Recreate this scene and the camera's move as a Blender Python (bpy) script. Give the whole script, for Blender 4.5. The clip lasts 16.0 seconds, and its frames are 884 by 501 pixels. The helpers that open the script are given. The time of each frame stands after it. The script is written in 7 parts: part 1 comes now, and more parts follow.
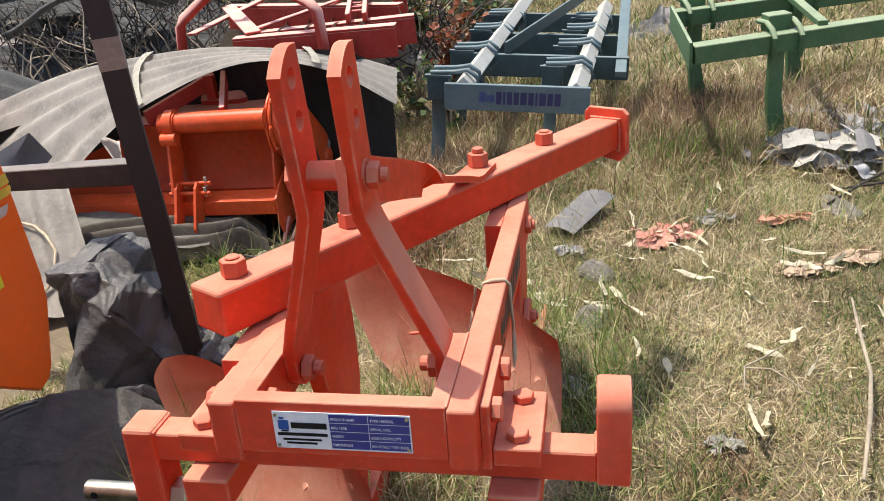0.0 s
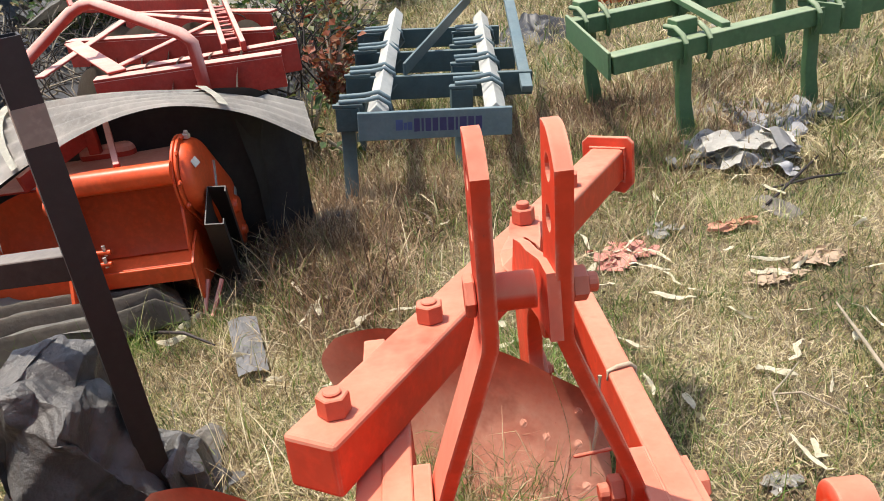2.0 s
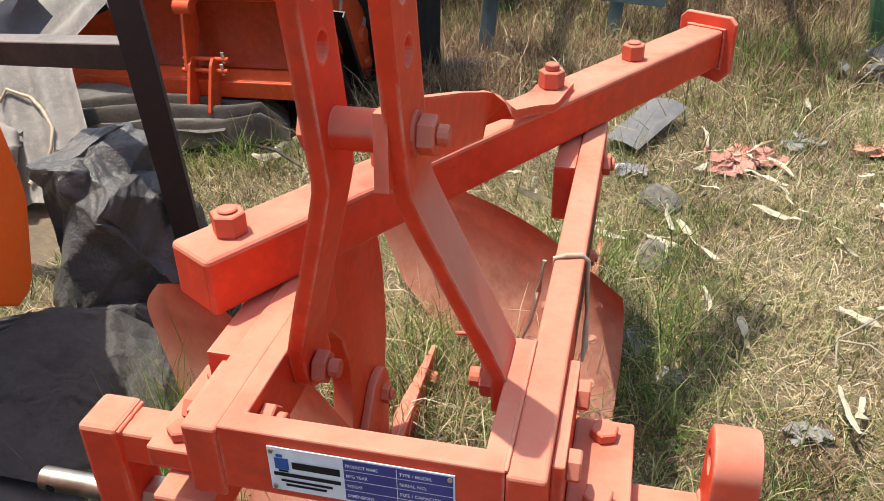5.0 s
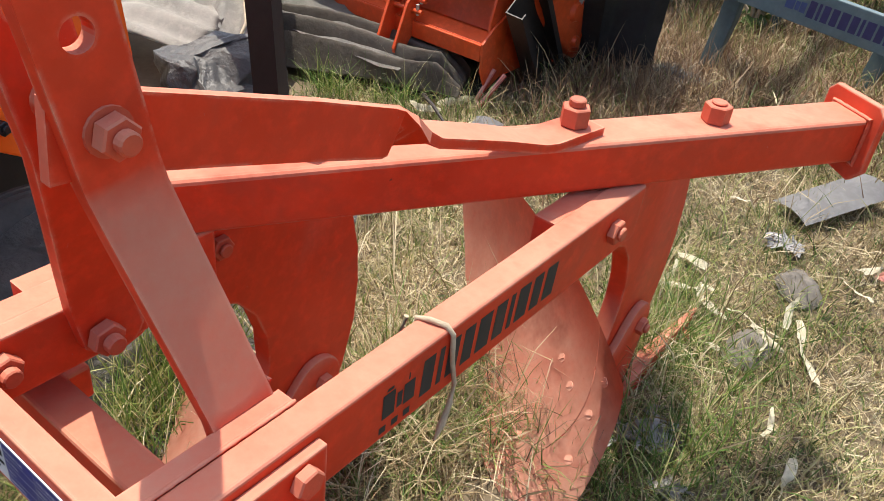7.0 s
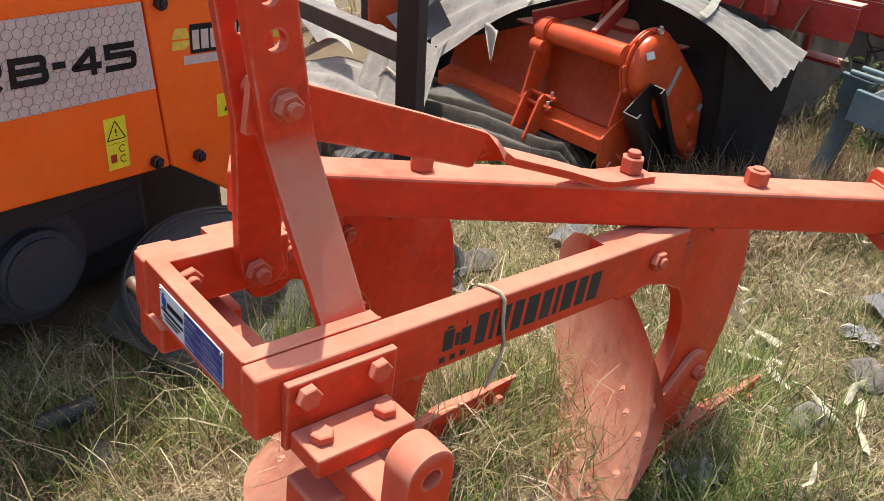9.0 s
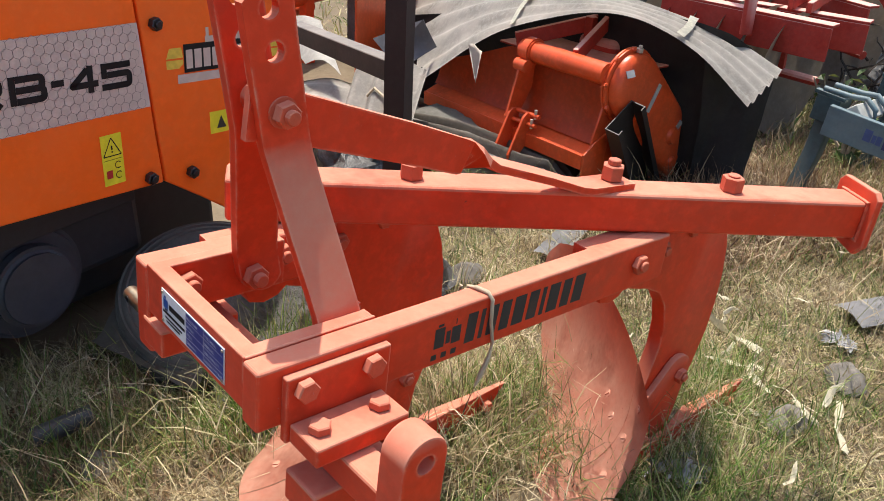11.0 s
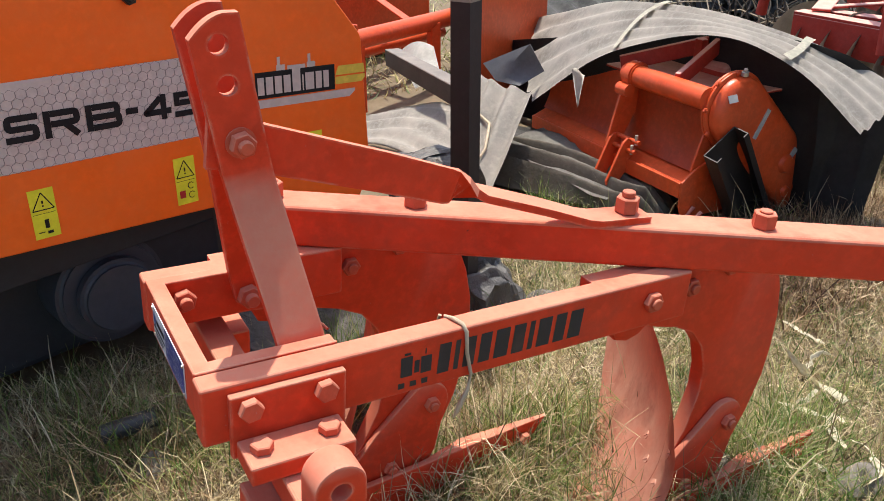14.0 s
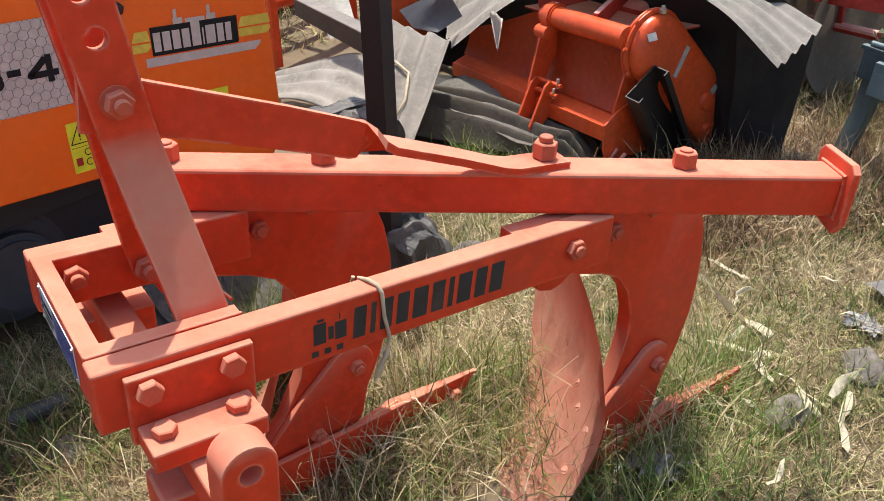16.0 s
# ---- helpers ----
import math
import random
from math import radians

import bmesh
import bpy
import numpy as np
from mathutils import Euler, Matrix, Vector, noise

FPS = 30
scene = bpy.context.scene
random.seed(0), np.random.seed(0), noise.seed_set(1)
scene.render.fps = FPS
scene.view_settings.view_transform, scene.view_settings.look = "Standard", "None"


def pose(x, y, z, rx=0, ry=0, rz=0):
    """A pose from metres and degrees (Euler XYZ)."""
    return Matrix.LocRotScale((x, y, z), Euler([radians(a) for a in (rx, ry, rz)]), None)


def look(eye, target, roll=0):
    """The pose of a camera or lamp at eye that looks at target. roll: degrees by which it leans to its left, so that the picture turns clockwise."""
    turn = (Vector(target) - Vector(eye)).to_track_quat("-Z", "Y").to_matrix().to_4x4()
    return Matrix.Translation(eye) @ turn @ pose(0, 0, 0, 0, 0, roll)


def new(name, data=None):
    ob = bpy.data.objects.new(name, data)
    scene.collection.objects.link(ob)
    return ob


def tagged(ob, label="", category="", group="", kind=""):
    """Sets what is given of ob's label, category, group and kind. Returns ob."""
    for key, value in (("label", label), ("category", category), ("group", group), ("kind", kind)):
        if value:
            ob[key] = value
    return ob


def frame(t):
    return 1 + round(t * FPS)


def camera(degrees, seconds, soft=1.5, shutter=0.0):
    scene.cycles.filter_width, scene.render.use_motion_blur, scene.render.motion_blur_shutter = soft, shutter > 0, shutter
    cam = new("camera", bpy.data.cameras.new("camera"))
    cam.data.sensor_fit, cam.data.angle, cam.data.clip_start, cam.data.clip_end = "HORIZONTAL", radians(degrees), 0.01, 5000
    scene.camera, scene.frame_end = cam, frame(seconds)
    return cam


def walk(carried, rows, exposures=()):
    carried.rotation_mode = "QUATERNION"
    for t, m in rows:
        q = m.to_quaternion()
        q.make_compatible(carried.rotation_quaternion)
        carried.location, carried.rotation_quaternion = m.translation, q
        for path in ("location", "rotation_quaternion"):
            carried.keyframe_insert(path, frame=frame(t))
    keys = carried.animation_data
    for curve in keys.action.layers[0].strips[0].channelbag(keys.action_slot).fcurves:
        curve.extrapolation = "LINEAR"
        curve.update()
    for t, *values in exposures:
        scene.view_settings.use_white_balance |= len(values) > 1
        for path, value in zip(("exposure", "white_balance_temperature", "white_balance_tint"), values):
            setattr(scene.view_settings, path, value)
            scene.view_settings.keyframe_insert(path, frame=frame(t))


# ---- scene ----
cam = camera(55.74, 16.0, soft=0.9)
PATH = [
    (0, (0.290, -0.809, 1.447), (-0.100, 0.937, 0.553), -6.9),
    (0.5, (0.201, -0.663, 1.465), (-0.082, 1.124, 0.611), -9.5),
    (1, (0.067, -0.506, 1.490), (-0.162, 1.271, 0.599), -10.7),
    (1.5, (-0.061, -0.520, 1.454), (-0.192, 1.252, 0.535), -9.5),
    (2, (-0.162, -0.543, 1.495), (-0.148, 1.230, 0.571), -7.6),
    (2.5, (-0.207, -0.540, 1.435), (-0.113, 1.198, 0.451), -3.3),
    (3, (-0.256, -0.564, 1.352), (-0.119, 1.122, 0.284), 2.2),
    (5.3, (0.219, -0.391, 1.398), (-0.289, 1.158, 0.240), -3.5),
    (5.5, (0.247, -0.339, 1.397), (-0.301, 1.192, 0.232), -2.2),
    (6, (0.434, -0.227, 1.383), (-0.316, 1.201, 0.201), -0.5),
    (6.5, (0.500, -0.174, 1.384), (-0.411, 1.132, 0.173), -0.5),
    (7, (0.534, -0.081, 1.380), (-0.434, 1.172, 0.159), 2.2),
    (7.5, (0.683, 0.020, 1.367), (-0.473, 1.188, 0.227), 2.2),
    (8, (0.761, -0.102, 1.373), (-0.546, 0.963, 0.298), 1.9),
    (8.5, (0.845, -0.264, 1.407), (-0.471, 0.839, 0.383), 2.7),
    (9, (0.867, -0.287, 1.422), (-0.445, 0.839, 0.416), 2.2),
    (9.2, (0.880, -0.309, 1.426), (-0.428, 0.823, 0.423), 2.1),
    (11.3, (0.915, -0.335, 1.419), (-0.401, 0.832, 0.467), 2.0),
    (11.5, (0.914, -0.334, 1.417), (-0.421, 0.807, 0.459), 1.1),
    (12, (0.938, -0.309, 1.447), (-0.487, 0.716, 0.488), -2.3),
    (12.5, (1.020, -0.131, 1.478), (-0.444, 0.860, 0.543), -4.2),
    (13, (1.093, -0.010, 1.462), (-0.372, 0.989, 0.538), -4.4),
    (13.5, (1.097, -0.060, 1.453), (-0.430, 0.853, 0.540), -3.4),
    (14, (1.085, -0.084, 1.436), (-0.475, 0.773, 0.523), -1.8),
    (14.5, (1.075, -0.079, 1.434), (-0.479, 0.776, 0.510), -1.5),
    (15, (1.070, -0.086, 1.428), (-0.474, 0.776, 0.494), -1.6),
    (15.5, (1.061, -0.086, 1.427), (-0.438, 0.801, 0.445), -2.3),
    (16, (1.046, -0.019, 1.405), (-0.387, 0.936, 0.388), -2.6),
]
walk(cam, [(t, look(eye, target, roll)) for t, eye, target, roll in PATH])

# ---------------------------------------------------------------- light
SUN_AZ, SUN_EL = 153.0, 72.0   # degrees: direction towards the sun, from +x counter-clockwise, and its height
world = bpy.data.worlds.new("sky")
scene.world = world
world.use_nodes = True
wn = world.node_tree.nodes
sky = wn.new("ShaderNodeTexSky")
sky.sky_type, sky.sun_disc = "NISHITA", False
sky.sun_elevation, sky.sun_rotation = radians(SUN_EL), radians(90 - SUN_AZ)
sky.air_density, sky.dust_density = 1.0, 2.5
wn["Background"].inputs["Strength"].default_value = 0.165
world.node_tree.links.new(sky.outputs[0], wn["Background"].inputs["Color"])
sun = new("sun", bpy.data.lights.new("sun", "SUN"))
sun.data.energy, sun.data.angle, sun.data.color = 4.2, radians(0.6), (1.0, 0.94, 0.84)
ce = math.cos(radians(SUN_EL))
sun_dir = Vector((ce * math.cos(radians(SUN_AZ)), ce * math.sin(radians(SUN_AZ)), math.sin(radians(SUN_EL))))
sun.matrix_world = look(sun_dir * 30, (0, 0, 0))
scene.view_settings.exposure = 0.66

# ---------------------------------------------------------------- helpers of this scene
U = 1.15   # metres per unit of the plan below


def part(name, bm, mat, parent=None, label="", smooth=0.0, m=None):
    """Links a bmesh (in plan units) as one mesh object."""
    if smooth:
        for f in bm.faces:
            f.smooth = True
        for e in bm.edges:
            if len(e.link_faces) == 2 and e.calc_face_angle(0) > radians(smooth):
                e.smooth = False
    bmesh.ops.scale(bm, vec=(U, U, U), verts=bm.verts)
    me = bpy.data.meshes.new(name)
    bm.to_mesh(me)
    bm.free()
    for one in (mat if isinstance(mat, (list, tuple)) else (mat,)):
        me.materials.append(one)
    ob = new(name, me)
    if m is not None:
        ob.matrix_basis = scaled(m)
    if parent is not None:
        ob.parent = parent
    if label:
        tagged(ob, label)
    return ob


def scaled(m):
    m = m.copy()
    m.translation = m.translation * U
    return m


def root(name, m, label, category, group=""):
    ob = new(name)
    ob.empty_display_size = 0.05
    ob.matrix_basis = scaled(m)
    return tagged(ob, label, category, group)


def box(bm, lo, hi, bevel=0.0, seg=2, m=None):
    """A bevelled box between two corners."""
    lo, hi = Vector(lo), Vector(hi)
    mm = Matrix.Translation((lo + hi) / 2) @ Matrix.Diagonal((*(hi - lo), 1))
    made = bmesh.ops.create_cube(bm, size=1.0, matrix=(m @ mm) if m else mm)["verts"]
    if bevel:
        edges = list({e for v in made for e in v.link_edges})
        bmesh.ops.bevel(bm, geom=edges, offset=bevel, segments=seg, affect="EDGES", profile=0.5)
    return bm


def cyl(bm, a, b, r, seg=20, r2=None, caps=True):
    """A cylinder from a to b."""
    a, b = Vector(a), Vector(b)
    q = (b - a).to_track_quat("Z", "Y").to_matrix().to_4x4()
    bmesh.ops.create_cone(bm, cap_ends=caps, segments=seg, radius1=r, radius2=r if r2 is None else r2, depth=(b - a).length,
                          matrix=Matrix.Translation((a + b) / 2) @ q)
    return bm


def prism(bm, outline, thick, m, bevel=0.0, seg=2):
    """A plate: an outline in its own x, y, thickened along z from 0, laid by m."""
    vs = [bm.verts.new(m @ Vector((x, y, 0))) for x, y in outline]
    f = bm.faces.new(vs)
    up = m.to_3x3() @ Vector((0, 0, thick))
    ext = bmesh.ops.extrude_face_region(bm, geom=[f])
    top = [g for g in ext["geom"] if isinstance(g, bmesh.types.BMVert)]
    bmesh.ops.translate(bm, vec=up, verts=top)
    faces = {fa for v in vs + top for fa in v.link_faces}
    bmesh.ops.recalc_face_normals(bm, faces=list(faces))
    if bevel:
        rim = [e for fa in faces for e in fa.edges if len(fa.verts) == len(outline)]
        bmesh.ops.bevel(bm, geom=list(set(rim)), offset=bevel, segments=seg, affect="EDGES", profile=0.5)
    return bm


def arc(cx, cy, r, a0, a1, n=8):
    return [(cx + r * math.cos(radians(a0 + (a1 - a0) * i / n)), cy + r * math.sin(radians(a0 + (a1 - a0) * i / n))) for i in range(n + 1)]


def frame_yz(x):
    """Own x, y of a plate become world y, z; its thickness runs along +x from x."""
    return Matrix(((0, 0, 1, x), (1, 0, 0, 0), (0, 1, 0, 0), (0, 0, 0, 1)))


def ngon(r, n=6, turn=0.0):
    return [(r * math.cos(turn + 2 * math.pi * i / n), r * math.sin(turn + 2 * math.pi * i / n)) for i in range(n)]


def aim(p, d, turn=0.0):
    """A pose at p with z along d."""
    return Matrix.Translation(p) @ Vector(d).to_track_quat("Z", "Y").to_matrix().to_4x4() @ pose(0, 0, 0, 0, 0, turn)


def bolt_mesh(bm, p, d, r=0.0185, h=0.017, stub=0.0, turn=0.0, washer=0.0):
    """A hexagon head or nut at p, standing along d, with a stub of thread."""
    m = aim(p, d, turn)
    if washer:
        prism(bm, ngon(washer, 18), 0.003, m)
        m = m @ Matrix.Translation((0, 0, 0.003))
    prism(bm, ngon(r), h, m, bevel=0.0016, seg=1)
    if stub:
        prism(bm, ngon(r * 0.56, 14), stub, m @ Matrix.Translation((0, 0, h)), bevel=0.0015, seg=1)
    return bm


def tube(bm, pts, r, seg=8, closed=False):
    """A round bar swept along points."""
    pts = [Vector(p) for p in pts]
    rings = []
    for i, p in enumerate(pts):
        d = (pts[min(i + 1, len(pts) - 1)] - pts[max(i - 1, 0)]).normalized()
        side = d.cross(Vector((0.13, 0.21, 0.97))).normalized()
        other = d.cross(side)
        rr = r[i] if isinstance(r, (list, tuple)) else r
        rings.append([bm.verts.new(p + side * rr * math.cos(2 * math.pi * k / seg) + other * rr * math.sin(2 * math.pi * k / seg)) for k in range(seg)])
    for a, b in zip(rings, rings[1:]):
        for k in range(seg):
            bm.faces.new((a[k], a[(k + 1) % seg], b[(k + 1) % seg], b[k]))
    bm.faces.new(rings[0][::-1])
    bm.faces.new(rings[-1])
    bmesh.ops.recalc_face_normals(bm, faces=bm.faces[:])
    return bm


def bar(bm, a, b, w, h, up=(0, 0, 1), bevel=0.0):
    """A square bar from a to b, w wide and h high."""
    a, b = Vector(a), Vector(b)
    d = (b - a).normalized()
    s = d.cross(Vector(up)).normalized()
    u = s.cross(d)
    m = Matrix((( d.x, s.x, u.x, 0), (d.y, s.y, u.y, 0), (d.z, s.z, u.z, 0), (0, 0, 0, 1)))
    m.translation = (a + b) / 2
    n = (b - a).length / 2
    return box(bm, (-n, -w / 2, -h / 2), (n, w / 2, h / 2), bevel, 2, m)


def sheet(bm, fn, nu, nv, thick=0.0):
    """A skin z = fn(u, v) over 0..1, thickened downwards."""
    g = [[bm.verts.new(fn(i / nu, j / nv)) for j in range(nv + 1)] for i in range(nu + 1)]
    for i in range(nu):
        for j in range(nv):
            bm.faces.new((g[i][j], g[i + 1][j], g[i + 1][j + 1], g[i][j + 1]))
    if thick:
        bmesh.ops.solidify(bm, geom=bm.faces[:], thickness=thick)
    bmesh.ops.recalc_face_normals(bm, faces=bm.faces[:])
    return bm


def B():
    return bmesh.new()


def creases(p, seed, wave, amp):
    """Sharp folds: zigzag waves across a few bent directions, as a shift of the point."""
    rg, out = random.Random(seed), Vector()
    for k in range(4):
        a, b, ph = rg.uniform(0, 6.28), rg.uniform(-0.8, 0.8), rg.uniform(0, 1)
        d = Vector((math.cos(a) * math.cos(b), math.sin(a) * math.cos(b), math.sin(b)))
        lam = wave * rg.uniform(0.7, 1.6)
        s = d.dot(p) / lam + ph + 0.16 * noise.noise(p / (1.6 * wave) + Vector((k * 3.7, seed, 0)))
        side = Vector((rg.gauss(0, 1), rg.gauss(0, 1), rg.gauss(0, 1))).normalized()
        out += side * (abs(2 * (s % 1.0) - 1) - 0.5) * amp * lam / wave
    return out


def bundle(c, rx, ry, turn, top, tilt, pleats, seed, nu=150, nv=80, flare=0.16, amp=1.0):
    """A stiff sheet thrown down in a heap: upright pleats round a broken top, with sharp folds at three scales."""
    rot = Matrix.Rotation(radians(turn), 3, "Z")
    rg = random.Random(seed)
    steps = [rg.uniform(0.6, 1.6) for _ in range(pleats)]
    marks = [sum(steps[:k]) / sum(steps) for k in range(pleats + 1)]
    deep = [rg.uniform(0.15, 0.50) for _ in range(pleats)]

    def fn(u, v):
        u = u % 1.0
        k = max(i for i in range(pleats) if marks[i] <= u)
        q = (u - marks[k]) / (marks[k + 1] - marks[k])
        a = 2 * math.pi * u
        in_ = 1 - deep[k] * (1 - abs(2 * q - 1)) * min(1, v * 1.4)
        if v < 0.4:
            r, h = 0.80 * v / 0.4, 1.12 - 0.30 * v
        else:
            w = (v - 0.4) / 0.6
            r, h = 0.80 + 0.20 * w + flare * w * w, 1.0 - w
        p = rot @ Vector((rx * r * in_ * math.cos(a), ry * r * in_ * math.sin(a), 0))
        z = (top + tilt[0] * p.x + tilt[1] * p.y) * h
        p = Vector(c) + p + Vector((0, 0, z))
        p += creases(p, seed, 0.19, 0.050 * amp) + creases(p, seed + 1, 0.080, 0.013 * amp) + creases(p, seed + 2, 0.024, 0.0022 * amp)
        p.z = max(p.z, 0.004 + 0.010 * (1 - v))
        return p
    bm = sheet(B(), fn, nu, nv)
    bmesh.ops.remove_doubles(bm, verts=bm.verts, dist=1e-5)
    bmesh.ops.recalc_face_normals(bm, faces=bm.faces[:])
    return bm


# lie of the yard behind the plough: its plan turned, tipped and sized into the world
YARD = Matrix(((0.9385, -0.0649, -0.0118, 0.1727), (0.0653, 0.9379, 0.0339, 0.0549), (0.0095, -0.0347, 0.9401, 0.0697), (0, 0, 0, 1)))


# ---------------------------------------------------------------- materials
def mat(name, colour, rough=0.5, metal=0.0, dust=None, dust_amount=0.0, grain=0.15, grain_scale=40.0, stain=0.25, stain_scale=6.0,
        bump=0.15, bump_scale=120.0, bump_deep=0.002, chips=None, chip_amount=0.0, edge=None, up_dust_sun=0.0, side_dust_shade=1.0, dust_shade_turn=(-0.4, 0.7), coat=0.0, spec=0.5):
    """Painted, dusty or plain surface: grain and stains at two scales, optional dust (with some sun and shade by
    facing) and chips.
    """
    m = bpy.data.materials.new(name)
    m.use_nodes = True
    nt = m.node_tree
    n, l = nt.nodes, nt.links
    bsdf = n["Principled BSDF"]
    tc = n.new("ShaderNodeTexCoord")
    obi = n.new("ShaderNodeObjectInfo")
    off = n.new("ShaderNodeVectorMath")
    off.operation = "ADD"
    l.new(tc.outputs["Object"], off.inputs[0])
    sc = n.new("ShaderNodeVectorMath")
    sc.operation = "SCALE"
    sc.inputs[0].default_value = (7.3, 3.1, 5.7)
    l.new(obi.outputs["Random"], sc.inputs["Scale"])
    l.new(sc.outputs[0], off.inputs[1])

    def noise_tex(scale, detail=4.0, rough_=0.6):
        t = n.new("ShaderNodeTexNoise")
        t.inputs["Scale"].default_value, t.inputs["Detail"].default_value, t.inputs["Roughness"].default_value = scale, detail, rough_
        l.new(off.outputs[0], t.inputs["Vector"])
        return t

    def ramp(src, a, b):
        r = n.new("ShaderNodeMapRange")
        r.inputs["From Min"].default_value, r.inputs["From Max"].default_value = a, b
        l.new(src, r.inputs["Value"])
        return r.outputs[0]

    def mix(fac, a, b, mode="MIX"):
        x = n.new("ShaderNodeMix")
        x.data_type, x.blend_type = "RGBA", mode
        for key, v in ((0, fac), (6, a), (7, b)):
            if isinstance(v, (int, float)):
                x.inputs[key].default_value = v
            elif isinstance(v, tuple):
                x.inputs[key].default_value = (*v, 1)
            else:
                l.new(v, x.inputs[key])
        return x.outputs[2]

    c = tuple(colour)
    big, small = noise_tex(stain_scale), noise_tex(grain_scale, 6.0)
    dark = tuple(v * (1 - stain) for v in c)
    col = mix(ramp(big.outputs[0], 0.35, 0.7), c, dark)
    lift = tuple(min(1, v * (1 + grain) + 0.02 * grain) for v in c)
    col = mix(ramp(small.outputs[0], 0.45, 0.75), col, lift)
    r_out = None
    if dust is not None:
        d1, d2 = noise_tex(9.0, 6.0, 0.65), noise_tex(70.0, 4.0)
        a = n.new("ShaderNodeMath")
        a.operation = "MULTIPLY_ADD"
        l.new(d2.outputs[0], a.inputs[0])
        a.inputs[1].default_value = 0.35
        l.new(d1.outputs[0], a.inputs[2])
        f = ramp(a.outputs[0], 0.45, 0.95)
        k = n.new("ShaderNodeMath")
        k.operation, k.use_clamp = "MULTIPLY_ADD", True
        l.new(f, k.inputs[0])
        k.inputs[1].default_value = 0.15 + 0.35 * dust_amount
        k.inputs[2].default_value = 0.55 * dust_amount - 0.08
        # settled dust by facing, with some sunlit tops and shaded undersides put into it
        if up_dust_sun:
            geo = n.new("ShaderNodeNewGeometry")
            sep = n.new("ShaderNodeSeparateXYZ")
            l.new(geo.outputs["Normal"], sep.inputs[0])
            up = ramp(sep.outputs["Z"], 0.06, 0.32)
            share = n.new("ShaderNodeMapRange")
            share.inputs["From Min"].default_value, share.inputs["From Max"].default_value = dust_shade_turn
            share.inputs["To Min"].default_value = side_dust_shade
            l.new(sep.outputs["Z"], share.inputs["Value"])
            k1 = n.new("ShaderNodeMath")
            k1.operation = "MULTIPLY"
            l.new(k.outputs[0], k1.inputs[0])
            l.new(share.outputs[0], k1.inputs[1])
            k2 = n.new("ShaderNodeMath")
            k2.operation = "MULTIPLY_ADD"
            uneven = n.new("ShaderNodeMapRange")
            uneven.inputs["To Min"].default_value, uneven.inputs["To Max"].default_value = 0.82 * up_dust_sun, 1.18 * up_dust_sun
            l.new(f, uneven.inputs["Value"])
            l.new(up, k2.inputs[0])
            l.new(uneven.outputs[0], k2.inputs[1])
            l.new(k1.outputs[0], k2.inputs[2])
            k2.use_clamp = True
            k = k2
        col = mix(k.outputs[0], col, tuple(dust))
        rr = n.new("ShaderNodeMapRange")
        rr.inputs["To Min"].default_value, rr.inputs["To Max"].default_value = rough, 0.85
        l.new(k.outputs[0], rr.inputs["Value"])
        r_out = rr.outputs[0]
    if chips is not None:
        wear = noise_tex(3.2, 5.0, 0.7)
        col = mix(ramp(wear.outputs[0], 0.56, 0.80), col, tuple(0.45 * v + 0.25 * w_ for v, w_ in zip(c, (0.30, 0.16, 0.11))))
        sp = n.new("ShaderNodeVectorMath")
        sp.operation = "MULTIPLY"
        sp.inputs[1].default_value = (1.0, 9.0, 5.0)
        l.new(off.outputs[0], sp.inputs[0])
        sc_ = n.new("ShaderNodeTexNoise")
        sc_.inputs["Scale"].default_value, sc_.inputs["Detail"].default_value = 22.0, 3.0
        l.new(sp.outputs[0], sc_.inputs["Vector"])
        col = mix(ramp(sc_.outputs[0], 0.74, 0.78), col, tuple(min(1, 0.7 * v + 0.10) for v in c))
        ch = noise_tex(26.0, 8.0, 0.75)
        col = mix(ramp(ch.outputs[0], 0.74 - 0.12 * chip_amount, 0.76 - 0.12 * chip_amount), col, tuple(chips))
    if edge is not None:
        geo2, bev, dot = n.new("ShaderNodeNewGeometry"), n.new("ShaderNodeBevel"), n.new("ShaderNodeVectorMath")
        bev.samples = 4
        bev.inputs["Radius"].default_value = 0.007
        dot.operation = "DOT_PRODUCT"
        l.new(geo2.outputs["Normal"], dot.inputs[0])
        l.new(bev.outputs[0], dot.inputs[1])
        rub = noise_tex(14.0, 6.0, 0.7)
        rim, mul = n.new("ShaderNodeMapRange"), n.new("ShaderNodeMath")
        rim.inputs["From Min"].default_value, rim.inputs["From Max"].default_value = 0.995, 0.86
        l.new(dot.outputs["Value"], rim.inputs["Value"])
        mul.operation = "MULTIPLY"
        l.new(rim.outputs[0], mul.inputs[0])
        l.new(ramp(rub.outputs[0], 0.42, 0.62), mul.inputs[1])
        col = mix(mul.outputs[0], col, tuple(edge))
    l.new(col, bsdf.inputs["Base Color"])
    if r_out is None:
        rr = n.new("ShaderNodeMapRange")
        rr.inputs["To Min"].default_value, rr.inputs["To Max"].default_value = max(0.02, rough - 0.08), min(1, rough + 0.12)
        l.new(small.outputs[0], rr.inputs["Value"])
        r_out = rr.outputs[0]
    l.new(r_out, bsdf.inputs["Roughness"])
    bsdf.inputs["Metallic"].default_value = metal
    bsdf.inputs["Specular IOR Level"].default_value = spec
    bsdf.inputs["Coat Weight"].default_value = coat
    if bump:
        bt = noise_tex(bump_scale, 5.0)
        bm_ = n.new("ShaderNodeBump")
        bm_.inputs["Strength"].default_value, bm_.inputs["Distance"].default_value = bump, bump_deep
        height = bt.outputs[0]
        l.new(height, bm_.inputs["Height"])
        l.new(bm_.outputs[0], bsdf.inputs["Normal"])
    return m


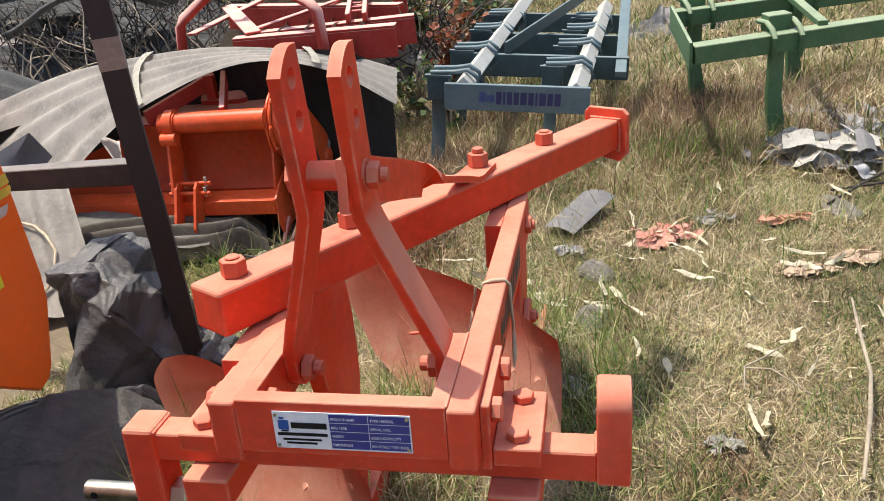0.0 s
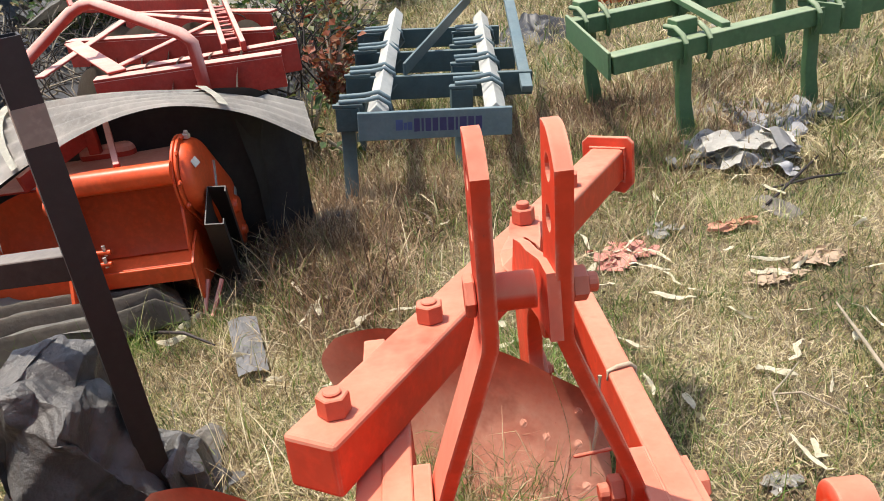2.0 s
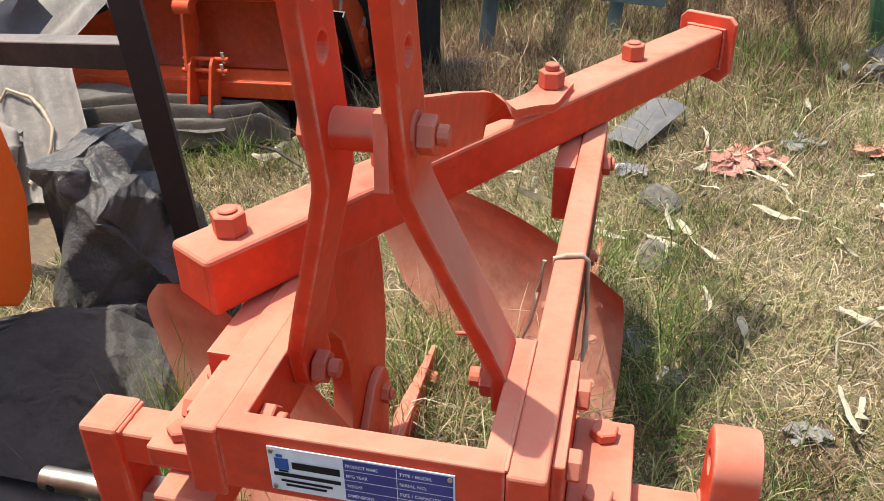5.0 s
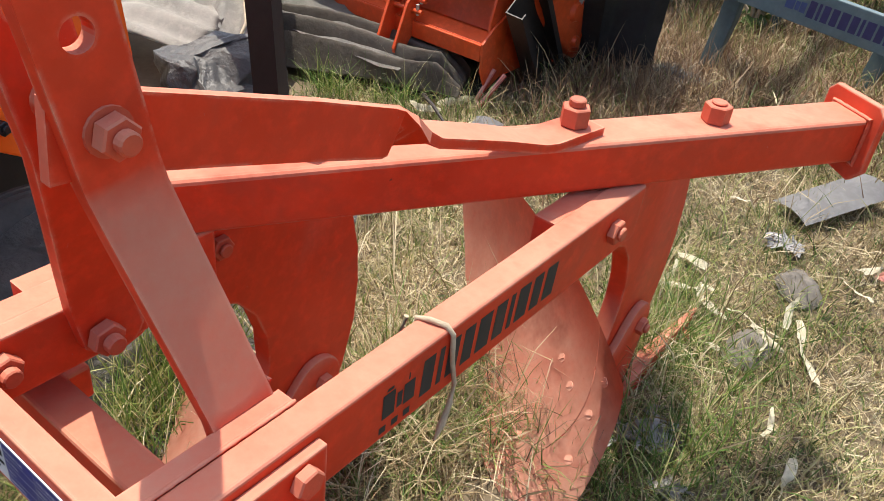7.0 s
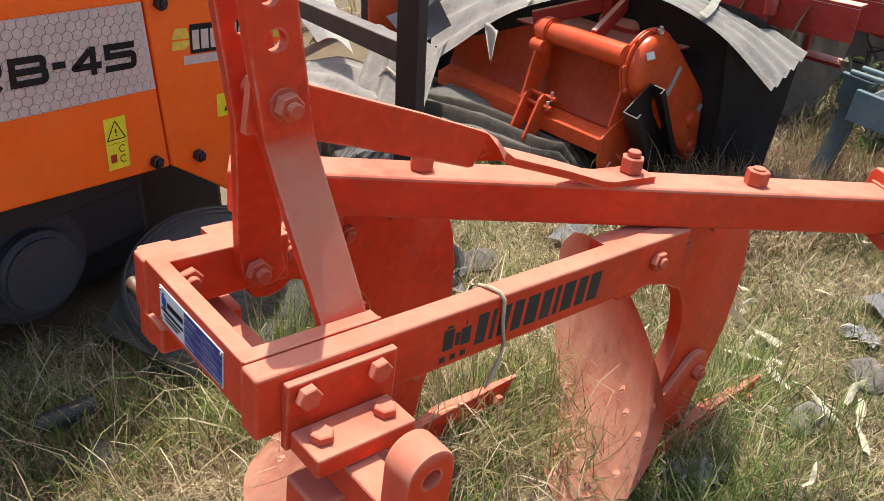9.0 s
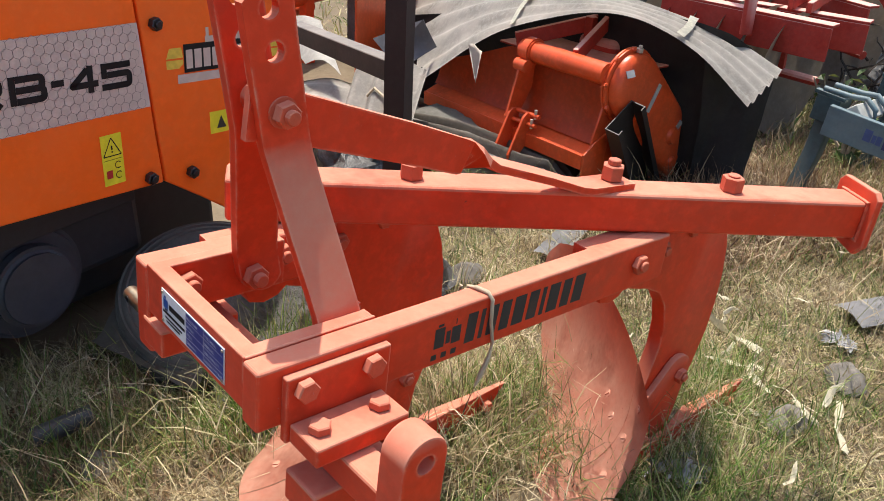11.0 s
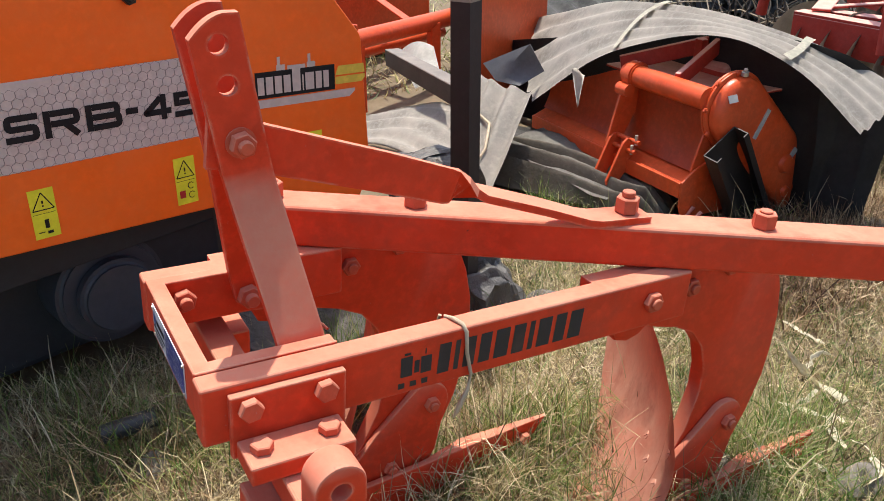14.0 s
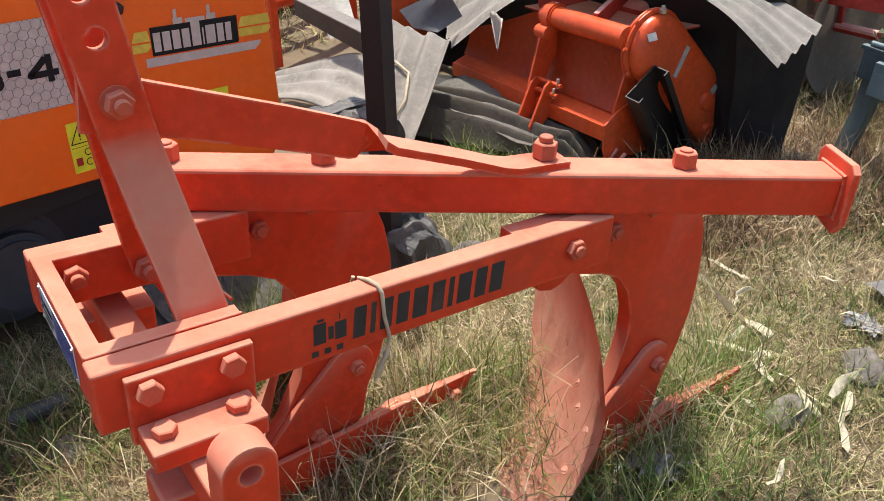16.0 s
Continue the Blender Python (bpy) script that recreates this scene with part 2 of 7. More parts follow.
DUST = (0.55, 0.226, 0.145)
RED = mat("plough_paint", (0.66, 0.040, 0.008), 0.48, spec=0.22, dust=DUST, dust_amount=0.22, stain=0.22, grain=0.14, bump=0.16, bump_scale=60, up_dust_sun=0.70, side_dust_shade=0.10, chips=(0.10, 0.04, 0.028), chip_amount=0.25, edge=(0.66, 0.30, 0.20))
RED_NUT = mat("plough_bolt_paint", (0.54, 0.055, 0.018), 0.45, spec=0.3, dust=DUST, dust_amount=0.5, bump=0.3, up_dust_sun=0.35, side_dust_shade=0.35, chips=(0.12, 0.05, 0.03), chip_amount=0.4)
# the overhanging wing stays redder: less dust, and its shade put into the colour
SHARE = mat("mouldboard_paint", (0.54, 0.075, 0.03), 0.5, spec=0.25, dust=(0.68, 0.39, 0.275), dust_amount=0.85, stain=0.15, bump=0.1, up_dust_sun=0.15, side_dust_shade=0.08, dust_shade_turn=(-0.05, 0.30), chips=(0.25, 0.08, 0.05), chip_amount=0.3)
STEEL = mat("zinc_steel", (0.62, 0.58, 0.45), 0.32, 1.0, bump=0.1)
BALER = mat("baler_orange", (0.95, 0.142, 0.010), 0.4, spec=0.3, stain=0.06, grain=0.05, dust=(0.7, 0.3, 0.12), dust_amount=0.08, bump=0.03)
BALER_DARK = mat("baler_chassis", (0.012, 0.014, 0.019), 0.6, dust=(0.05, 0.046, 0.042), dust_amount=0.2)
ROTA = mat("tiller_orange", (0.64, 0.075, 0.014), 0.33, spec=0.35, stain=0.2, dust=(0.55, 0.2, 0.10), dust_amount=0.12, bump=0.1)
BLACKP = mat("black_paint", (0.020, 0.014, 0.012), 0.45, dust=(0.05, 0.045, 0.04), dust_amount=0.2, stain=0.3)
ROTA_RED = mat("frame_red", (0.42, 0.030, 0.016), 0.5, spec=0.3, dust=(0.68, 0.38, 0.31), dust_amount=0.16, up_dust_sun=0.75, side_dust_shade=0.12)
BLUE = mat("cultivator_teal", (0.020, 0.055, 0.062), 0.5, dust=(0.20, 0.235, 0.22), dust_amount=0.3, up_dust_sun=0.25, side_dust_shade=0.3, stain=0.3)
BLUE_PLATE = mat("cultivator_teal_plate", (0.062, 0.112, 0.132), 0.5, dust=(0.3, 0.33, 0.3), dust_amount=0.3)
GREY_BAR = mat("bare_grey_bar", (0.4, 0.4, 0.36), 0.5, dust=(0.5, 0.47, 0.4), dust_amount=0.4, stain=0.35)
GREEN = mat("cultivator_green", (0.032, 0.105, 0.034), 0.5, dust=(0.32, 0.35, 0.22), dust_amount=0.3, up_dust_sun=0.42, side_dust_shade=0.15, stain=0.25)
POST = mat("dark_brown_steel", (0.018, 0.011, 0.009), 0.6, dust=(0.07, 0.045, 0.036), dust_amount=0.2, stain=0.3)
# dark steel whose lit top is put in as a paler tone
BAR_PALE_TOP = mat("pale_topped_steel", (0.020, 0.014, 0.012), 0.65, dust=(0.40, 0.35, 0.30), dust_amount=0.12, up_dust_sun=0.30, side_dust_shade=0.15, stain=0.3)
ASB = mat("fibre_cement", (0.43, 0.395, 0.35), 0.9, dust=(0.66, 0.61, 0.53), dust_amount=0.42, stain=0.6, stain_scale=5, bump=0.5, bump_scale=90)
ASB_DARK = mat("weathered_fibre_cement", (0.22, 0.21, 0.19), 0.9, dust=(0.4, 0.37, 0.32), dust_amount=0.4, stain=0.5, bump=0.5)
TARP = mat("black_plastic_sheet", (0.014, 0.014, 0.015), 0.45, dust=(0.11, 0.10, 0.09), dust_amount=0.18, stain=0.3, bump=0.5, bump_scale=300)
PAPER = mat("brown_paper", (0.3, 0.24, 0.18), 0.9)
WHITE = mat("white_board", (0.62, 0.6, 0.55), 0.8, dust=(0.45, 0.4, 0.33), dust_amount=0.3)
INK = mat("black_ink", (0.014, 0.013, 0.013), 0.55, spec=0.2, bump=0)
SOIL = mat("dry_soil", (0.095, 0.068, 0.038), 0.95, dust=(0.27, 0.21, 0.13), dust_amount=0.45, stain=0.45, stain_scale=2.5, bump=0.9, bump_scale=55)
RUBBER = mat("tyre_rubber", (0.028, 0.026, 0.024), 0.75, dust=(0.20, 0.18, 0.15), dust_amount=0.45, bump=0.3)
# ---------------------------------------------------------------- plough
PLOUGH_M = Matrix(((0.99969, -0.00223, 0.02479, 0), (0, 0.99597, 0.08964, 0), (-0.02489, -0.08961, 0.99567, -0.04), (0, 0, 0, 1)))
DIAG_A, DIAG_D = Vector((-0.325, 0.171, 0.738)), Vector((0.506, 0.863, 0)).normalized()
BODY_STEP = Vector((-0.295, -0.503, 0))


def bez(p, q, r, t):
    return Vector(p) * (1 - t) ** 2 + Vector(q) * 2 * t * (1 - t) + Vector(r) * t * t


def spline(pts, t):
    """A smooth curve through a few points."""
    pts = [Vector(p) for p in pts]
    k = min(int(t * (len(pts) - 1)), len(pts) - 2)
    s = t * (len(pts) - 1) - k
    a, b = pts[k], pts[k + 1]
    ta = (b - pts[k - 1]) / 2 if k else b - a
    tb = (pts[k + 2] - a) / 2 if k + 2 < len(pts) else b - a
    return a * (2 * s**3 - 3 * s * s + 1) + ta * (s**3 - 2 * s * s + s) + b * (3 * s * s - 2 * s**3) + tb * (s**3 - s * s)


TOP_EDGE = [(0.134, 0.788, 0.372), (0.055, 0.852, 0.395), (-0.04, 0.910, 0.430), (-0.15, 0.975, 0.445), (-0.31, 1.085, 0.430), (-0.46, 1.165, 0.365)]
MID_EDGE = [(0.142, 0.765, 0.230), (0.035, 0.822, 0.230), (-0.06, 0.890, 0.235), (-0.165, 0.970, 0.245), (-0.32, 1.085, 0.255), (-0.47, 1.15, 0.285)]
LOW_EDGE = [(0.128, 0.640, 0.060), (0.030, 0.675, 0.115), (-0.055, 0.725, 0.125), (-0.160, 0.862, 0.105), (-0.30, 1.02, 0.13), (-0.43, 1.13, 0.21)]


def body_skin(u, v):
    a, b, c = spline(LOW_EDGE, u), spline(MID_EDGE, u), spline(TOP_EDGE, u)
    ctl = b * 2 - (a + c) / 2
    return bez(a, ctl, c, v)


def bolt(p, d, parent, r=0.0185, h=0.017, stub=0.009, turn=0.0, washer=0.0):
    return part("bolt", bolt_mesh(B(), p, d, r, h, stub, turn, washer), RED_NUT, parent)


def plough_body(plough, o):
    """One bottom of the plough: standard, mouldboard, shin, landside and their fixings; o: its shift."""
    def at(*p):
        return Vector(p) + o

    def sh(f):
        return lambda u, v: f(u, v) + o

    # standard: a thick curved plate that hangs behind the beam's inner face
    out = [(0.62, 0.698), (1.04, 0.698), (1.068, 0.65), (1.092, 0.59), (1.106, 0.53), (1.111, 0.46), (1.107, 0.39), (1.086, 0.31), (1.05, 0.22), (0.98, 0.14), (0.86, 0.11),
           (0.82, 0.16), (0.88, 0.24), (0.916, 0.32), (0.931, 0.40), (0.927, 0.455), (0.909, 0.505), (0.878, 0.543), (0.83, 0.566), (0.785, 0.578), (0.755, 0.588), (0.74, 0.575), (0.715, 0.568), (0.69, 0.575), (0.675, 0.605), (0.62, 0.612)]
    back = 0.012 if o.y else 0.0   # the front standard sits a little further forward
    bm = prism(B(), [(y + o.y - back, z) for y, z in out], 0.032, frame_yz(0.012 + o.x), bevel=0.003)
    part("standard", bm, RED, plough, "curved thick steel standard", smooth=40)
    # nuts that hold the standard to the beams
    bolt(at(0.0445, 0.840, 0.648), (1, 0, 0), plough, 0.0165, 0.012, 0.006)
    bolt(at(0.0445, 0.932, 0.668), (1, 0, 0), plough, 0.0150, 0.010, 0.0)
    if o.y == 0:
        bolt(at(0.080, 0.716, 0.665), (1, 0, 0), plough, 0.0175, 0.012, 0.006)
    # mouldboard with the shin piece beyond the seam
    def seam(v):
        return 0.135 + 0.50 * (v - 0.58) ** 2

    def tail(v):
        """How far the wing reaches back: it is cut on a slant below and rounded at its upper corner."""
        return 1.0 - 0.10 * (1 - v) - 0.07 * max(0, (v - 0.6) / 0.4) ** 3

    bm = sheet(B(), sh(lambda u, v: body_skin(seam(v) + 0.0012 + (tail(v) - seam(v) - 0.0012) * u, v)), 40, 26, -0.010)
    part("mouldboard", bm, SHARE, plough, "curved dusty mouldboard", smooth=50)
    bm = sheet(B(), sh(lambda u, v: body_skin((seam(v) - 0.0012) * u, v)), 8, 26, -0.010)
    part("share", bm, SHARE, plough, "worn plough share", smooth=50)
    for u, v in ((0.31, 0.64), (0.22, 0.60), (0.105, 0.60), (0.10, 0.82), (0.09, 0.36), (0.3, 0.2), (0.12, 0.16)):
        p = sh(body_skin)(u, v)
        nrm = (sh(body_skin)(u + 0.01, v) - p).cross(sh(body_skin)(u, v + 0.01) - p).normalized()
        if nrm.y > 0:
            nrm = -nrm
        bm = B()
        prism(bm, ngon(0.0085, 16), 0.0012, aim(p, nrm))
        box(bm, (-0.0075, -0.0018, 0.0012), (0.0075, 0.0018, 0.0030), 0, 1, aim(p, nrm, 35 + 60 * u))
        part("plough_bolt", bm, SHARE, plough)
    # frog plate and landside
    out = arc(1.005, 0.318, 0.047, -30, 128, 12) + [(0.895, 0.275), (0.83, 0.19), (0.86, 0.09), (0.98, 0.11), (1.03, 0.20)]
    bm = prism(B(), [(y + o.y, z) for y, z in out], 0.014, frame_yz(0.0445 + o.x), bevel=0.003)
    part("frog", bm, RED, plough, smooth=40)
    bolt(at(0.058, 1.013, 0.317), (1, 0, 0), plough, 0.0165, 0.013, 0.006)
    bolt(at(0.054, 0.93, 0.185), (1, 0, 0), plough, 0.0165, 0.013, 0.006)
    bm = prism(B(), [(0.66, 0.04), (1.0, 0.10), (1.262, 0.170), (1.29, 0.213), (1.0, 0.186), (0.80, 0.168), (0.70, 0.12)], 0.032, frame_yz(0.046), bevel=0.003)
    bmesh.ops.subdivide_edges(bm, edges=bm.edges[:], cuts=2)
    for w in bm.verts:   # narrows to its tail, and is only a bar beside the frog
        k = min(1, max(0, (w.co.y - 1.10) / 0.19)) if w.co.y > 1.08 else min(1, max(0, (1.08 - w.co.y) / 0.06))
        w.co.x = 0.080 - (0.080 - w.co.x) * (1 - (0.75 if w.co.y > 1.08 else 0.58) * k)
        w.co += o
    part("landside", bm, RED, plough, "long dusty landside bar", smooth=40)
    bolt(at(0.081, 1.235, 0.176), (1, 0, 0), plough, 0.013, 0.014, 0.0)


def build_plough():
    p = root("mouldboard_plough", PLOUGH_M, "two-furrow mouldboard plough in dusty orange-red paint, standing in dry grass", "plough")
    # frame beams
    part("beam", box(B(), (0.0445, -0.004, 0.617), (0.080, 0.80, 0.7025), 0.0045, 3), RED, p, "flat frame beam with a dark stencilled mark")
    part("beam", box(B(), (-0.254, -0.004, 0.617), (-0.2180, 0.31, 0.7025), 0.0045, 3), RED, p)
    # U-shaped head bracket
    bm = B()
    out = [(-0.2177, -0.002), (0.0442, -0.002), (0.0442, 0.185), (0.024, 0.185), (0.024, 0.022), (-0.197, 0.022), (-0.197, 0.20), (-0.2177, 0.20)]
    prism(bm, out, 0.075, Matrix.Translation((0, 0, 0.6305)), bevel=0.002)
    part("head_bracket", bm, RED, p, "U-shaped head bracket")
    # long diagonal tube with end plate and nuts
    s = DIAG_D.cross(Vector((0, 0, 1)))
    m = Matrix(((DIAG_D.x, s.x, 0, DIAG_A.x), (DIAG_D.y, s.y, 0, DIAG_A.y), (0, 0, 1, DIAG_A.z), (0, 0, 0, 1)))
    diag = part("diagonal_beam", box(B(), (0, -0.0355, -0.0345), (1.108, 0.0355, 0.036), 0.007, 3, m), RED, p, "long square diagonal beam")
    w = 0.056
    out = [(-w, -w + 0.012), (-w + 0.012, -w), (w - 0.02, -w - 0.012), (w, -w + 0.01), (w, w - 0.012), (w - 0.012, w), (-w + 0.012, w), (-w, w - 0.012)]
    mm = m @ Matrix(((0, 0, 1, 1.108), (1, 0, 0, 0), (0, 1, 0, 0.004), (0, 0, 0, 1)))
    part("end_plate", prism(B(), out, 0.012, mm, bevel=0.002), RED, p, "square end plate welded to the tube")
    for k, (d, lift, stub, turn) in enumerate(((0.055, 0, 0.004, 10), (0.288, 0, 0.004, 25), (0.629, 0.012, 0.010, 5), (0.855, 0, 0.004, 20))):
        q = DIAG_A + DIAG_D * d + Vector((0, 0, 0.036 + lift))
        bolt(q, (0, 0, 1), p, 0.0195, 0.026, stub, turn)
    # mast
    for side, x_top, x_foot in ((1, -0.066, 0.011), (-1, -0.134, -0.196)):
        kink, foot, th = 0.913, 0.705, 0.016

        def xs(z):
            f = min(1, max(0, (kink - z) / (kink - foot)))
            f = f - 0.008 * math.sin(2 * math.pi * f)
            return x_top + (x_foot - x_top) * f

        def yc(z):
            return 0.154 - (z - 0.655) * 0.182

        zs = [0.0, 0.03, 0.07, 0.11, 0.15, 0.165, 0.19, 0.25, 0.32, 0.40, 0.48, 0.54, 0.585, 0.61, 0.63, 0.66, 0.75, 0.85, 0.93, 1.0]

        def skin(u, v):
            e = 0.020 * abs(2 * u - 1) ** 2.5
            top_z = 1.114 - 0.030 * max(0, 0.75 - u) ** 1.7 / 0.61
            k = v * (len(zs) - 1)
            i = min(int(k), len(zs) - 2)
            f = zs[i] + (zs[i + 1] - zs[i]) * (k - i)
            z = 0.640 + e + (top_z - 0.640 - e) * f
            return Vector((xs(z) + (0 if side < 0 else th), yc(z) + (u - 0.5) * 0.065, z))
        bm = sheet(B(), skin, 10, len(zs) - 1)
        geo = bmesh.ops.extrude_face_region(bm, geom=bm.faces[:])
        bmesh.ops.translate(bm, vec=(th if side < 0 else -th, 0, 0), verts=[g for g in geo["geom"] if isinstance(g, bmesh.types.BMVert)])
        bmesh.ops.recalc_face_normals(bm, faces=bm.faces[:])
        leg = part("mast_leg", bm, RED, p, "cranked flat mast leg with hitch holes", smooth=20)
        cut = B()
        for z in (1.078, 1.029):
            cyl(cut, (xs(z) - 0.03, yc(z), z), (xs(z) + 0.05, yc(z), z), 0.0125, 24)
        cutter = part("cutter", cut, RED, p)
        mod = leg.modifiers.new("holes", "BOOLEAN")
        mod.object, mod.solver = cutter, "EXACT"
        bake(leg)
        bpy.data.objects.remove(cutter)
    yb, zb = 0.098, 0.958
    part("spacer_tube", cyl(B(), (-0.118, yb, zb), (-0.080, yb, zb), 0.018, 20), RED, p, smooth=40)
    bolt((-0.135, yb, zb), (-1, 0, 0), p, 0.0205, 0.010, 0.0)
    bolt((-0.050, yb, zb), (1, 0, 0), p, 0.0168, 0.015, 0.010, 15, washer=0.0195)
    bolt((0.0105, 0.150, 0.676), (-1, 0, 0), p, 0.0185, 0.015, 0.012, 12)
    bolt((-0.178, 0.138, 0.672), (1, 0, 0), p, 0.0185, 0.015, 0.012, 12)
    # brace from mast to diagonal beam: upright flat, twisted to lie on the beam
    bm = B()
    path = [((-0.068, 0.060, 0.955), 90, 0.064), ((-0.068, 0.10, 0.951), 90, 0.064), ((-0.066, 0.2, 0.920), 90, 0.061), ((-0.060, 0.30, 0.890), 90, 0.058), ((-0.056, 0.40, 0.857), 90, 0.054),
            ((-0.055, 0.412, 0.855), 80, 0.053), ((-0.053, 0.425, 0.851), 45, 0.052), ((-0.050, 0.44, 0.846), 12, 0.052), ((-0.047, 0.455, 0.841), 0, 0.052), ((-0.030, 0.56, 0.809), 0, 0.052), ((-0.019, 0.63, 0.785), 0, 0.052),
            ((-0.015, 0.655, 0.780), 0, 0.052), ((0.0, 0.745, 0.779), 0, 0.05)]
    rings = []
    for k, (q, turn, wd) in enumerate(path):
        q = Vector(q)
        d = (Vector(path[min(k + 1, len(path) - 1)][0]) - Vector(path[max(k - 1, 0)][0])).normalized()
        s = d.cross(Vector((0, 0, 1))).normalized()
        u = s.cross(d)
        c, n_ = math.cos(radians(turn)), math.sin(radians(turn))
        a, b = s * c + u * n_, u * c - s * n_
        rings.append([bm.verts.new(q + a * wd / 2 * i + b * 0.006 * j) for i, j in ((-1, -1), (1, -1), (1, 1), (-1, 1))])
    for a, b in zip(rings, rings[1:]):
        for k in range(4):
            bm.faces.new((a[k], a[(k + 1) % 4], b[(k + 1) % 4], b[k]))
    bm.faces.new(rings[0][::-1])
    bm.faces.new(rings[-1])
    bmesh.ops.recalc_face_normals(bm, faces=bm.faces[:])
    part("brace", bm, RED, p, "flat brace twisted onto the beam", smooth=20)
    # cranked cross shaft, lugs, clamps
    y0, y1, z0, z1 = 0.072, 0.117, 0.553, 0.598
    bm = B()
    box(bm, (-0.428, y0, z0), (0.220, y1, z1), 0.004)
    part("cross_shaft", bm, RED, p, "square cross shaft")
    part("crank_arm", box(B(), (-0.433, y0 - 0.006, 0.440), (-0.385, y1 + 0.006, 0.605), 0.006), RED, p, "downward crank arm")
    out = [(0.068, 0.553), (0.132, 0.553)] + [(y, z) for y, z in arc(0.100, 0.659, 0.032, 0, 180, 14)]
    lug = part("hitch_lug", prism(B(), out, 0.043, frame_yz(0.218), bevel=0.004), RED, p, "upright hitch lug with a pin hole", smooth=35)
    cutter = part("cutter", cyl(B(), (0.15, 0.100, 0.655), (0.30, 0.100, 0.655), 0.0125, 28), POST, p)
    mod = lug.modifiers.new("hole", "BOOLEAN")
    mod.object, mod.solver = cutter, "EXACT"
    bake(lug)
    bpy.data.objects.remove(cutter)
    pin = part("hitch_pin", cyl(B(), (-0.527, 0.094, 0.478), (-0.384, 0.094, 0.478), 0.0145, 24), STEEL, p, "bare zinc-plated hitch pin", smooth=40)
    part("pin_hole", cyl(B(), (-0.510, 0.094 - 0.0148, 0.478), (-0.510, 0.094 + 0.0148, 0.478), 0.006, 14), INK, pin)
    part("pin_nut", bolt_mesh(B(), (-0.385, 0.094, 0.478), (1, 0, 0), 0.026, 0.024, 0.012), STEEL, p, "bare zinc-plated nut")
    for sgn, face in ((1, 0.080), (-1, -0.254)):
        a, b = face, face + sgn * 0.012
        bm = box(B(), (min(a, b), 0.028, 0.598), (max(a, b), 0.180, 0.690), 0.002)
        part("side_plate", bm, RED, p)
        for y in (0.052, 0.150):
            bolt((b, y, 0.671), (sgn, 0, 0), p, 0.0158, 0.013, 0.0, 8)
        c = b + sgn * 0.060
        bm = box(B(), (min(b, c) + 0.0005, 0.033, 0.600), (max(b, c), 0.169, 0.627), 0.003)
        part("clamp_block", bm, RED, p, "upper clamp block")
        bm = box(B(), (min(b, c) - 0.01, 0.036, 0.505), (max(b, c) - 0.004, 0.166, 0.552), 0.004)
        part("clamp_block", bm, RED, p, "lower clamp block")
        for y in (0.056, 0.144):
            bolt((b + sgn * 0.030, y, 0.627), (0, 0, 1), p, 0.0145, 0.012, 0.0, 20)
    bolt((-0.2175, 0.208, 0.672), (1, 0, 0), p, 0.0175, 0.014, 0.008, 14)
    bolt((-0.1965, 0.046, 0.675), (1, 0, 0), p, 0.0175, 0.014, 0.010, 14)
    # weld beads at the joints
    def weld(pts, rad=0.0032):
        full = []
        for a, b in zip(pts, pts[1:]):
            a, b = Vector(a), Vector(b)
            n_ = max(2, int((b - a).length / 0.006))
            full += [a.lerp(b, i / n_) for i in range(n_)]
        full.append(Vector(pts[-1]))
        part("weld_bead", tube(B(), full, [rad * (0.8 + 0.45 * abs(math.sin(1.9 * i))) for i in range(len(full))], 6), RED, p, smooth=60)
    sq = [(1.107, i * 0.037, j * 0.0365) for i, j in ((-1, -1), (1, -1), (1, 1), (-1, 1), (-1, -1))]
    weld([m @ Vector(q) for q in sq])
    weld([(0.2185, y0 - 0.001, 0.598), (0.2185, y1 + 0.001, 0.598)])
    weld([(-0.386, y0 - 0.003, 0.5985), (-0.386, y1 + 0.003, 0.5985)])
    weld([(0.0445, 0.0, 0.7035), (0.0445, 0.186, 0.7035)], 0.002)
    weld([(-0.0365, 0.18, 0.705), (0.012, 0.187, 0.705)], 0.002)
    plough_body(p, Vector((0, 0, 0)))
    plough_body(p, BODY_STEP)
    return p


def bake(ob):
    """Applies the modifiers of a mesh object."""
    deps = bpy.context.evaluated_depsgraph_get()
    me = bpy.data.meshes.new_from_object(ob.evaluated_get(deps))
    ob.modifiers.clear()
    ob.data = me


plough = build_plough()
# ---------------------------------------------------------------- ground
def ground_z(x, y):
    return 0.0154 + 0.0176 * max(-4, min(4, x)) - 0.0099 * max(-2, min(5, y)) + 0.022 * noise.noise((x * 0.9, y * 0.9, 3.0)) + 0.008 * noise.noise((x * 4, y * 4, 1.0)) + 0.01 * min(3, max(0, y - 1.6))


def ground_fn(u, v):
    a, b = 2 * u - 1, 2 * v - 1
    x, y = 3.6 * a + 250 * a**9, 1.8 + 4.2 * b + 250 * b**9
    return Vector((x, y, ground_z(x, y) - 0.006))


ground = part("ground", sheet(B(), ground_fn, 150, 150), SOIL, smooth=60)
tagged(ground, "dry brown soil under patchy grass", "ground", kind="structure")




# ---------------------------------------------------------------- twine on the plough
bm = B()
tube(bm, [(0.0440, 0.352, 0.690), (0.0440, 0.352, 0.7035), (0.0580, 0.356, 0.7065), (0.0760, 0.362, 0.7055), (0.0840, 0.364, 0.697), (0.0845, 0.368, 0.66), (0.0860, 0.376, 0.625), (0.0870, 0.372, 0.60), (0.0880, 0.360, 0.575), (0.0870, 0.352, 0.556)], [0.002, 0.0025, 0.003, 0.0032, 0.003, 0.0028, 0.0028, 0.0034, 0.0045, 0.0015], 7)
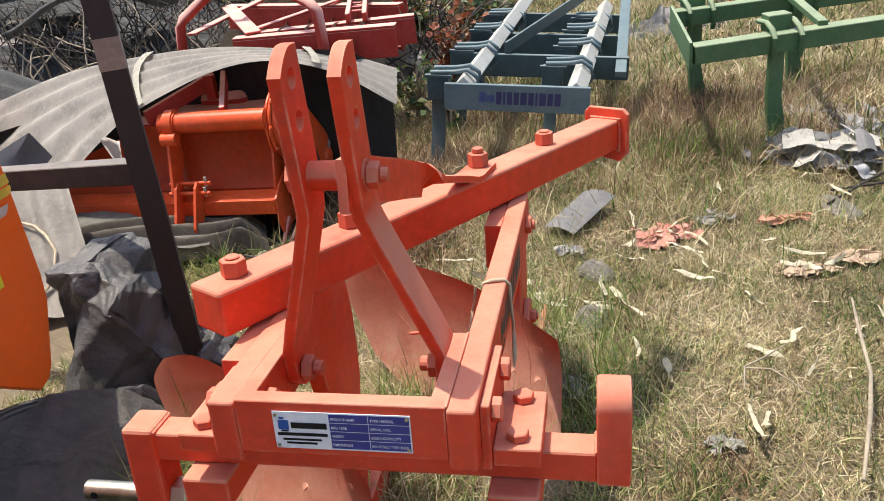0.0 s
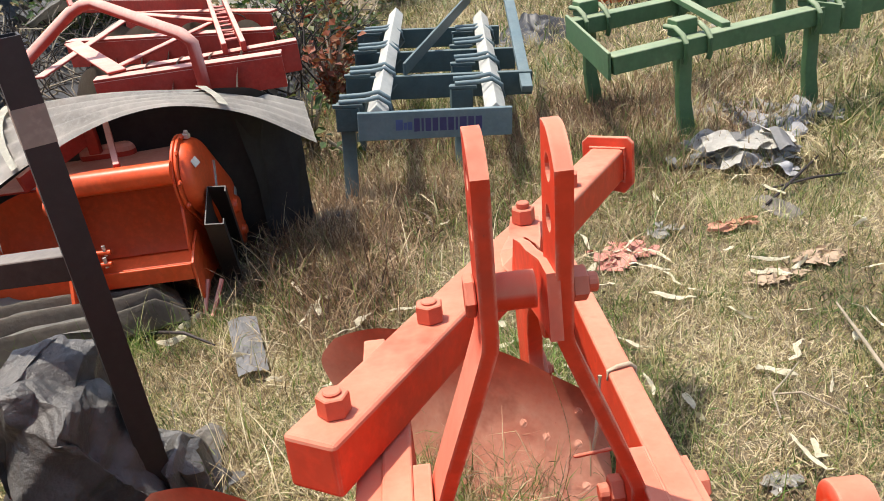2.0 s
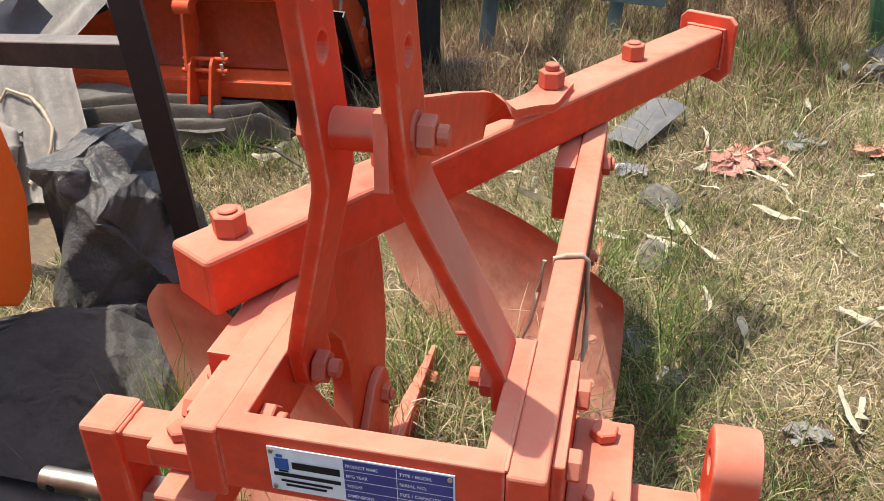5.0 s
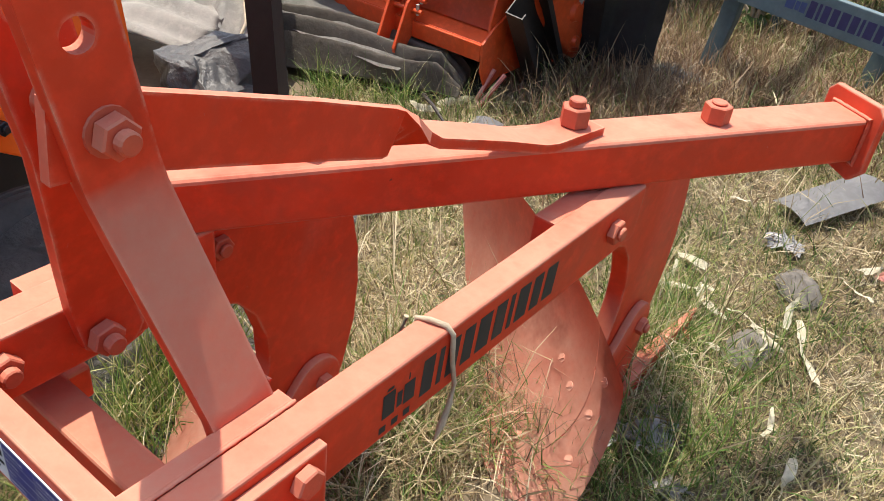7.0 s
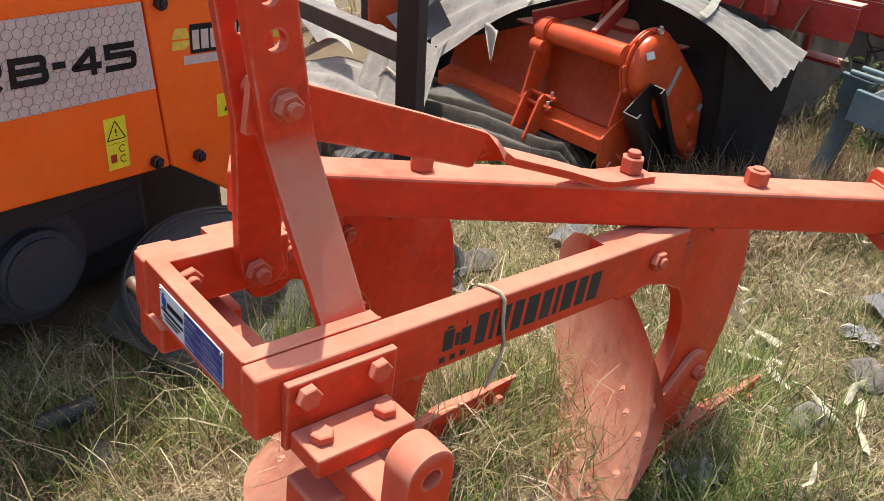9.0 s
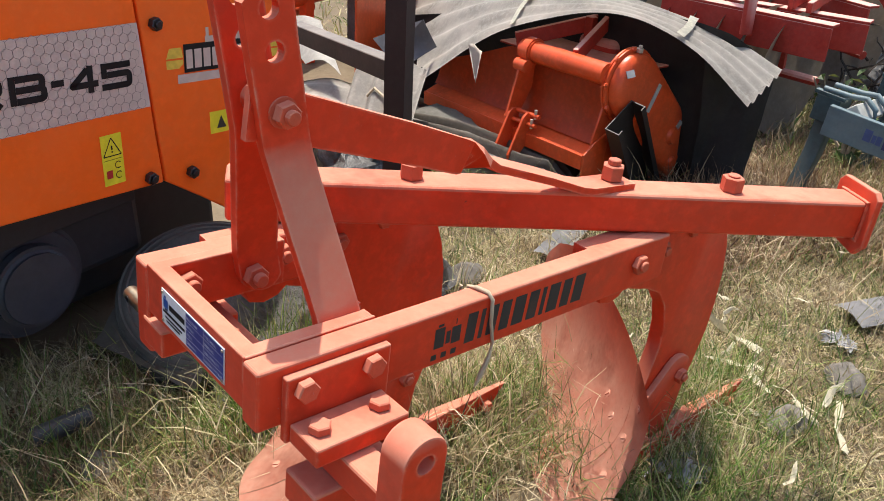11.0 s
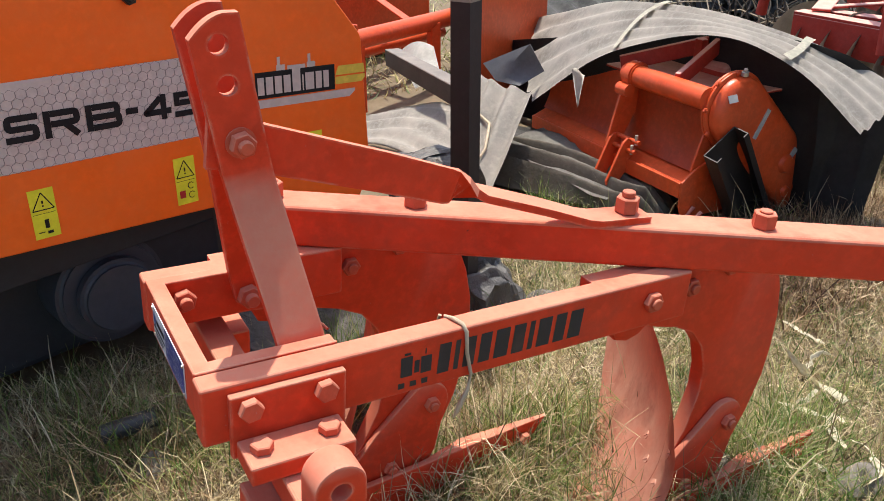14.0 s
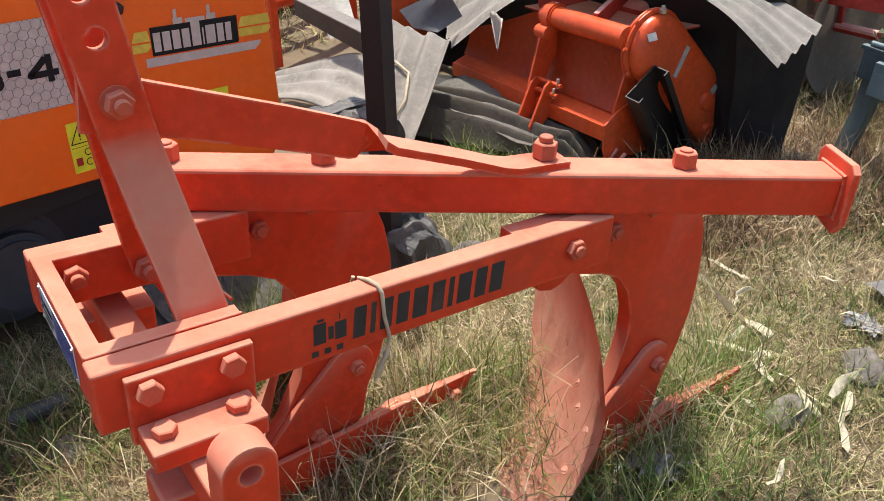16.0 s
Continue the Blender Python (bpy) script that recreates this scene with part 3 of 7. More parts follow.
TWINE = mat("plastic_twine", (0.5, 0.4, 0.27), 0.7, bump=0.6, bump_scale=400)
tagged(part("twine", bm, TWINE, smooth=60, m=PLOUGH_M), "faded plastic twine tied round the plough beam", "twine")
bm = B()
tube(bm, [(0.033, 0.35, 0.70), (0.028, 0.342, 0.66), (0.022, 0.33, 0.625), (0.012, 0.318, 0.60)], [0.003, 0.0035, 0.003, 0.0015], 6)
tagged(part("twine", bm, TWINE, smooth=60, m=PLOUGH_M), "loose end of faded twine on the plough beam", "twine")


# ---------------------------------------------------------------- lettering and plates
def stroke(bm, pts, width, z, round_=0.0):
    """A flat band along a line, its corners rounded."""
    line = [Vector(pts[0])]
    for a, b, c in zip(pts, pts[1:], pts[2:]):
        a, b, c = Vector(a), Vector(b), Vector(c)
        p, q = b + (a - b).normalized() * round_, b + (c - b).normalized() * round_
        line += [p * (1 - t) ** 2 + b * 2 * t * (1 - t) + q * t * t for t in (0, 0.25, 0.5, 0.75, 1)]
    line.append(Vector(pts[-1]))
    rows = []
    for k, p in enumerate(line):
        d = (line[min(k + 1, len(line) - 1)] - line[max(k - 1, 0)]).normalized() * width / 2
        rows.append((bm.verts.new((p.x - d.y, p.y + d.x, z)), bm.verts.new((p.x + d.y, p.y - d.x, z))))
    for (a, b), (c, d) in zip(rows, rows[1:]):
        bm.faces.new((a, b, d, c))


def block_letter(ch, w, h):
    """A wide, squared bold letter with rounded corners, its lower left corner at the origin."""
    t = 0.24 * h
    l, r, b, m, u = t / 2, w - t / 2, t / 2, h / 2, h - t / 2
    lines = {"S": [[(w, u), (l, u), (l, m), (r, m), (r, b), (0, b)]],
             "R": [[(l, 0), (l, h)], [(t, u), (r, u), (r, m), (t, m)], [(w * 0.55, m), (r, 0)]],
             "B": [[(l, 0), (l, h)], [(t, u), (r - t * 0.15, u), (r - t * 0.15, m), (t, m)], [(w * 0.5, m), (r, m), (r, b), (t, b)]],
             "-": [[(0, m), (w, m)]],
             "4": [[(w * 0.74, 0), (w * 0.74, h)], [(w * 0.66, u), (l * 1.2, h * 0.32), (w, h * 0.32)]],
             "5": [[(w * 0.96, u), (0, u)], [(l, h), (l, h * 0.44)], [(t, h * 0.56), (r, h * 0.56), (r, b), (0, b)]]}[ch]
    bm = B()
    for k, pts in enumerate(lines):
        stroke(bm, pts, t, 0.0003 * k, 0.55 * t if ch != "4" else 0.1 * t)
    return bm


def letters(text, height, width=None, bold=0.0, depth=0.0):
    """A flat mesh of a word in the built-in font, its lower left corner at the origin."""
    cu = bpy.data.curves.new("text", "FONT")
    cu.body, cu.size, cu.offset, cu.extrude, cu.resolution_u = text, 1.0, bold, 0.0, 3
    ob = bpy.data.objects.new("text", cu)
    scene.collection.objects.link(ob)
    deps = bpy.context.evaluated_depsgraph_get()
    me = bpy.data.meshes.new_from_object(ob.evaluated_get(deps))
    bm = B()
    bm.from_mesh(me)
    bpy.data.objects.remove(ob)
    xs, ys = [v.co.x for v in bm.verts], [v.co.y for v in bm.verts]
    x0, y0 = min(xs), min(ys)
    k = height / (max(ys) - y0)
    kx = width / (max(xs) - x0) if width else k
    for v in bm.verts:
        v.co = Vector(((v.co.x - x0) * kx, (v.co.y - y0) * k, depth))
    return bm


def flat(bm, pts, z=0.0):
    bm.faces.new([bm.verts.new((x, y, z)) for x, y in pts])
    return bm


def rect(bm, x0, y0, x1, y1, z=0.0, skew=0.0):
    return flat(bm, [(x0, y0), (x1, y0), (x1 + skew, y1), (x0 + skew, y1)], z)


def moved(bm, m):
    bmesh.ops.transform(bm, matrix=m, verts=bm.verts)
    return bm


STENCIL = mat("worn_black_stencil", (0.025, 0.022, 0.024), 0.6, chips=(0.45, 0.08, 0.04), chip_amount=0.75, bump=0)
PLATE_WHITE = mat("name_plate_white", (0.72, 0.74, 0.76), 0.35, stain=0.1)
PLATE_BLUE = mat("name_plate_blue", (0.035, 0.04, 0.22), 0.35, stain=0.15)
LOGO_BLUE = mat("name_plate_mark", (0.03, 0.1, 0.35), 0.4)
# beam mark on the right face of the beam: its own x runs along +y, y along +z
side_m = frame_yz(0.0804)
wd = [0.019, 0.008, 0.019, 0.019, 0.024, 0.021, 0.009, 0.024, 0.020, 0.024]
x = 0.322
for k, w in enumerate(wd):
    part("stencil_mark", moved(rect(B(), x, 0.636, x + w, 0.684, 0, 0.003), side_m), STENCIL, plough, "worn black stencilled mark")
    x += w + 0.0072
bm = B()
for x0, y0, x1, y1 in ((0.265, 0.645, 0.283, 0.677), (0.286, 0.648, 0.294, 0.668), (0.296, 0.645, 0.313, 0.672), (0.270, 0.679, 0.28, 0.683), (0.302, 0.675, 0.304, 0.684)):
    rect(bm, x0, y0, x1, y1)
for x0 in (0.262, 0.280, 0.298):
    rect(bm, x0, 0.627, x0 + 0.010, 0.636)
part("stencil_badge", moved(bm, side_m), STENCIL, plough, "worn black stencilled badge")
# name plate on the head bracket: own x along +x, y along +z, facing -y
np_m = Matrix(((1.03, 0, 0, -0.170), (0, 0, -1, -0.0025), (0, 1.12, 0, 0.6405), (0, 0, 0, 1)))
plate = part("name_plate", prism(B(), [(0, 0), (0.167, 0), (0.167, 0.0465), (0, 0.0465)], 0.0012, np_m), PLATE_WHITE, plough, "white and blue riveted name plate")
part("blue_field", moved(rect(B(), 0.069, 0.002, 0.1655, 0.045, 0.0015), np_m), PLATE_BLUE, plate)
bm = B()
for x0 in (0.069, 0.1165):
    rect(bm, x0, 0.002, x0 + 0.0006, 0.045, 0.0018)
for k in range(1, 4):
    rect(bm, 0.069, 0.002 + 0.01075 * k, 0.1655, 0.0026 + 0.01075 * k, 0.0018)
part("grid_lines", moved(bm, np_m), PLATE_WHITE, plate)
rows_ = (("PRODUCT NAME", "TYPE / MODEL"), ("MFG YEAR", "SERIAL NO."), ("WEIGHT", "SIZE / CAPACITY"), ("DIMENSIONS", "NO. OF DISC / TYNE / BLADE"))
for k, pair in enumerate(rows_):
    for c, word in enumerate(pair):
        h = 0.0034
        bm = moved(letters(word, h, min(0.0032 * len(word) * 0.75, 0.044), 0.01), Matrix.Translation((0.0715 + 0.0475 * c, 0.045 - 0.0075 - 0.01075 * k, 0.0018)))
        part("plate_text", moved(bm, np_m), PLATE_WHITE, plate)
bm = B()
rect(bm, 0.022, 0.026, 0.066, 0.0335, 0.0018)
part("maker_bar", moved(bm, np_m), INK, plate)
bm = B()
rect(bm, 0.006, 0.024, 0.019, 0.036, 0.0018)
rect(bm, 0.008, 0.037, 0.014, 0.040, 0.0018)
part("maker_badge", moved(bm, np_m), LOGO_BLUE, plate)
bm = B()
rect(bm, 0.004, 0.0165, 0.066, 0.0205, 0.0018)
rect(bm, 0.010, 0.0105, 0.058, 0.0132, 0.0018)
rect(bm, 0.014, 0.006, 0.052, 0.0087, 0.0018)
rect(bm, 0.009, 0.0215, 0.018, 0.0235, 0.0018)
part("maker_lines", moved(bm, np_m), INK, plate)
for rx, ry in ((0.004, 0.0425), (0.163, 0.0425), (0.004, 0.004), (0.163, 0.004)):
    part("rivet", moved(cyl(B(), (rx, ry, 0), (rx, ry, 0.003), 0.0022, 10), np_m), STEEL, plate)

# ---------------------------------------------------------------- baler
BM = Matrix(((-0.241, -0.938, 0, -0.967), (0.938, -0.241, 0, 0.405), (0, 0, 0.968, 0.008), (0, 0, 0, 1)))
STICK = mat("yellow_sticker", (0.78, 0.72, 0.03), 0.4, stain=0.1, bump=0)
SILVER = mat("silver_vinyl", (0.56, 0.46, 0.39), 0.45, stain=0.1, bump=0)
HEXL = mat("hex_line_vinyl", (0.24, 0.205, 0.19), 0.45, bump=0)
SIGN = mat("sign_black", (0.03, 0.028, 0.025), 0.5, bump=0)
GOLD = mat("gold_vinyl", (0.78, 0.55, 0.07), 0.4, bump=0)
REDV = mat("red_vinyl", (0.45, 0.02, 0.02), 0.5, bump=0)
KNOB = mat("black_knob", (0.012, 0.013, 0.016), 0.3, bump=0.1)
HUB = mat("hub_blue_black", (0.014, 0.021, 0.038), 0.5, dust=(0.11, 0.10, 0.09), dust_amount=0.32)


def build_baler():
    r = root("round_baler", BM, "bright orange baler with a hexagon-patterned stripe, parked beside the plough", "baler")
    fr = Matrix(((1, 0, 0, 0), (0, 0, -1, 0.022), (0, 1, 0, 0), (0, 0, 0, 1)))   # own x, y -> along, up; thickness outwards

    flare = Matrix(((0.917, 0, 0, 0), (-0.105, 1, 0, 0), (0, 0, 1, 0), (0, 0, 0, 1)))   # the rear panel swings out at its hinge line

    def up(bm, lift=0.0, swing=False):
        if swing:
            return moved(up(bm, lift), flare)
        return moved(bm, Matrix(((1, 0, 0, 0), (0, 0, -1, -lift), (0, 1, 0, 0), (0, 0, 0, 1))))

    part("side_panel", prism(B(), [(-1.6, 0.585), (-0.003, 0.430), (-0.030, 1.18), (-1.6, 1.18)], 0.022, fr, bevel=0.005, seg=3), BALER, r, "pressed orange side panel")
    part("side_panel", moved(prism(B(), [(0.003, 0.430), (0.11, 0.355), (0.27, 0.237), (0.315, 0.24), (0.345, 0.262), (0.425, 0.40), (0.436, 0.46), (0.436, 0.785), (0.43, 0.80), (0.345, 0.912), (0.30, 1.18), (-0.024, 1.18)], 0.022, fr, bevel=0.005, seg=3), flare), BALER, r, "orange rear side panel with a cut corner")
    part("body", box(B(), (-1.6, 0.024, 0.62), (0.30, 1.15, 1.16), 0.02), BALER, r)
    # drawn oversize to hide sunlit ground; part of its dark stands in for shade
    part("chassis", box(B(), (-1.6, 0.26, 0.05), (0.35, 1.1, 0.62), 0.02), BALER_DARK, r, "dark chassis block filling the shade under the panels")
    part("skirt", box(B(), (-1.55, 0.10, 0.36), (-0.02, 0.14, 0.62), 0.004), BALER_DARK, r)
    # roller drum with cap
    for nm, rad, d0, d1 in (("drum", 0.142, 0.13, 0.32), ("drum_cap", 0.100, 0.085, 0.135)):
        bm = B()
        cyl(bm, (-0.31, d0, 0.245), (-0.31, d1, 0.245), rad, 48)
        bmesh.ops.bevel(bm, geom=[e for e in bm.edges if e.calc_face_angle(0) > 1], offset=0.014, segments=3, affect="EDGES")
        part(nm, bm, HUB, r, "dark dusty drum housing" if nm == "drum" else "", smooth=35)
    part("axle_arm", box(B(), (-0.30, 0.15, 0.19), (0.02, 0.22, 0.40), 0.02), BALER_DARK, r)
    part("leg", box(B(), (-1.3, 0.5, 0.0), (-1.2, 0.6, 0.3), 0.006), BALER_DARK, r)
    part("leg", box(B(), (-0.1, 0.8, 0.0), (0.0, 0.9, 0.3), 0.006), BALER_DARK, r)
    # silver stripe with hexagon pattern
    def top(s):
        return 0.815 + (-0.018 - s) * 0.063

    def low(s):
        return 0.624 + (-0.008 - s) * 0.07
    st = part("stripe", up(flat(B(), [(-1.55, low(-1.55)), (-0.0125, low(0)), (-0.019, top(-0.02)), (-1.55, top(-1.55))]), 0.0012), SILVER, r, "silver vinyl stripe")
    bm = B()
    rad = 0.0125
    for i in range(76):
        for j in range(11):
            cx = -0.035 - i * rad * 1.732 - (rad * 0.866 if j % 2 else 0)
            cz = low(cx) + 0.010 + j * rad * 1.5
            if cz > top(cx) - 0.009:
                continue
            ring = [[bm.verts.new((cx + q * math.sin(math.pi / 3 * k), cz + q * math.cos(math.pi / 3 * k), 0)) for k in range(6)] for q in (rad * 1.0, rad * 0.93)]
            for k in range(6):
                bm.faces.new((ring[0][k], ring[0][(k + 1) % 6], ring[1][(k + 1) % 6], ring[1][k]))
    part("hexagon_pattern", up(bm, 0.0018), HEXL, st)
    for ch, s0, s1 in (("S", -0.498, -0.430), ("R", -0.420, -0.344), ("B", -0.332, -0.253), ("-", -0.243, -0.215), ("4", -0.206, -0.136), ("5", -0.128, -0.052)):
        zc = 0.714 + (-0.07 - (s0 + s1) / 2) * 0.085
        bm = moved(block_letter(ch, s1 - s0, 0.058), pose(s0, zc - 0.028, 0, 0, 0, -4.5))
        part("model_letter", up(bm, 0.0026), INK, st, "black model lettering")
    # badge of plain shapes
    tilt = pose(0.085, 0.682, 0, 0, 0, -4.0)
    bg = part("badge", up(moved(rect(B(), 0.008, 0.0, 0.252, 0.066), tilt), 0.0012, True), INK, r, "black and silver maker badge")
    x = 0.014
    for w, h in ((0.024, 0.044), (0.026, 0.044), (0.026, 0.044), (0.026, 0.044), (0.030, 0.062), (0.009, 0.040), (0.032, 0.044), (0.024, 0.044), (0.022, 0.044)):
        part("badge_block", up(moved(rect(B(), x, 0.009, x + w - 0.005, 0.009 + h), tilt), 0.002, True), SILVER, bg)
        x += w + 0.0005
    bm = B()
    for x0 in (0.072, 0.165):
        rect(bm, x0, 0.066, x0 + 0.026, 0.08)
        rect(bm, x0 + 0.003, 0.08, x0 + 0.012, 0.10)
    rect(bm, 0.105, 0.066, 0.16, 0.076)
    part("badge_crest", up(moved(bm, tilt), 0.0012, True), SILVER, bg)
    for x0, x1 in ((-0.042, 0.006), (0.254, 0.352)):
        bm = B()
        flat(bm, [(x0, 0.012), (x1 - 0.012, 0.012), (x1, 0.022), (x1, 0.032), (x0, 0.032)])
        flat(bm, [(x0, 0.036), (x1, 0.036), (x1 - 0.004, 0.060), (x0 + 0.01, 0.060)])
        part("gold_bar", up(moved(bm, tilt), 0.0012, True), GOLD, bg)
    part("silver_bar", up(moved(flat(B(), [(-0.012, -0.024), (0.30, -0.024), (0.318, -0.010), (0.318, -0.003), (-0.012, -0.003)]), tilt), 0.0012, True), SILVER, bg)
    # warning stickers
    def sticker(s, z, w, h, turn, second):
        m = pose(s, z, 0, 0, 0, turn)
        k = part("warning_sticker", up(moved(rect(B(), 0, -h, w, 0), m), 0.0012), STICK, r, "yellow warning sticker with black signs")
        bm = B()
        c = w / 2
        t0, t1 = -0.008, -h * 0.42
        hw = w * 0.42
        for (a, b) in (((c - hw, t1), (c, t0)), ((c + hw, t1), (c, t0)), ((c - hw, t1), (c + hw, t1))):
            d = Vector((b[0] - a[0], b[1] - a[1], 0)).normalized() * 0.0012
            nx, ny = -d.y, d.x
            flat(bm, [(a[0] - nx, a[1] - ny), (b[0] - nx, b[1] - ny), (b[0] + nx, b[1] + ny), (a[0] + nx, a[1] + ny)])
        rect(bm, c - 0.0018, t1 + 0.014, c + 0.0018, t0 - 0.018)
        rect(bm, c - 0.0018, t1 + 0.007, c + 0.0018, t1 + 0.0105)
        rect(bm, 0.003, -h * 0.5, w - 0.003, -h * 0.5 + 0.001)
        part("warning_sign", up(moved(bm, m), 0.0018), INK, k)
        bm = B()
        if second:
            for cz in (-h * 0.62, -h * 0.82):
                for k2 in range(7):
                    a0, a1 = math.pi * (0.2 + 0.22 * k2), math.pi * (0.2 + 0.22 * (k2 + 1))
                    o = (w * 0.72, cz)
                    flat(bm, [(o[0] + q * math.cos(a), o[1] + q * math.sin(a)) for q, a in ((0.009, a0), (0.009, a1), (0.007, a1), (0.007, a0))])
            part("sign_rollers", up(moved(bm, m), 0.0018), INK, k)
            part("sign_mark", up(moved(rect(B(), w * 0.14, -h * 0.86, w * 0.42, -h * 0.70), m), 0.0018), REDV, k)
        else:
            rect(bm, w * 0.45, -h * 0.80, w * 0.62, -h * 0.62)
            rect(bm, w * 0.50, -h * 0.92, w * 0.72, -h * 0.86, 0)
            rect(bm, w * 0.15, -h * 0.88, w * 0.40, -h * 0.86, 0)
            part("sign_shape", up(moved(bm, m), 0.0018), INK, k)
    sticker(-0.154, 0.590, 0.054, 0.118, -3, True)
    sticker(-0.486, 0.612, 0.054, 0.112, -3, False)
    # third sticker lies along
    m = pose(0.150, 0.516, 0, 0, 0, -3)
    k = part("warning_sticker", up(moved(rect(B(), 0, 0, 0.128, 0.056), m), 0.0012, True), STICK, r, "yellow warning sticker with black signs")
    bm = B()
    rect(bm, 0.063, 0.004, 0.0642, 0.052)
    flat(bm, [(0.02, 0.012), (0.05, 0.012), (0.035, 0.044)])
    rect(bm, 0.075, 0.016, 0.10, 0.020)
    rect(bm, 0.085, 0.026, 0.115, 0.030)
    part("warning_sign", up(moved(bm, m), 0.0018, True), SIGN, k)
    for s, z in ((0.024, 0.806), (-0.042, 0.456), (0.077, 0.437), (-0.187, 0.968)):
        bm = bolt_mesh(B(), (s, 0.0, z), (0, -1, 0), 0.0155, 0.018, 0.006, 12)
        part("knob", moved(bm, flare) if s > 0 else bm, KNOB, r, "black plastic knob")
    return r


baler = build_baler()

# ---------------------------------------------------------------- steel post with side bar
pm = pose(-0.802, 0.950, 0, -2.0, 0.3, 28)
post = root("steel_post", pm, "dark brown square steel post with a side bar", "post")
bm = B()
w, t = 0.0275, 0.004
ring = [(1, 1), (-1, 1), (-1, -1), (1, -1)]
lv = [[bm.verts.new((i * q, j * q, z)) for i, j in ring] for q, z in ((w, -0.1), (w, 1.055), (w - t, 1.055), (w - t, 0.70))]
for a, b in zip(lv, lv[1:]):
    for k in range(4):
        bm.faces.new((a[k], a[(k + 1) % 4], b[(k + 1) % 4], b[k]))
bm.faces.new(lv[-1])
bmesh.ops.recalc_face_normals(bm, faces=bm.faces[:])
part("upright", bm, POST, post)
bm = B()
for lo, hi in (((-w - 0.001, -w - 0.001, 0.868), (-w, w + 0.001, 0.938)), ((w, -w - 0.001, 0.868), (w + 0.001, w + 0.001, 0.938)), ((-w, -w - 0.001, 0.868), (w, -w, 0.938)), ((-w, w, 0.868), (w, w + 0.001, 0.938))):
    box(bm, lo, hi)
part("paper_band", bm, PAPER, post, "faded brown paper band")
inv = pm.inverted()
part("side_bar", bar(B(), inv @ Vector((-0.822, 0.990, 0.620)), inv @ Vector((-1.587, 1.150, 0.548)), 0.05, 0.055, bevel=0.003), BAR_PALE_TOP, post, "square steel side bar, pale on top")

# ---------------------------------------------------------------- rotary tiller
TM = pose(-0.995, 1.955, 0, 0, 0.0, -6.5)
STEELW = mat("bright_bolt", (0.6, 0.58, 0.54), 0.4, 0.8)
LABEL = mat("grey_label", (0.42, 0.42, 0.40), 0.5)


def build_tiller():
    r = root("rotary_tiller", YARD @ TM, "orange rotary tiller lying under a corrugated sheet", "tiller")
    part("rear_bar", box(B(), (-0.95, 0.0, 0.135), (0.0, 0.010, 0.192), 0.003), ROTA, r)
    part("rear_bar", prism(B(), [(0.011, 0.182), (0.072, 0.206), (0.072, 0.216), (0.011, 0.192)], 0.95, frame_yz(-0.95), bevel=0.002), ROTA, r)
    lip = [(0.0, 0.105), (0.0, 0.195), (0.055, 0.235), (0.115, 0.262), (0.125, 0.245), (0.10, 0.06), (0.03, 0.03)]
    part("bar_end_plate", prism(B(), lip, 0.010, frame_yz(0.001), bevel=0.002), ROTA, r, smooth=40)
    hb = ((0, 0.060, 0.220), (0, 0.112, 0.300), (0, 0.100, 0.47))
    def hood(u, v):
        v *= 0.5 + 0.5 * min(1.0, u / 0.45)   # lower towards its far end
        return Vector((-0.95 + 0.94 * u, bez(*hb, v).y, bez(*hb, v).z))

    bm = sheet(B(), hood, 24, 18, 0.006)
    part("hood", bm, ROTA, r, "curved orange hood", smooth=50)
    part("top_deck", box(B(), (-0.62, 0.125, 0.462), (-0.01, 0.44, 0.472), 0.003), ROTA_RED, r, "dusty red deck plate")
    part("main_tube", cyl(B(), (-0.43, 0.082, 0.480), (0.0, 0.082, 0.480), 0.040, 32), ROTA, r, smooth=40)
    for x in (-0.385,):
        bm = B()
        cyl(bm, (x - 0.024, 0.082, 0.480), (x + 0.024, 0.082, 0.480), 0.052, 28)
        bmesh.ops.bevel(bm, geom=[e for e in bm.edges if e.calc_face_angle(0) > 1], offset=0.006, segments=2, affect="EDGES")
        part("tube_collar", bm, ROTA, r, smooth=40)
        part("arm", prism(B(), [(0.03, 0.45), (0.11, 0.46), (0.10, 0.34), (0.03, 0.215), (-0.012, 0.20), (-0.026, 0.235)], 0.012, frame_yz(x - 0.012), bevel=0.002), ROTA, r, "flat stay arm")
        part("eye", cyl(B(), (x - 0.03, 0.035, 0.432), (x + 0.03, 0.035, 0.432), 0.024, 20), ROTA, r, smooth=40)
    for x in (-0.386, -0.306):
        part("clevis_plate", prism(B(), [(0.035, 0.18), (0.03, 0.262), (0.0, 0.272), (-0.02, 0.255), (-0.085, 0.115), (-0.080, 0.085), (-0.045, 0.085)], 0.012, frame_yz(x), bevel=0.002), ROTA, r)
    for y, z in ((0.018, 0.262), (0.0, 0.228)):
        pin = part("clevis_pin", cyl(B(), (-0.42, y, z), (-0.25, y, z), 0.008, 14), ROTA, r, smooth=40)
        for x in (-0.405, -0.27):
            part("pin_nut", cyl(B(), (x, y, z - 0.012), (x, y, z + 0.024), 0.006, 10), STEELW, pin, "bright split pin")
    part("end_plate", prism(B(), [(0.04, 0.05), (0.30, 0.05), (0.45, 0.20), (0.20, 0.46), (0.10, 0.40), (0.05, 0.24)], 0.010, frame_yz(-0.012), bevel=0.002), ROTA, r, smooth=40)

    def capsule(k, grow=0.0):
        c1, r1, c2, r2 = Vector((0.192, 0.433)), 0.122 + grow, Vector((0.520, 0.125)), 0.112 + grow
        d = (c2 - c1).normalized()
        base = math.degrees(math.atan2(d.y, d.x))
        a = arc(c1.x, c1.y, r1, base + 84, base + 276, 20)
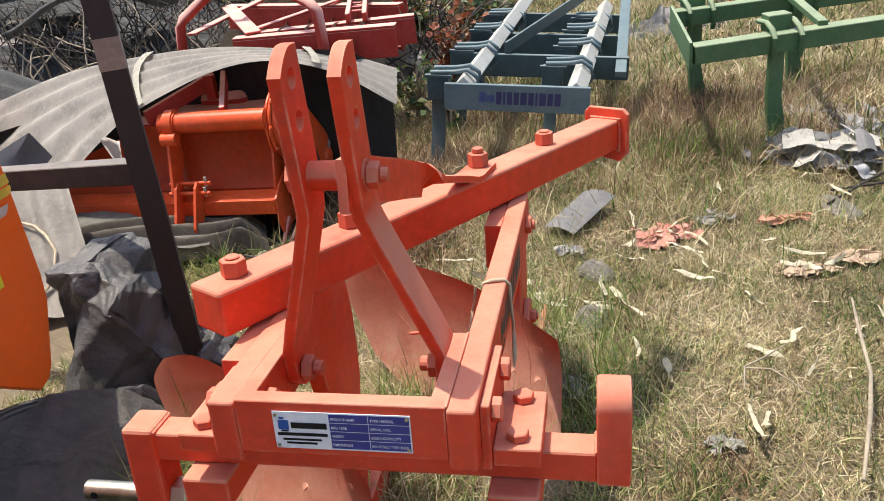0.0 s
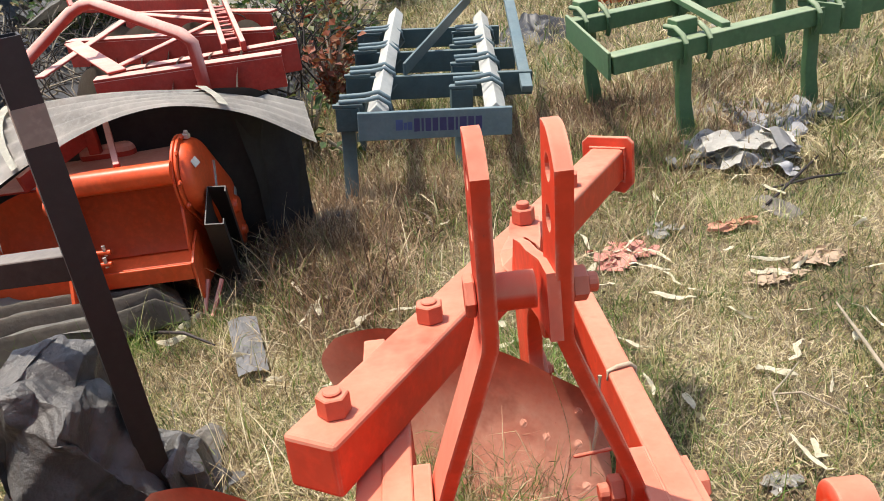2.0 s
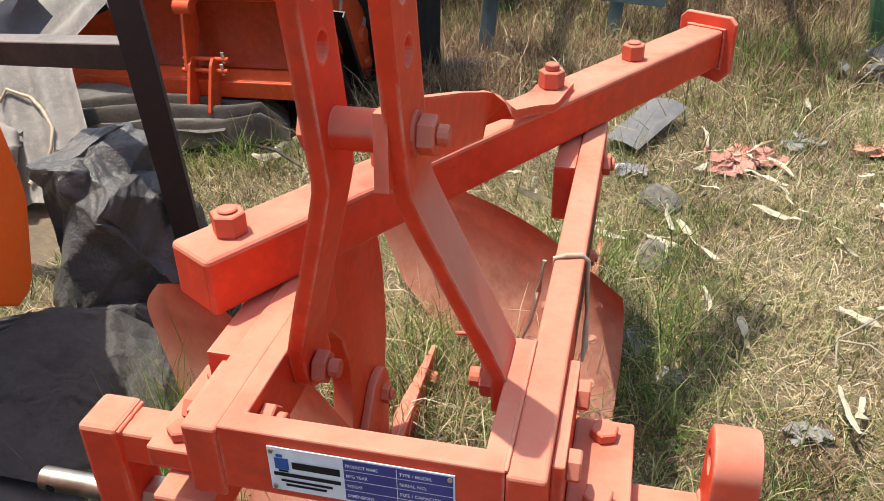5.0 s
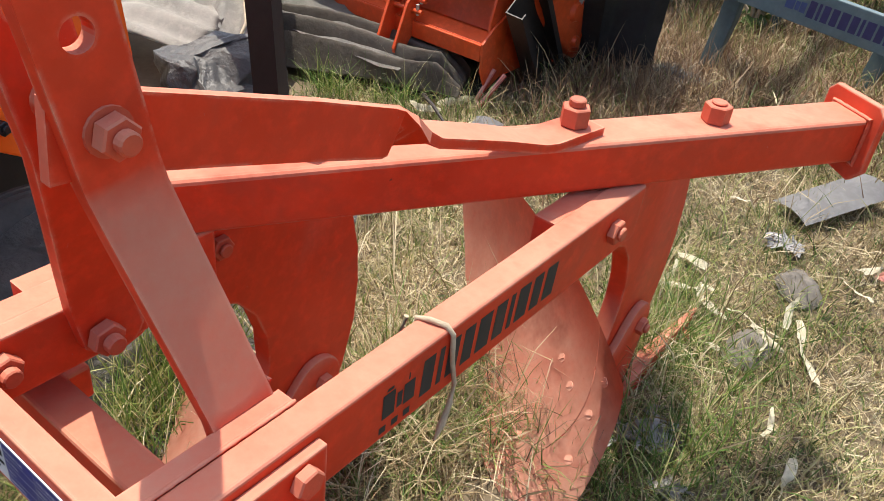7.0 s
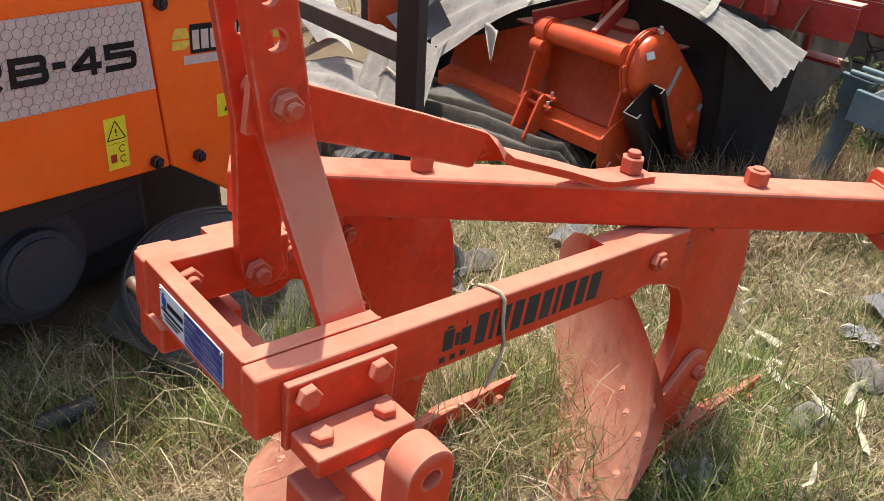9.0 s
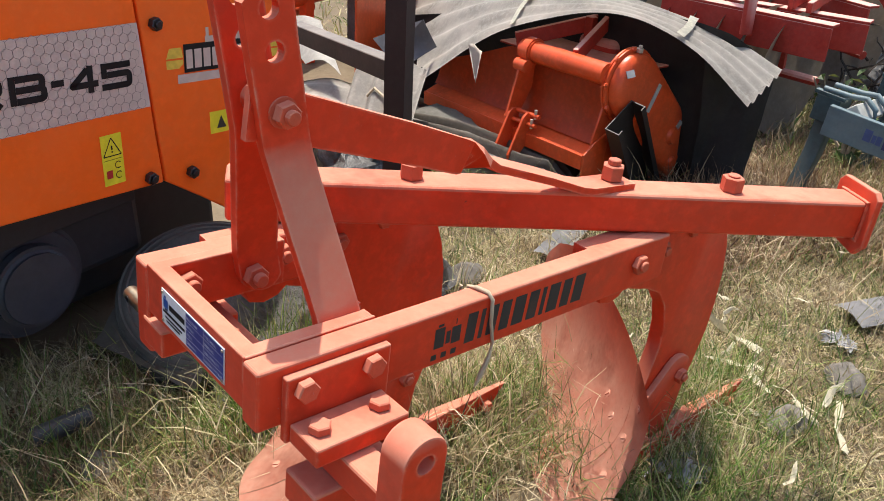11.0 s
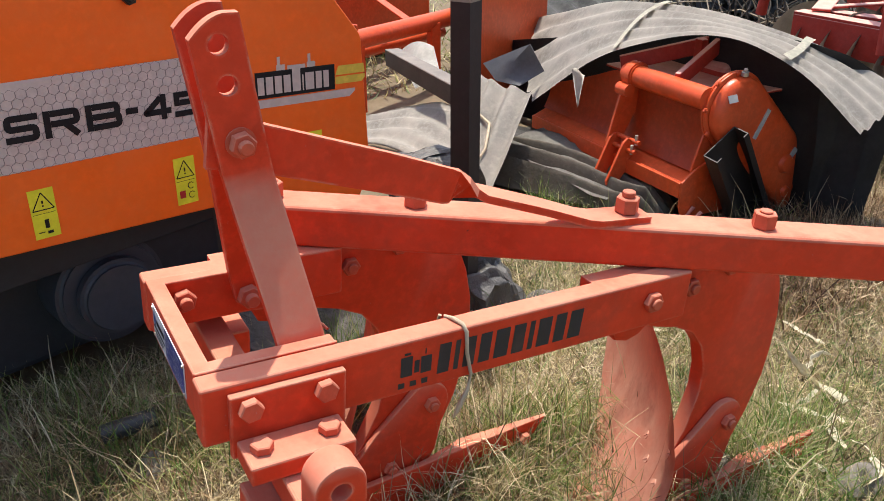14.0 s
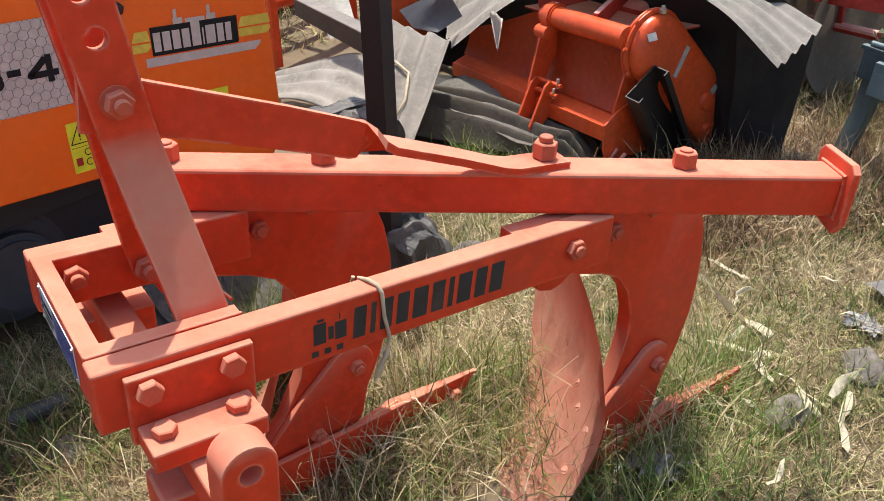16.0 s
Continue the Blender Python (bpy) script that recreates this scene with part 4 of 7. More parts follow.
        b = arc(c2.x, c2.y, r2, base - 84, base + 84, 16)
        mid = (c1 + c2) / 2
        return [((y - mid.x) * k + mid.x, (z - mid.y) * k + mid.y) for y, z in a + b]

    for x in (-0.006, 0.007):
        part("case_flange", prism(B(), capsule(1.0, 0.012), 0.010, frame_yz(x), bevel=0.003), ROTA, r, "bolted case flange", smooth=40)
    bm = B()
    rings = []
    for x, k in ((0.020, 0.99), (0.034, 0.985), (0.046, 0.965), (0.055, 0.92), (0.060, 0.86), (0.064, 0.78), (0.066, 0.66), (0.067, 0.5)):
        rings.append([bm.verts.new((x, y, z)) for y, z in capsule(k)])
    for a, b in zip(rings, rings[1:]):
        for q in range(len(a)):
            bm.faces.new((a[q], a[(q + 1) % len(a)], b[(q + 1) % len(b)], b[q]))
    bm.faces.new(rings[-1])
    bmesh.ops.recalc_face_normals(bm, faces=bm.faces[:])
    case = part("chain_case", bm, ROTA, r, "domed chain case cover", smooth=40)
    for y, z, rr in ((0.43, 0.215, 0.045), (0.53, 0.12, 0.055), (0.45, 0.105, 0.028)):
        bm = cyl(B(), (0.055, y, z), (0.080, y, z), rr, 26, rr * 0.6)
        part("case_boss", bm, ROTA, case, smooth=40)
    for y, z in ((0.095, 0.535), (0.18, 0.564), (0.052, 0.45), (0.075, 0.365), (0.19, 0.245), (0.30, 0.13), (0.40, 0.04), (0.29, 0.50), (0.41, 0.37)):
        part("case_bolt", bolt_mesh(B(), (0.017, y, z), (1, 0, 0), 0.010, 0.009, 0.003), ROTA, case)
    part("filler_cap", bolt_mesh(B(), (0.032, 0.198, 0.553), (0.1, -0.05, 1), 0.013, 0.016, 0.010), STEELW, case, "bright filler cap")
    part("case_label", moved(box(B(), (-0.003, -0.055, -0.009), (0.0, 0.055, 0.009)), Matrix.Translation((0.070, 0.275, 0.385)) @ pose(0, 0, 0, 62, 0, 0)), LABEL, case, "small grey printed label")
    part("case_label", moved(box(B(), (-0.003, -0.016, -0.011), (0.0, 0.016, 0.011)), Matrix.Translation((0.070, 0.46, 0.255)) @ pose(0, 0, 0, 50, 0, 0)), LABEL, case)
    part("case_label", moved(box(B(), (-0.001, -0.016, -0.013), (0.0015, 0.016, 0.013)), Matrix.Translation((0.061, 0.13, 0.490)) @ pose(0, 0, 0, 10, -24, -20)), LABEL, case)
    part("gear_box", box(B(), (-0.42, 0.36, 0.38), (-0.22, 0.50, 0.52), 0.03, 3), ROTA_RED, r)
    part("mast_bar", box(B(), (-0.36, 0.33, 0.50), (-0.32, 0.36, 0.60), 0.004), ROTA_RED, r)
    part("mast", bar(B(), (-0.50, 0.10, 0.50), (-0.33, 0.40, 0.58), 0.02, 0.06, bevel=0.003), ROTA_RED, r)
    part("mast", bar(B(), (-0.18, 0.10, 0.50), (-0.30, 0.40, 0.58), 0.02, 0.06, bevel=0.003), ROTA_RED, r)
    bm = B()
    tube(bm, [(0.02, 0.06, 0.10), (0.0, 0.0, 0.005), (0.03, -0.02, 0.0), (0.07, 0.05, 0.10)], 0.008, 8)
    part("stand", bm, ROTA_RED, r, "bent rod stand")
    bm = B()
    cyl(bm, (-0.94, 0.38, 0.15), (0.0, 0.38, 0.15), 0.04, 16)
    for i in range(10):
        a = i * 1.3
        bar(bm, (-0.9 + i * 0.09, 0.38, 0.15), (-0.9 + i * 0.09, 0.38 + 0.145 * math.cos(a), 0.15 + 0.145 * math.sin(a)), 0.05, 0.008)
    part("rotor", bm, POST, r, "dark tine rotor")
    return r


build_tiller()
# black steel channel leaning in front of the case
bm = B()
a, b = Vector((-0.922, 1.967, 0.312)), Vector((-0.907, 2.088, 0.398))
s = (b - a).normalized()
d = Vector((-0.03, 0.29, -0.34))
d = (d - s * d.dot(s)).normalized()
q = d.cross(s)
cm = Matrix(((s.x, q.x, d.x, a.x), (s.y, q.y, d.y, a.y), (s.z, q.z, d.z, a.z), (0, 0, 0, 1)))
wd, lp, n = (b - a).length, 0.062, 0.50
sgn = 1 if q.x > 0 else -1
out = [(0, 0), (wd, 0), (wd, lp), (wd - 0.022, lp), (wd - 0.022, lp - 0.004), (wd - 0.004, lp - 0.004), (wd - 0.004, 0.004), (0.004, 0.004), (0.004, lp - 0.004), (0.022, lp - 0.004), (0.022, lp), (0, lp)]
prism(bm, [(x, y * sgn) for x, y in out], n, cm)
tagged(part("steel_channel", bm, BLACKP, m=YARD), "short black steel channel leaning on the tiller", "steel channel")


# ---------------------------------------------------------------- corrugated sheets
def corrugated(front, rear, waves, amp, thick=0.006, nu=48, nv=72, ragged=0.0):
    def fn(u, v):
        a, b = spline(front, u), spline(rear, u)
        p = a.lerp(b, v)
        if ragged:
            jag = ragged * (noise.noise((v * 5, 2.0, 0.5)) + 0.5 * noise.noise((v * 17, 1.0, 0.5)))
            e = max(0.0, 1 - u * 7)
            p = p + (spline(front, min(1, u + 0.02)) - a).normalized() * jag * e
        lift = amp * (1 + 0.9 * max(0, 1 - 2.2 * u)) * math.sin(2 * math.pi * waves * v)
        return p + Vector((0, 0, lift + 0.006 * noise.noise((u * 6, v * 4, 9))))
    return sheet(B(), fn, nu, nv, thick)


FRONT = [(-1.87, 1.99, 0.27), (-1.67, 2.022, 0.43), (-1.48, 2.052, 0.545), (-1.30, 2.08, 0.62), (-1.10, 2.11, 0.667), (-0.92, 2.137, 0.662), (-0.73, 2.168, 0.59), (-0.530, 2.199, 0.447)]
REAR = [(-2.80, 2.75, 0.40), (-2.45, 2.66, 0.50), (-2.05, 2.57, 0.61), (-1.65, 2.46, 0.67), (-1.27, 2.40, 0.685), (-0.94, 2.44, 0.64), (-0.744, 2.469, 0.592), (-0.566, 2.50, 0.52)]
tagged(part("corrugated_sheet", corrugated(FRONT, REAR, 4.5, 0.008, ragged=0.06), ASB, smooth=70, m=YARD), "weathered grey corrugated sheet bent over the tiller", "roofing sheet")
STRIP = mat("pale_paper_strip", (0.6, 0.57, 0.47), 0.8)
for u0, w, sk in ((0.300, 0.016, 0.17), (0.805, 0.022, -0.07)):
    bm = B()

    def fn(u, v, u0=u0, w=w, sk=sk):
        vv = -0.01 + 0.97 * v
        uu = u0 + w * (u - 0.5) + sk * vv + 0.004 * math.sin(5 * v)
        p = spline(FRONT, uu).lerp(spline(REAR, uu), vv)
        return p + Vector((0, 0, 0.019))
    tagged(part("paper_strip", sheet(bm, fn, 3, 40, 0.002), STRIP, smooth=60, m=YARD), "pale paper strip lying across the corrugated sheet", "strip")
# torn flap under the sheet's ragged edge
bm = sheet(B(), lambda u, v: Vector((-1.585 + 0.075 * (u - 0.5) * (1 - v * 0.92) + 0.03 * v, 1.99 - 0.02 * v, 0.465 - 0.125 * v + 0.01 * math.sin(5 * u))), 6, 8, 0.003)
tagged(part("torn_flap", bm, ASB, smooth=60, m=YARD), "torn pale flap hanging from the sheet", "scrap")
# pale sheet that leans against the heap, with twine on it


def lean(u, v):
    base, top = Vector((-1.84, 1.44, 0.0)).lerp(Vector((-1.47, 1.47, 0.03)), u), Vector((-2.12, 1.86, 0.37)).lerp(Vector((-1.74, 1.90, 0.35)), u)
    return base.lerp(top, v) + Vector((0.0, -0.010, 0.012)) * math.sin(2 * math.pi * 3.2 * u) + Vector((0, 0, 0.012 * noise.noise((u * 3, v * 3, 5.0))))


tagged(part("corrugated_sheet", sheet(B(), lean, 48, 14, 0.006), ASB, smooth=70, m=YARD), "pale corrugated sheet leaning on the scrap heap", "roofing sheet")
bm = B()
tube(bm, [lean(u, v) + Vector((0, -0.008, 0.012)) for u, v in ((0.28, 0.62), (0.40, 0.68), (0.55, 0.66), (0.66, 0.55), (0.72, 0.42), (0.66, 0.30), (0.52, 0.20), (0.40, 0.10))], 0.006, 6)
tagged(part("twine", bm, TWINE, smooth=60, m=YARD), "pale twine lying over the leaning sheet", "twine")
F3 = [(-2.55, 1.20, 0.02), (-2.3, 1.28, 0.10), (-2.0, 1.36, 0.16), (-1.72, 1.42, 0.12)]
R3 = [(-2.6, 1.62, 0.10), (-2.4, 1.70, 0.18), (-2.15, 1.76, 0.24), (-1.86, 1.80, 0.20)]
tagged(part("corrugated_sheet", corrugated(F3, R3, 4.0, 0.010, nu=24, nv=40), ASB, smooth=70, m=YARD), "pale corrugated sheet lying on scrap behind the post", "roofing sheet")
FOLDED = mat("dark_folded_sheet", (0.135, 0.117, 0.095), 0.75, dust=(0.31, 0.265, 0.21), dust_amount=0.45, stain=0.45, bump=0.5, bump_scale=60, bump_deep=0.004)


def rolls(u, v):
    """Three long slack folds side by side, sagging and pinched along their length."""
    p = spline([(-1.80, 1.45, 0), (-1.50, 1.60, 0), (-1.24, 1.71, 0), (-1.08, 1.745, 0), (-0.93, 1.80, 0)], u)
    wide = 0.27 * (1 - 0.45 * u) * (1 + 0.12 * noise.noise((u * 4, 1.0, 3.0)))
    w = v + 0.10 * noise.noise((u * 1.5, v * 2, 7.0))
    s = abs(math.sin(math.pi * (3.2 * w + 0.22 * math.sin(2.5 * u))))
    high = 0.115 * min(1, 6 * (1 - u) + 0.25) * (1 + 0.30 * noise.noise((u * 1.8, v * 1.5, 4.0)))
    q = p + Vector((-0.40, 0.92, 0)) * wide * (v - 0.15) + Vector((0, 0, 0.006 + high * s ** 0.75 * min(1, 5 * v + 0.05)))
    return q + creases(q, 62, 0.05, 0.0012)


tagged(part("folded_sheet", sheet(B(), rolls, 110, 60, 0.003), FOLDED, smooth=70), "dark grey plastic sheet lying in long slack folds", "plastic sheet")
HEAPM = mat("dark_weathered_sheet", (0.10, 0.10, 0.098), 0.85, dust=(0.3, 0.29, 0.27), dust_amount=0.3, stain=0.6, stain_scale=3, bump=0.5)
def torn(u, v):
    p = Vector((-1.86 + 0.62 * u + 0.05 * v, 1.80 + 0.05 * u + 0.22 * v + 0.05 * v * noise.noise((u * 9, v, 1.0)), 0.130 + 0.045 * v - 0.06 * u + 0.02 * noise.noise((u * 3, v * 2, 5.0))))
    return p + creases(p, 92, 0.08, 0.0025)


bm = sheet(B(), torn, 60, 26, 0.003)
tagged(part("sheet_scrap", bm, ASB_DARK, smooth=35, m=YARD), "torn grey sheet lying on the folded one", "scrap")
for k, (c, w, l, turn, z, tip) in enumerate((((-3.1, 3.0), 1.0, 0.8, -10, 0.42, 6), ((-3.6, 4.2), 1.4, 1.1, 15, 0.30, 9), ((-2.9, 5.2), 1.6, 1.2, -6, 0.25, 8), ((-4.6, 5.6), 1.8, 1.3, 25, 0.35, 7), ((-4.2, 6.8), 2.2, 1.4, 5, 0.45, 10), ((-6.0, 7.6), 2.6, 1.6, 12, 0.5, 8))):
    m = pose(c[0], c[1], z, tip, 3, turn)
    bm = sheet(B(), lambda u, v: m @ Vector((w * (u - 0.5), l * (v - 0.5), 0.018 * math.sin(2 * math.pi * (l / 0.14) * v) + 0.10 * math.sin(math.pi * u) + 0.03 * noise.noise((u * 3, v * 3, k)))), 20, 80, 0.006)
    tagged(part("corrugated_sheet", bm, HEAPM, smooth=70, m=YARD), "weathered corrugated sheet on a scrap heap", "roofing sheet", "scrap heap sheets")
    bm = B()
    for j in range(5):
        a = j * 1.3 + k
        box(bm, (c[0] - 0.3 + 0.15 * j, c[1] - 0.2 + 0.1 * math.sin(a), -0.05), (c[0] - 0.1 + 0.15 * j, c[1] + 0.2 + 0.1 * math.sin(a), z - 0.06 - 0.02 * (j % 3)), 0.02)
    tagged(part("rubble_heap", bm, HEAPM, m=YARD), "grey rubble under the sheets", "rubble", "rubble heaps")

# bent blue-grey ridge piece and cardboard
RIDGE = mat("blue_grey_sheet_metal", (0.07, 0.075, 0.085), 0.6, 0.1, dust=(0.22, 0.21, 0.20), dust_amount=0.35)
bm = B()
rp = [Vector(p) for p in ((-1.902, 2.006, 0.513), (-1.887, 2.075, 0.394), (-1.910, 1.963, 0.339), (-2.056, 1.95, 0.335), (-2.178, 1.97, 0.385))]
vs = [bm.verts.new(p) for p in rp]
bm.faces.new((vs[0], vs[1], vs[2], vs[3]))
bm.faces.new((vs[0], vs[3], vs[4]))
bmesh.ops.subdivide_edges(bm, edges=bm.edges[:], cuts=3, use_grid_fill=True)
bmesh.ops.solidify(bm, geom=bm.faces[:], thickness=0.004)
tagged(part("ridge_piece", bm, RIDGE, smooth=30, m=YARD), "bent blue-grey sheet piece on the heap", "sheet metal")
def card(u, v):
    """A stiff board, bowed, lying on the heap."""
    p = Vector((-2.72, 1.845, 0.345)).lerp(Vector((-2.40, 1.85, 0.435)), u).lerp(Vector((-2.25, 1.655, 0.300)).lerp(Vector((-2.02, 1.665, 0.300)), u), v)
    return p + Vector((0.0, 0.0, 0.04 * math.sin(math.pi * u)))


bm = sheet(B(), card, 12, 10, 0.006)
tagged(part("cardboard", bm, WHITE, smooth=40, m=YARD), "pale torn cardboard on the heap", "cardboard")

# second orange machine seen beyond the baler
mach = root("seed_drill", YARD, "orange machine with round tubes behind the scrap", "machine")
for p, q, r_ in (((-2.95, 1.50, 0.36), (-3.38, 2.70, 0.36), 0.05), ((-3.55, 1.55, 0.50), (-3.98, 2.75, 0.50), 0.06), ((-3.25, 1.62, 0.22), (-3.62, 2.7, 0.22), 0.035)):
    part("frame_tube", cyl(B(), p, q, r_, 24), ROTA, mach, smooth=40)
part("body_panel", bar(B(), (-4.25, 1.5, 0.22), (-4.70, 2.9, 0.22), 0.9, 0.44, bevel=0.02), ROTA, mach)
part("end_plate", bar(B(), (-2.70, 1.62, 0.26), (-4.2, 1.30, 0.26), 0.012, 0.50, bevel=0.003), ROTA, mach)
part("side_panel", bar(B(), (-2.36, 2.02, 0.30), (-2.72, 2.78, 0.30), 0.012, 0.64, bevel=0.003), ROTA, mach, "flat orange side panel")
part("stay", bar(B(), (-3.05, 1.75, 0.40), (-3.62, 1.72, 0.54), 0.05, 0.012, bevel=0.002), ROTA, mach)
part("stay", bar(B(), (-3.20, 2.2, 0.40), (-3.78, 2.18, 0.54), 0.05, 0.012, bevel=0.002), ROTA, mach)
part("clip", box(B(), (-3.02, 1.70, 0.405), (-2.98, 1.74, 0.425), 0.002), WHITE, mach, "small white clip")
for x, y in ((-3.05, 1.8), (-3.25, 2.4), (-3.72, 2.0)):
    part("leg", box(B(), (x - 0.03, y - 0.03, -0.02), (x + 0.03, y + 0.03, 0.36), 0.004), ROTA, mach)


# ---------------------------------------------------------------- tarpaulins
def heap(c, rx, ry, h, turn, creases, seed, nu=90, nv=44, power=1.6, sag=0.0):
    """A draped or crumpled sheet over a heap."""
    rot = Matrix.Rotation(radians(turn), 3, "Z")

    def fn(u, v):
        a, r = 2 * math.pi * u, v
        x, y = rx * r * math.cos(a), ry * r * math.sin(a)
        edge = 1 + 0.22 * noise.noise((math.cos(a) * 1.6, math.sin(a) * 1.6, seed))
        z = h * max(0.0, 1 - r**power)
        k = 0.0
        for f, g in ((2.2, 1.0), (4.5, 0.55), (9.0, 0.3)):
            k += g * (1 - 2 * abs(noise.noise((x * f / rx * 0.5 + seed, y * f / ry * 0.5, z * f * 1.5 + seed * 2))) - 0.6)
        p = rot @ Vector((x * edge, y * edge, 0))
        side = rot @ Vector((noise.noise((x * 6, y * 6, z * 6 + seed)), noise.noise((x * 6 + 9, y * 6, z * 6 + seed)), 0))
        return Vector(c) + p + side * creases * 0.9 + Vector((0, 0, max(-0.01, z + creases * k * (0.4 + z / max(h, 0.01)))))
    bm = sheet(B(), fn, nu, nv)
    bmesh.ops.remove_doubles(bm, verts=bm.verts, dist=1e-5)
    bmesh.ops.recalc_face_normals(bm, faces=bm.faces[:])
    return bm


WOVEN = mat("woven_black_sheet", (0.046, 0.044, 0.044), 0.5, dust=(0.32, 0.29, 0.25), dust_amount=0.60, stain=0.5, stain_scale=14, bump=0.9, bump_scale=60, bump_deep=0.009)
CRUMP = mat("crinkled_black_sheet", (0.014, 0.013, 0.013), 0.30, dust=(0.23, 0.215, 0.195), dust_amount=0.42, stain=0.5, stain_scale=9, bump=0.8, bump_scale=75, bump_deep=0.006)


def tyre_mesh():
    """A worn tyre with rings of tread grooves, lying on its side."""
    bm = B()
    prof = [(0.120, -0.02), (0.120, -0.135), (0.135, -0.150), (0.19, -0.150), (0.225, -0.128), (0.238, -0.105)]
    for k in range(3):
        z = -0.100 + 0.026 * k
        prof += [(0.241, z), (0.241, z + 0.018), (0.234, z + 0.020), (0.234, z + 0.024)]
    prof += [(0.239, -0.020), (0.233, -0.008), (0.228, -0.010), (0.224, -0.003), (0.216, 0.002), (0.212, -0.002), (0.207, 0.003), (0.199, 0.006), (0.195, 0.002), (0.190, 0.005), (0.165, 0.004), (0.135, -0.004)]
    rings = [[bm.verts.new((r * math.cos(2 * math.pi * q / 72), r * math.sin(2 * math.pi * q / 72), z)) for q in range(72)] for r, z in prof]
    for a, b in zip(rings, rings[1:] + rings[:1]):
        for q in range(72):
            bm.faces.new((a[q], a[(q + 1) % 72], b[(q + 1) % 72], b[q]))
    bmesh.ops.recalc_face_normals(bm, faces=bm.faces[:])
    return bm


TYRE_N = Vector((0.39, -0.07, 0.918)).normalized()   # it lies tipped towards the plough
TYRE_X = Vector((0.0, 1.0, 0.0)).cross(TYRE_N).normalized()
TYRE_Y = TYRE_N.cross(TYRE_X)
TYRE_C = Vector((-0.862, 0.462, 0.158))
TYRE_M = Matrix(((TYRE_X.x, TYRE_Y.x, TYRE_N.x, TYRE_C.x), (TYRE_X.y, TYRE_Y.y, TYRE_N.y, TYRE_C.y), (TYRE_X.z, TYRE_Y.z, TYRE_N.z, TYRE_C.z), (0, 0, 0, 1)))
tagged(part("tyre", tyre_mesh(), RUBBER, smooth=40, m=TYRE_M), "worn tyre lying tipped over under a woven sheet", "tyre")


def over_tyre(u, v):
    """A stiff woven sheet spread over the tyre: its far edge stops short of the rim, the near part slopes to the ground."""
    x, y = -0.135 + 0.55 * v + 0.020 * noise.noise((u * 4, v, 1.0)), -0.135 + 0.41 * u + 0.05 * (v - 0.5) * (u - 0.3)
    d = math.hypot(x, y)
    fall = max(0.0, d - 0.205)
    p = TYRE_C + TYRE_X * x + TYRE_Y * y + TYRE_N * (0.012 + 0.020 * math.sin(math.pi * min(1, max(0, (x + 0.2) / 0.45))))
    p += Vector((0, 0, -1.5 * fall * fall / (0.10 + fall)))
    p += Vector((0, 0, 0.006 * noise.noise((x * 9, y * 9, 2.0))))
    s = (0.55 * p.x + 0.84 * p.y) * 0.25 + p.z
    p += TYRE_N * 0.0065 * (abs(2 * ((s / 0.017 + 1.4 * noise.noise(p * 14)) % 1.0) - 1) - 0.5) * (0.5 + noise.noise(p * 9))
    p += creases(p, 71, 0.11, 0.014) + creases(p, 72, 0.035, 0.0040)
    p.z = max(p.z, 0.012 + 0.01 * noise.noise((x * 30, y * 30, 0.0)))
    return p


tagged(part("tarpaulin", sheet(B(), over_tyre, 120, 120, 0.0015), WOVEN, smooth=75), "black woven sheet draped over the tyre beside the baler", "tarpaulin")
tagged(part("crumpled_sheet", bundle((-0.945, 0.925, 0), 0.165, 0.150, 20, 0.375, (-0.45, 0.25), 6, 21, 190, 110), CRUMP, smooth=24), "crumpled black plastic sheet heaped at the post's foot", "plastic sheet")
tagged(part("crumpled_sheet", bundle((-0.800, 1.030, 0), 0.150, 0.085, -32, 0.115, (-0.2, 0.0), 7, 34, 120, 60, 0.35, 0.8), CRUMP, smooth=24), "low dark fold of plastic sheet round the post's foot", "plastic sheet")
tagged(part("crumpled_sheet", bundle((-0.905, 0.765, 0), 0.140, 0.075, -8, 0.150, (-0.3, 0.2), 7, 47, 120, 60, 0.30, 0.9), CRUMP, smooth=24), "pale dusty fold of black sheet beside the plough's wing", "plastic sheet")
bm = sheet(B(), lambda u, v: Vector((-0.95, 0.17, 0.085)).lerp(Vector((-0.66, 0.29, 0.085)), u).lerp(Vector((-1.05, 0.32, 0.13)).lerp(Vector((-0.76, 0.42, 0.14)), u), v) + Vector((0, 0, 0.02 * noise.noise((u * 3, v * 3, 2.0)) - 0.03 * u * (1 - v))), 14, 10, 0.003)
tagged(part("ground_sheet", bm, FOLDED, smooth=30), "stiff flap of black sheet lying over the grass", "plastic sheet")
tagged(part("ground_sheet", heap((-1.75, 2.12, 0.0), 0.75, 0.30, 0.05, -4, 0.02, 21.0, 80, 30), TARP, smooth=40, m=YARD), "black plastic sheet under the tiller", "plastic sheet")
# black sheet under the bent roofing sheet; its long run behind stands in for shade
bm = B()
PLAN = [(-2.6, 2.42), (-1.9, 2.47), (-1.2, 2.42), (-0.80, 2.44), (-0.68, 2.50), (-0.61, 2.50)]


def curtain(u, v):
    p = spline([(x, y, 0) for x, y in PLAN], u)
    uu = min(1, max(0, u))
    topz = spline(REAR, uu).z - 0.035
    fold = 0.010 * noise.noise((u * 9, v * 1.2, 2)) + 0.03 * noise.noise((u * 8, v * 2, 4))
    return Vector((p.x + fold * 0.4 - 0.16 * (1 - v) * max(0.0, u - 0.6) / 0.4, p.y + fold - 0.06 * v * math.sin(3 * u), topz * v))


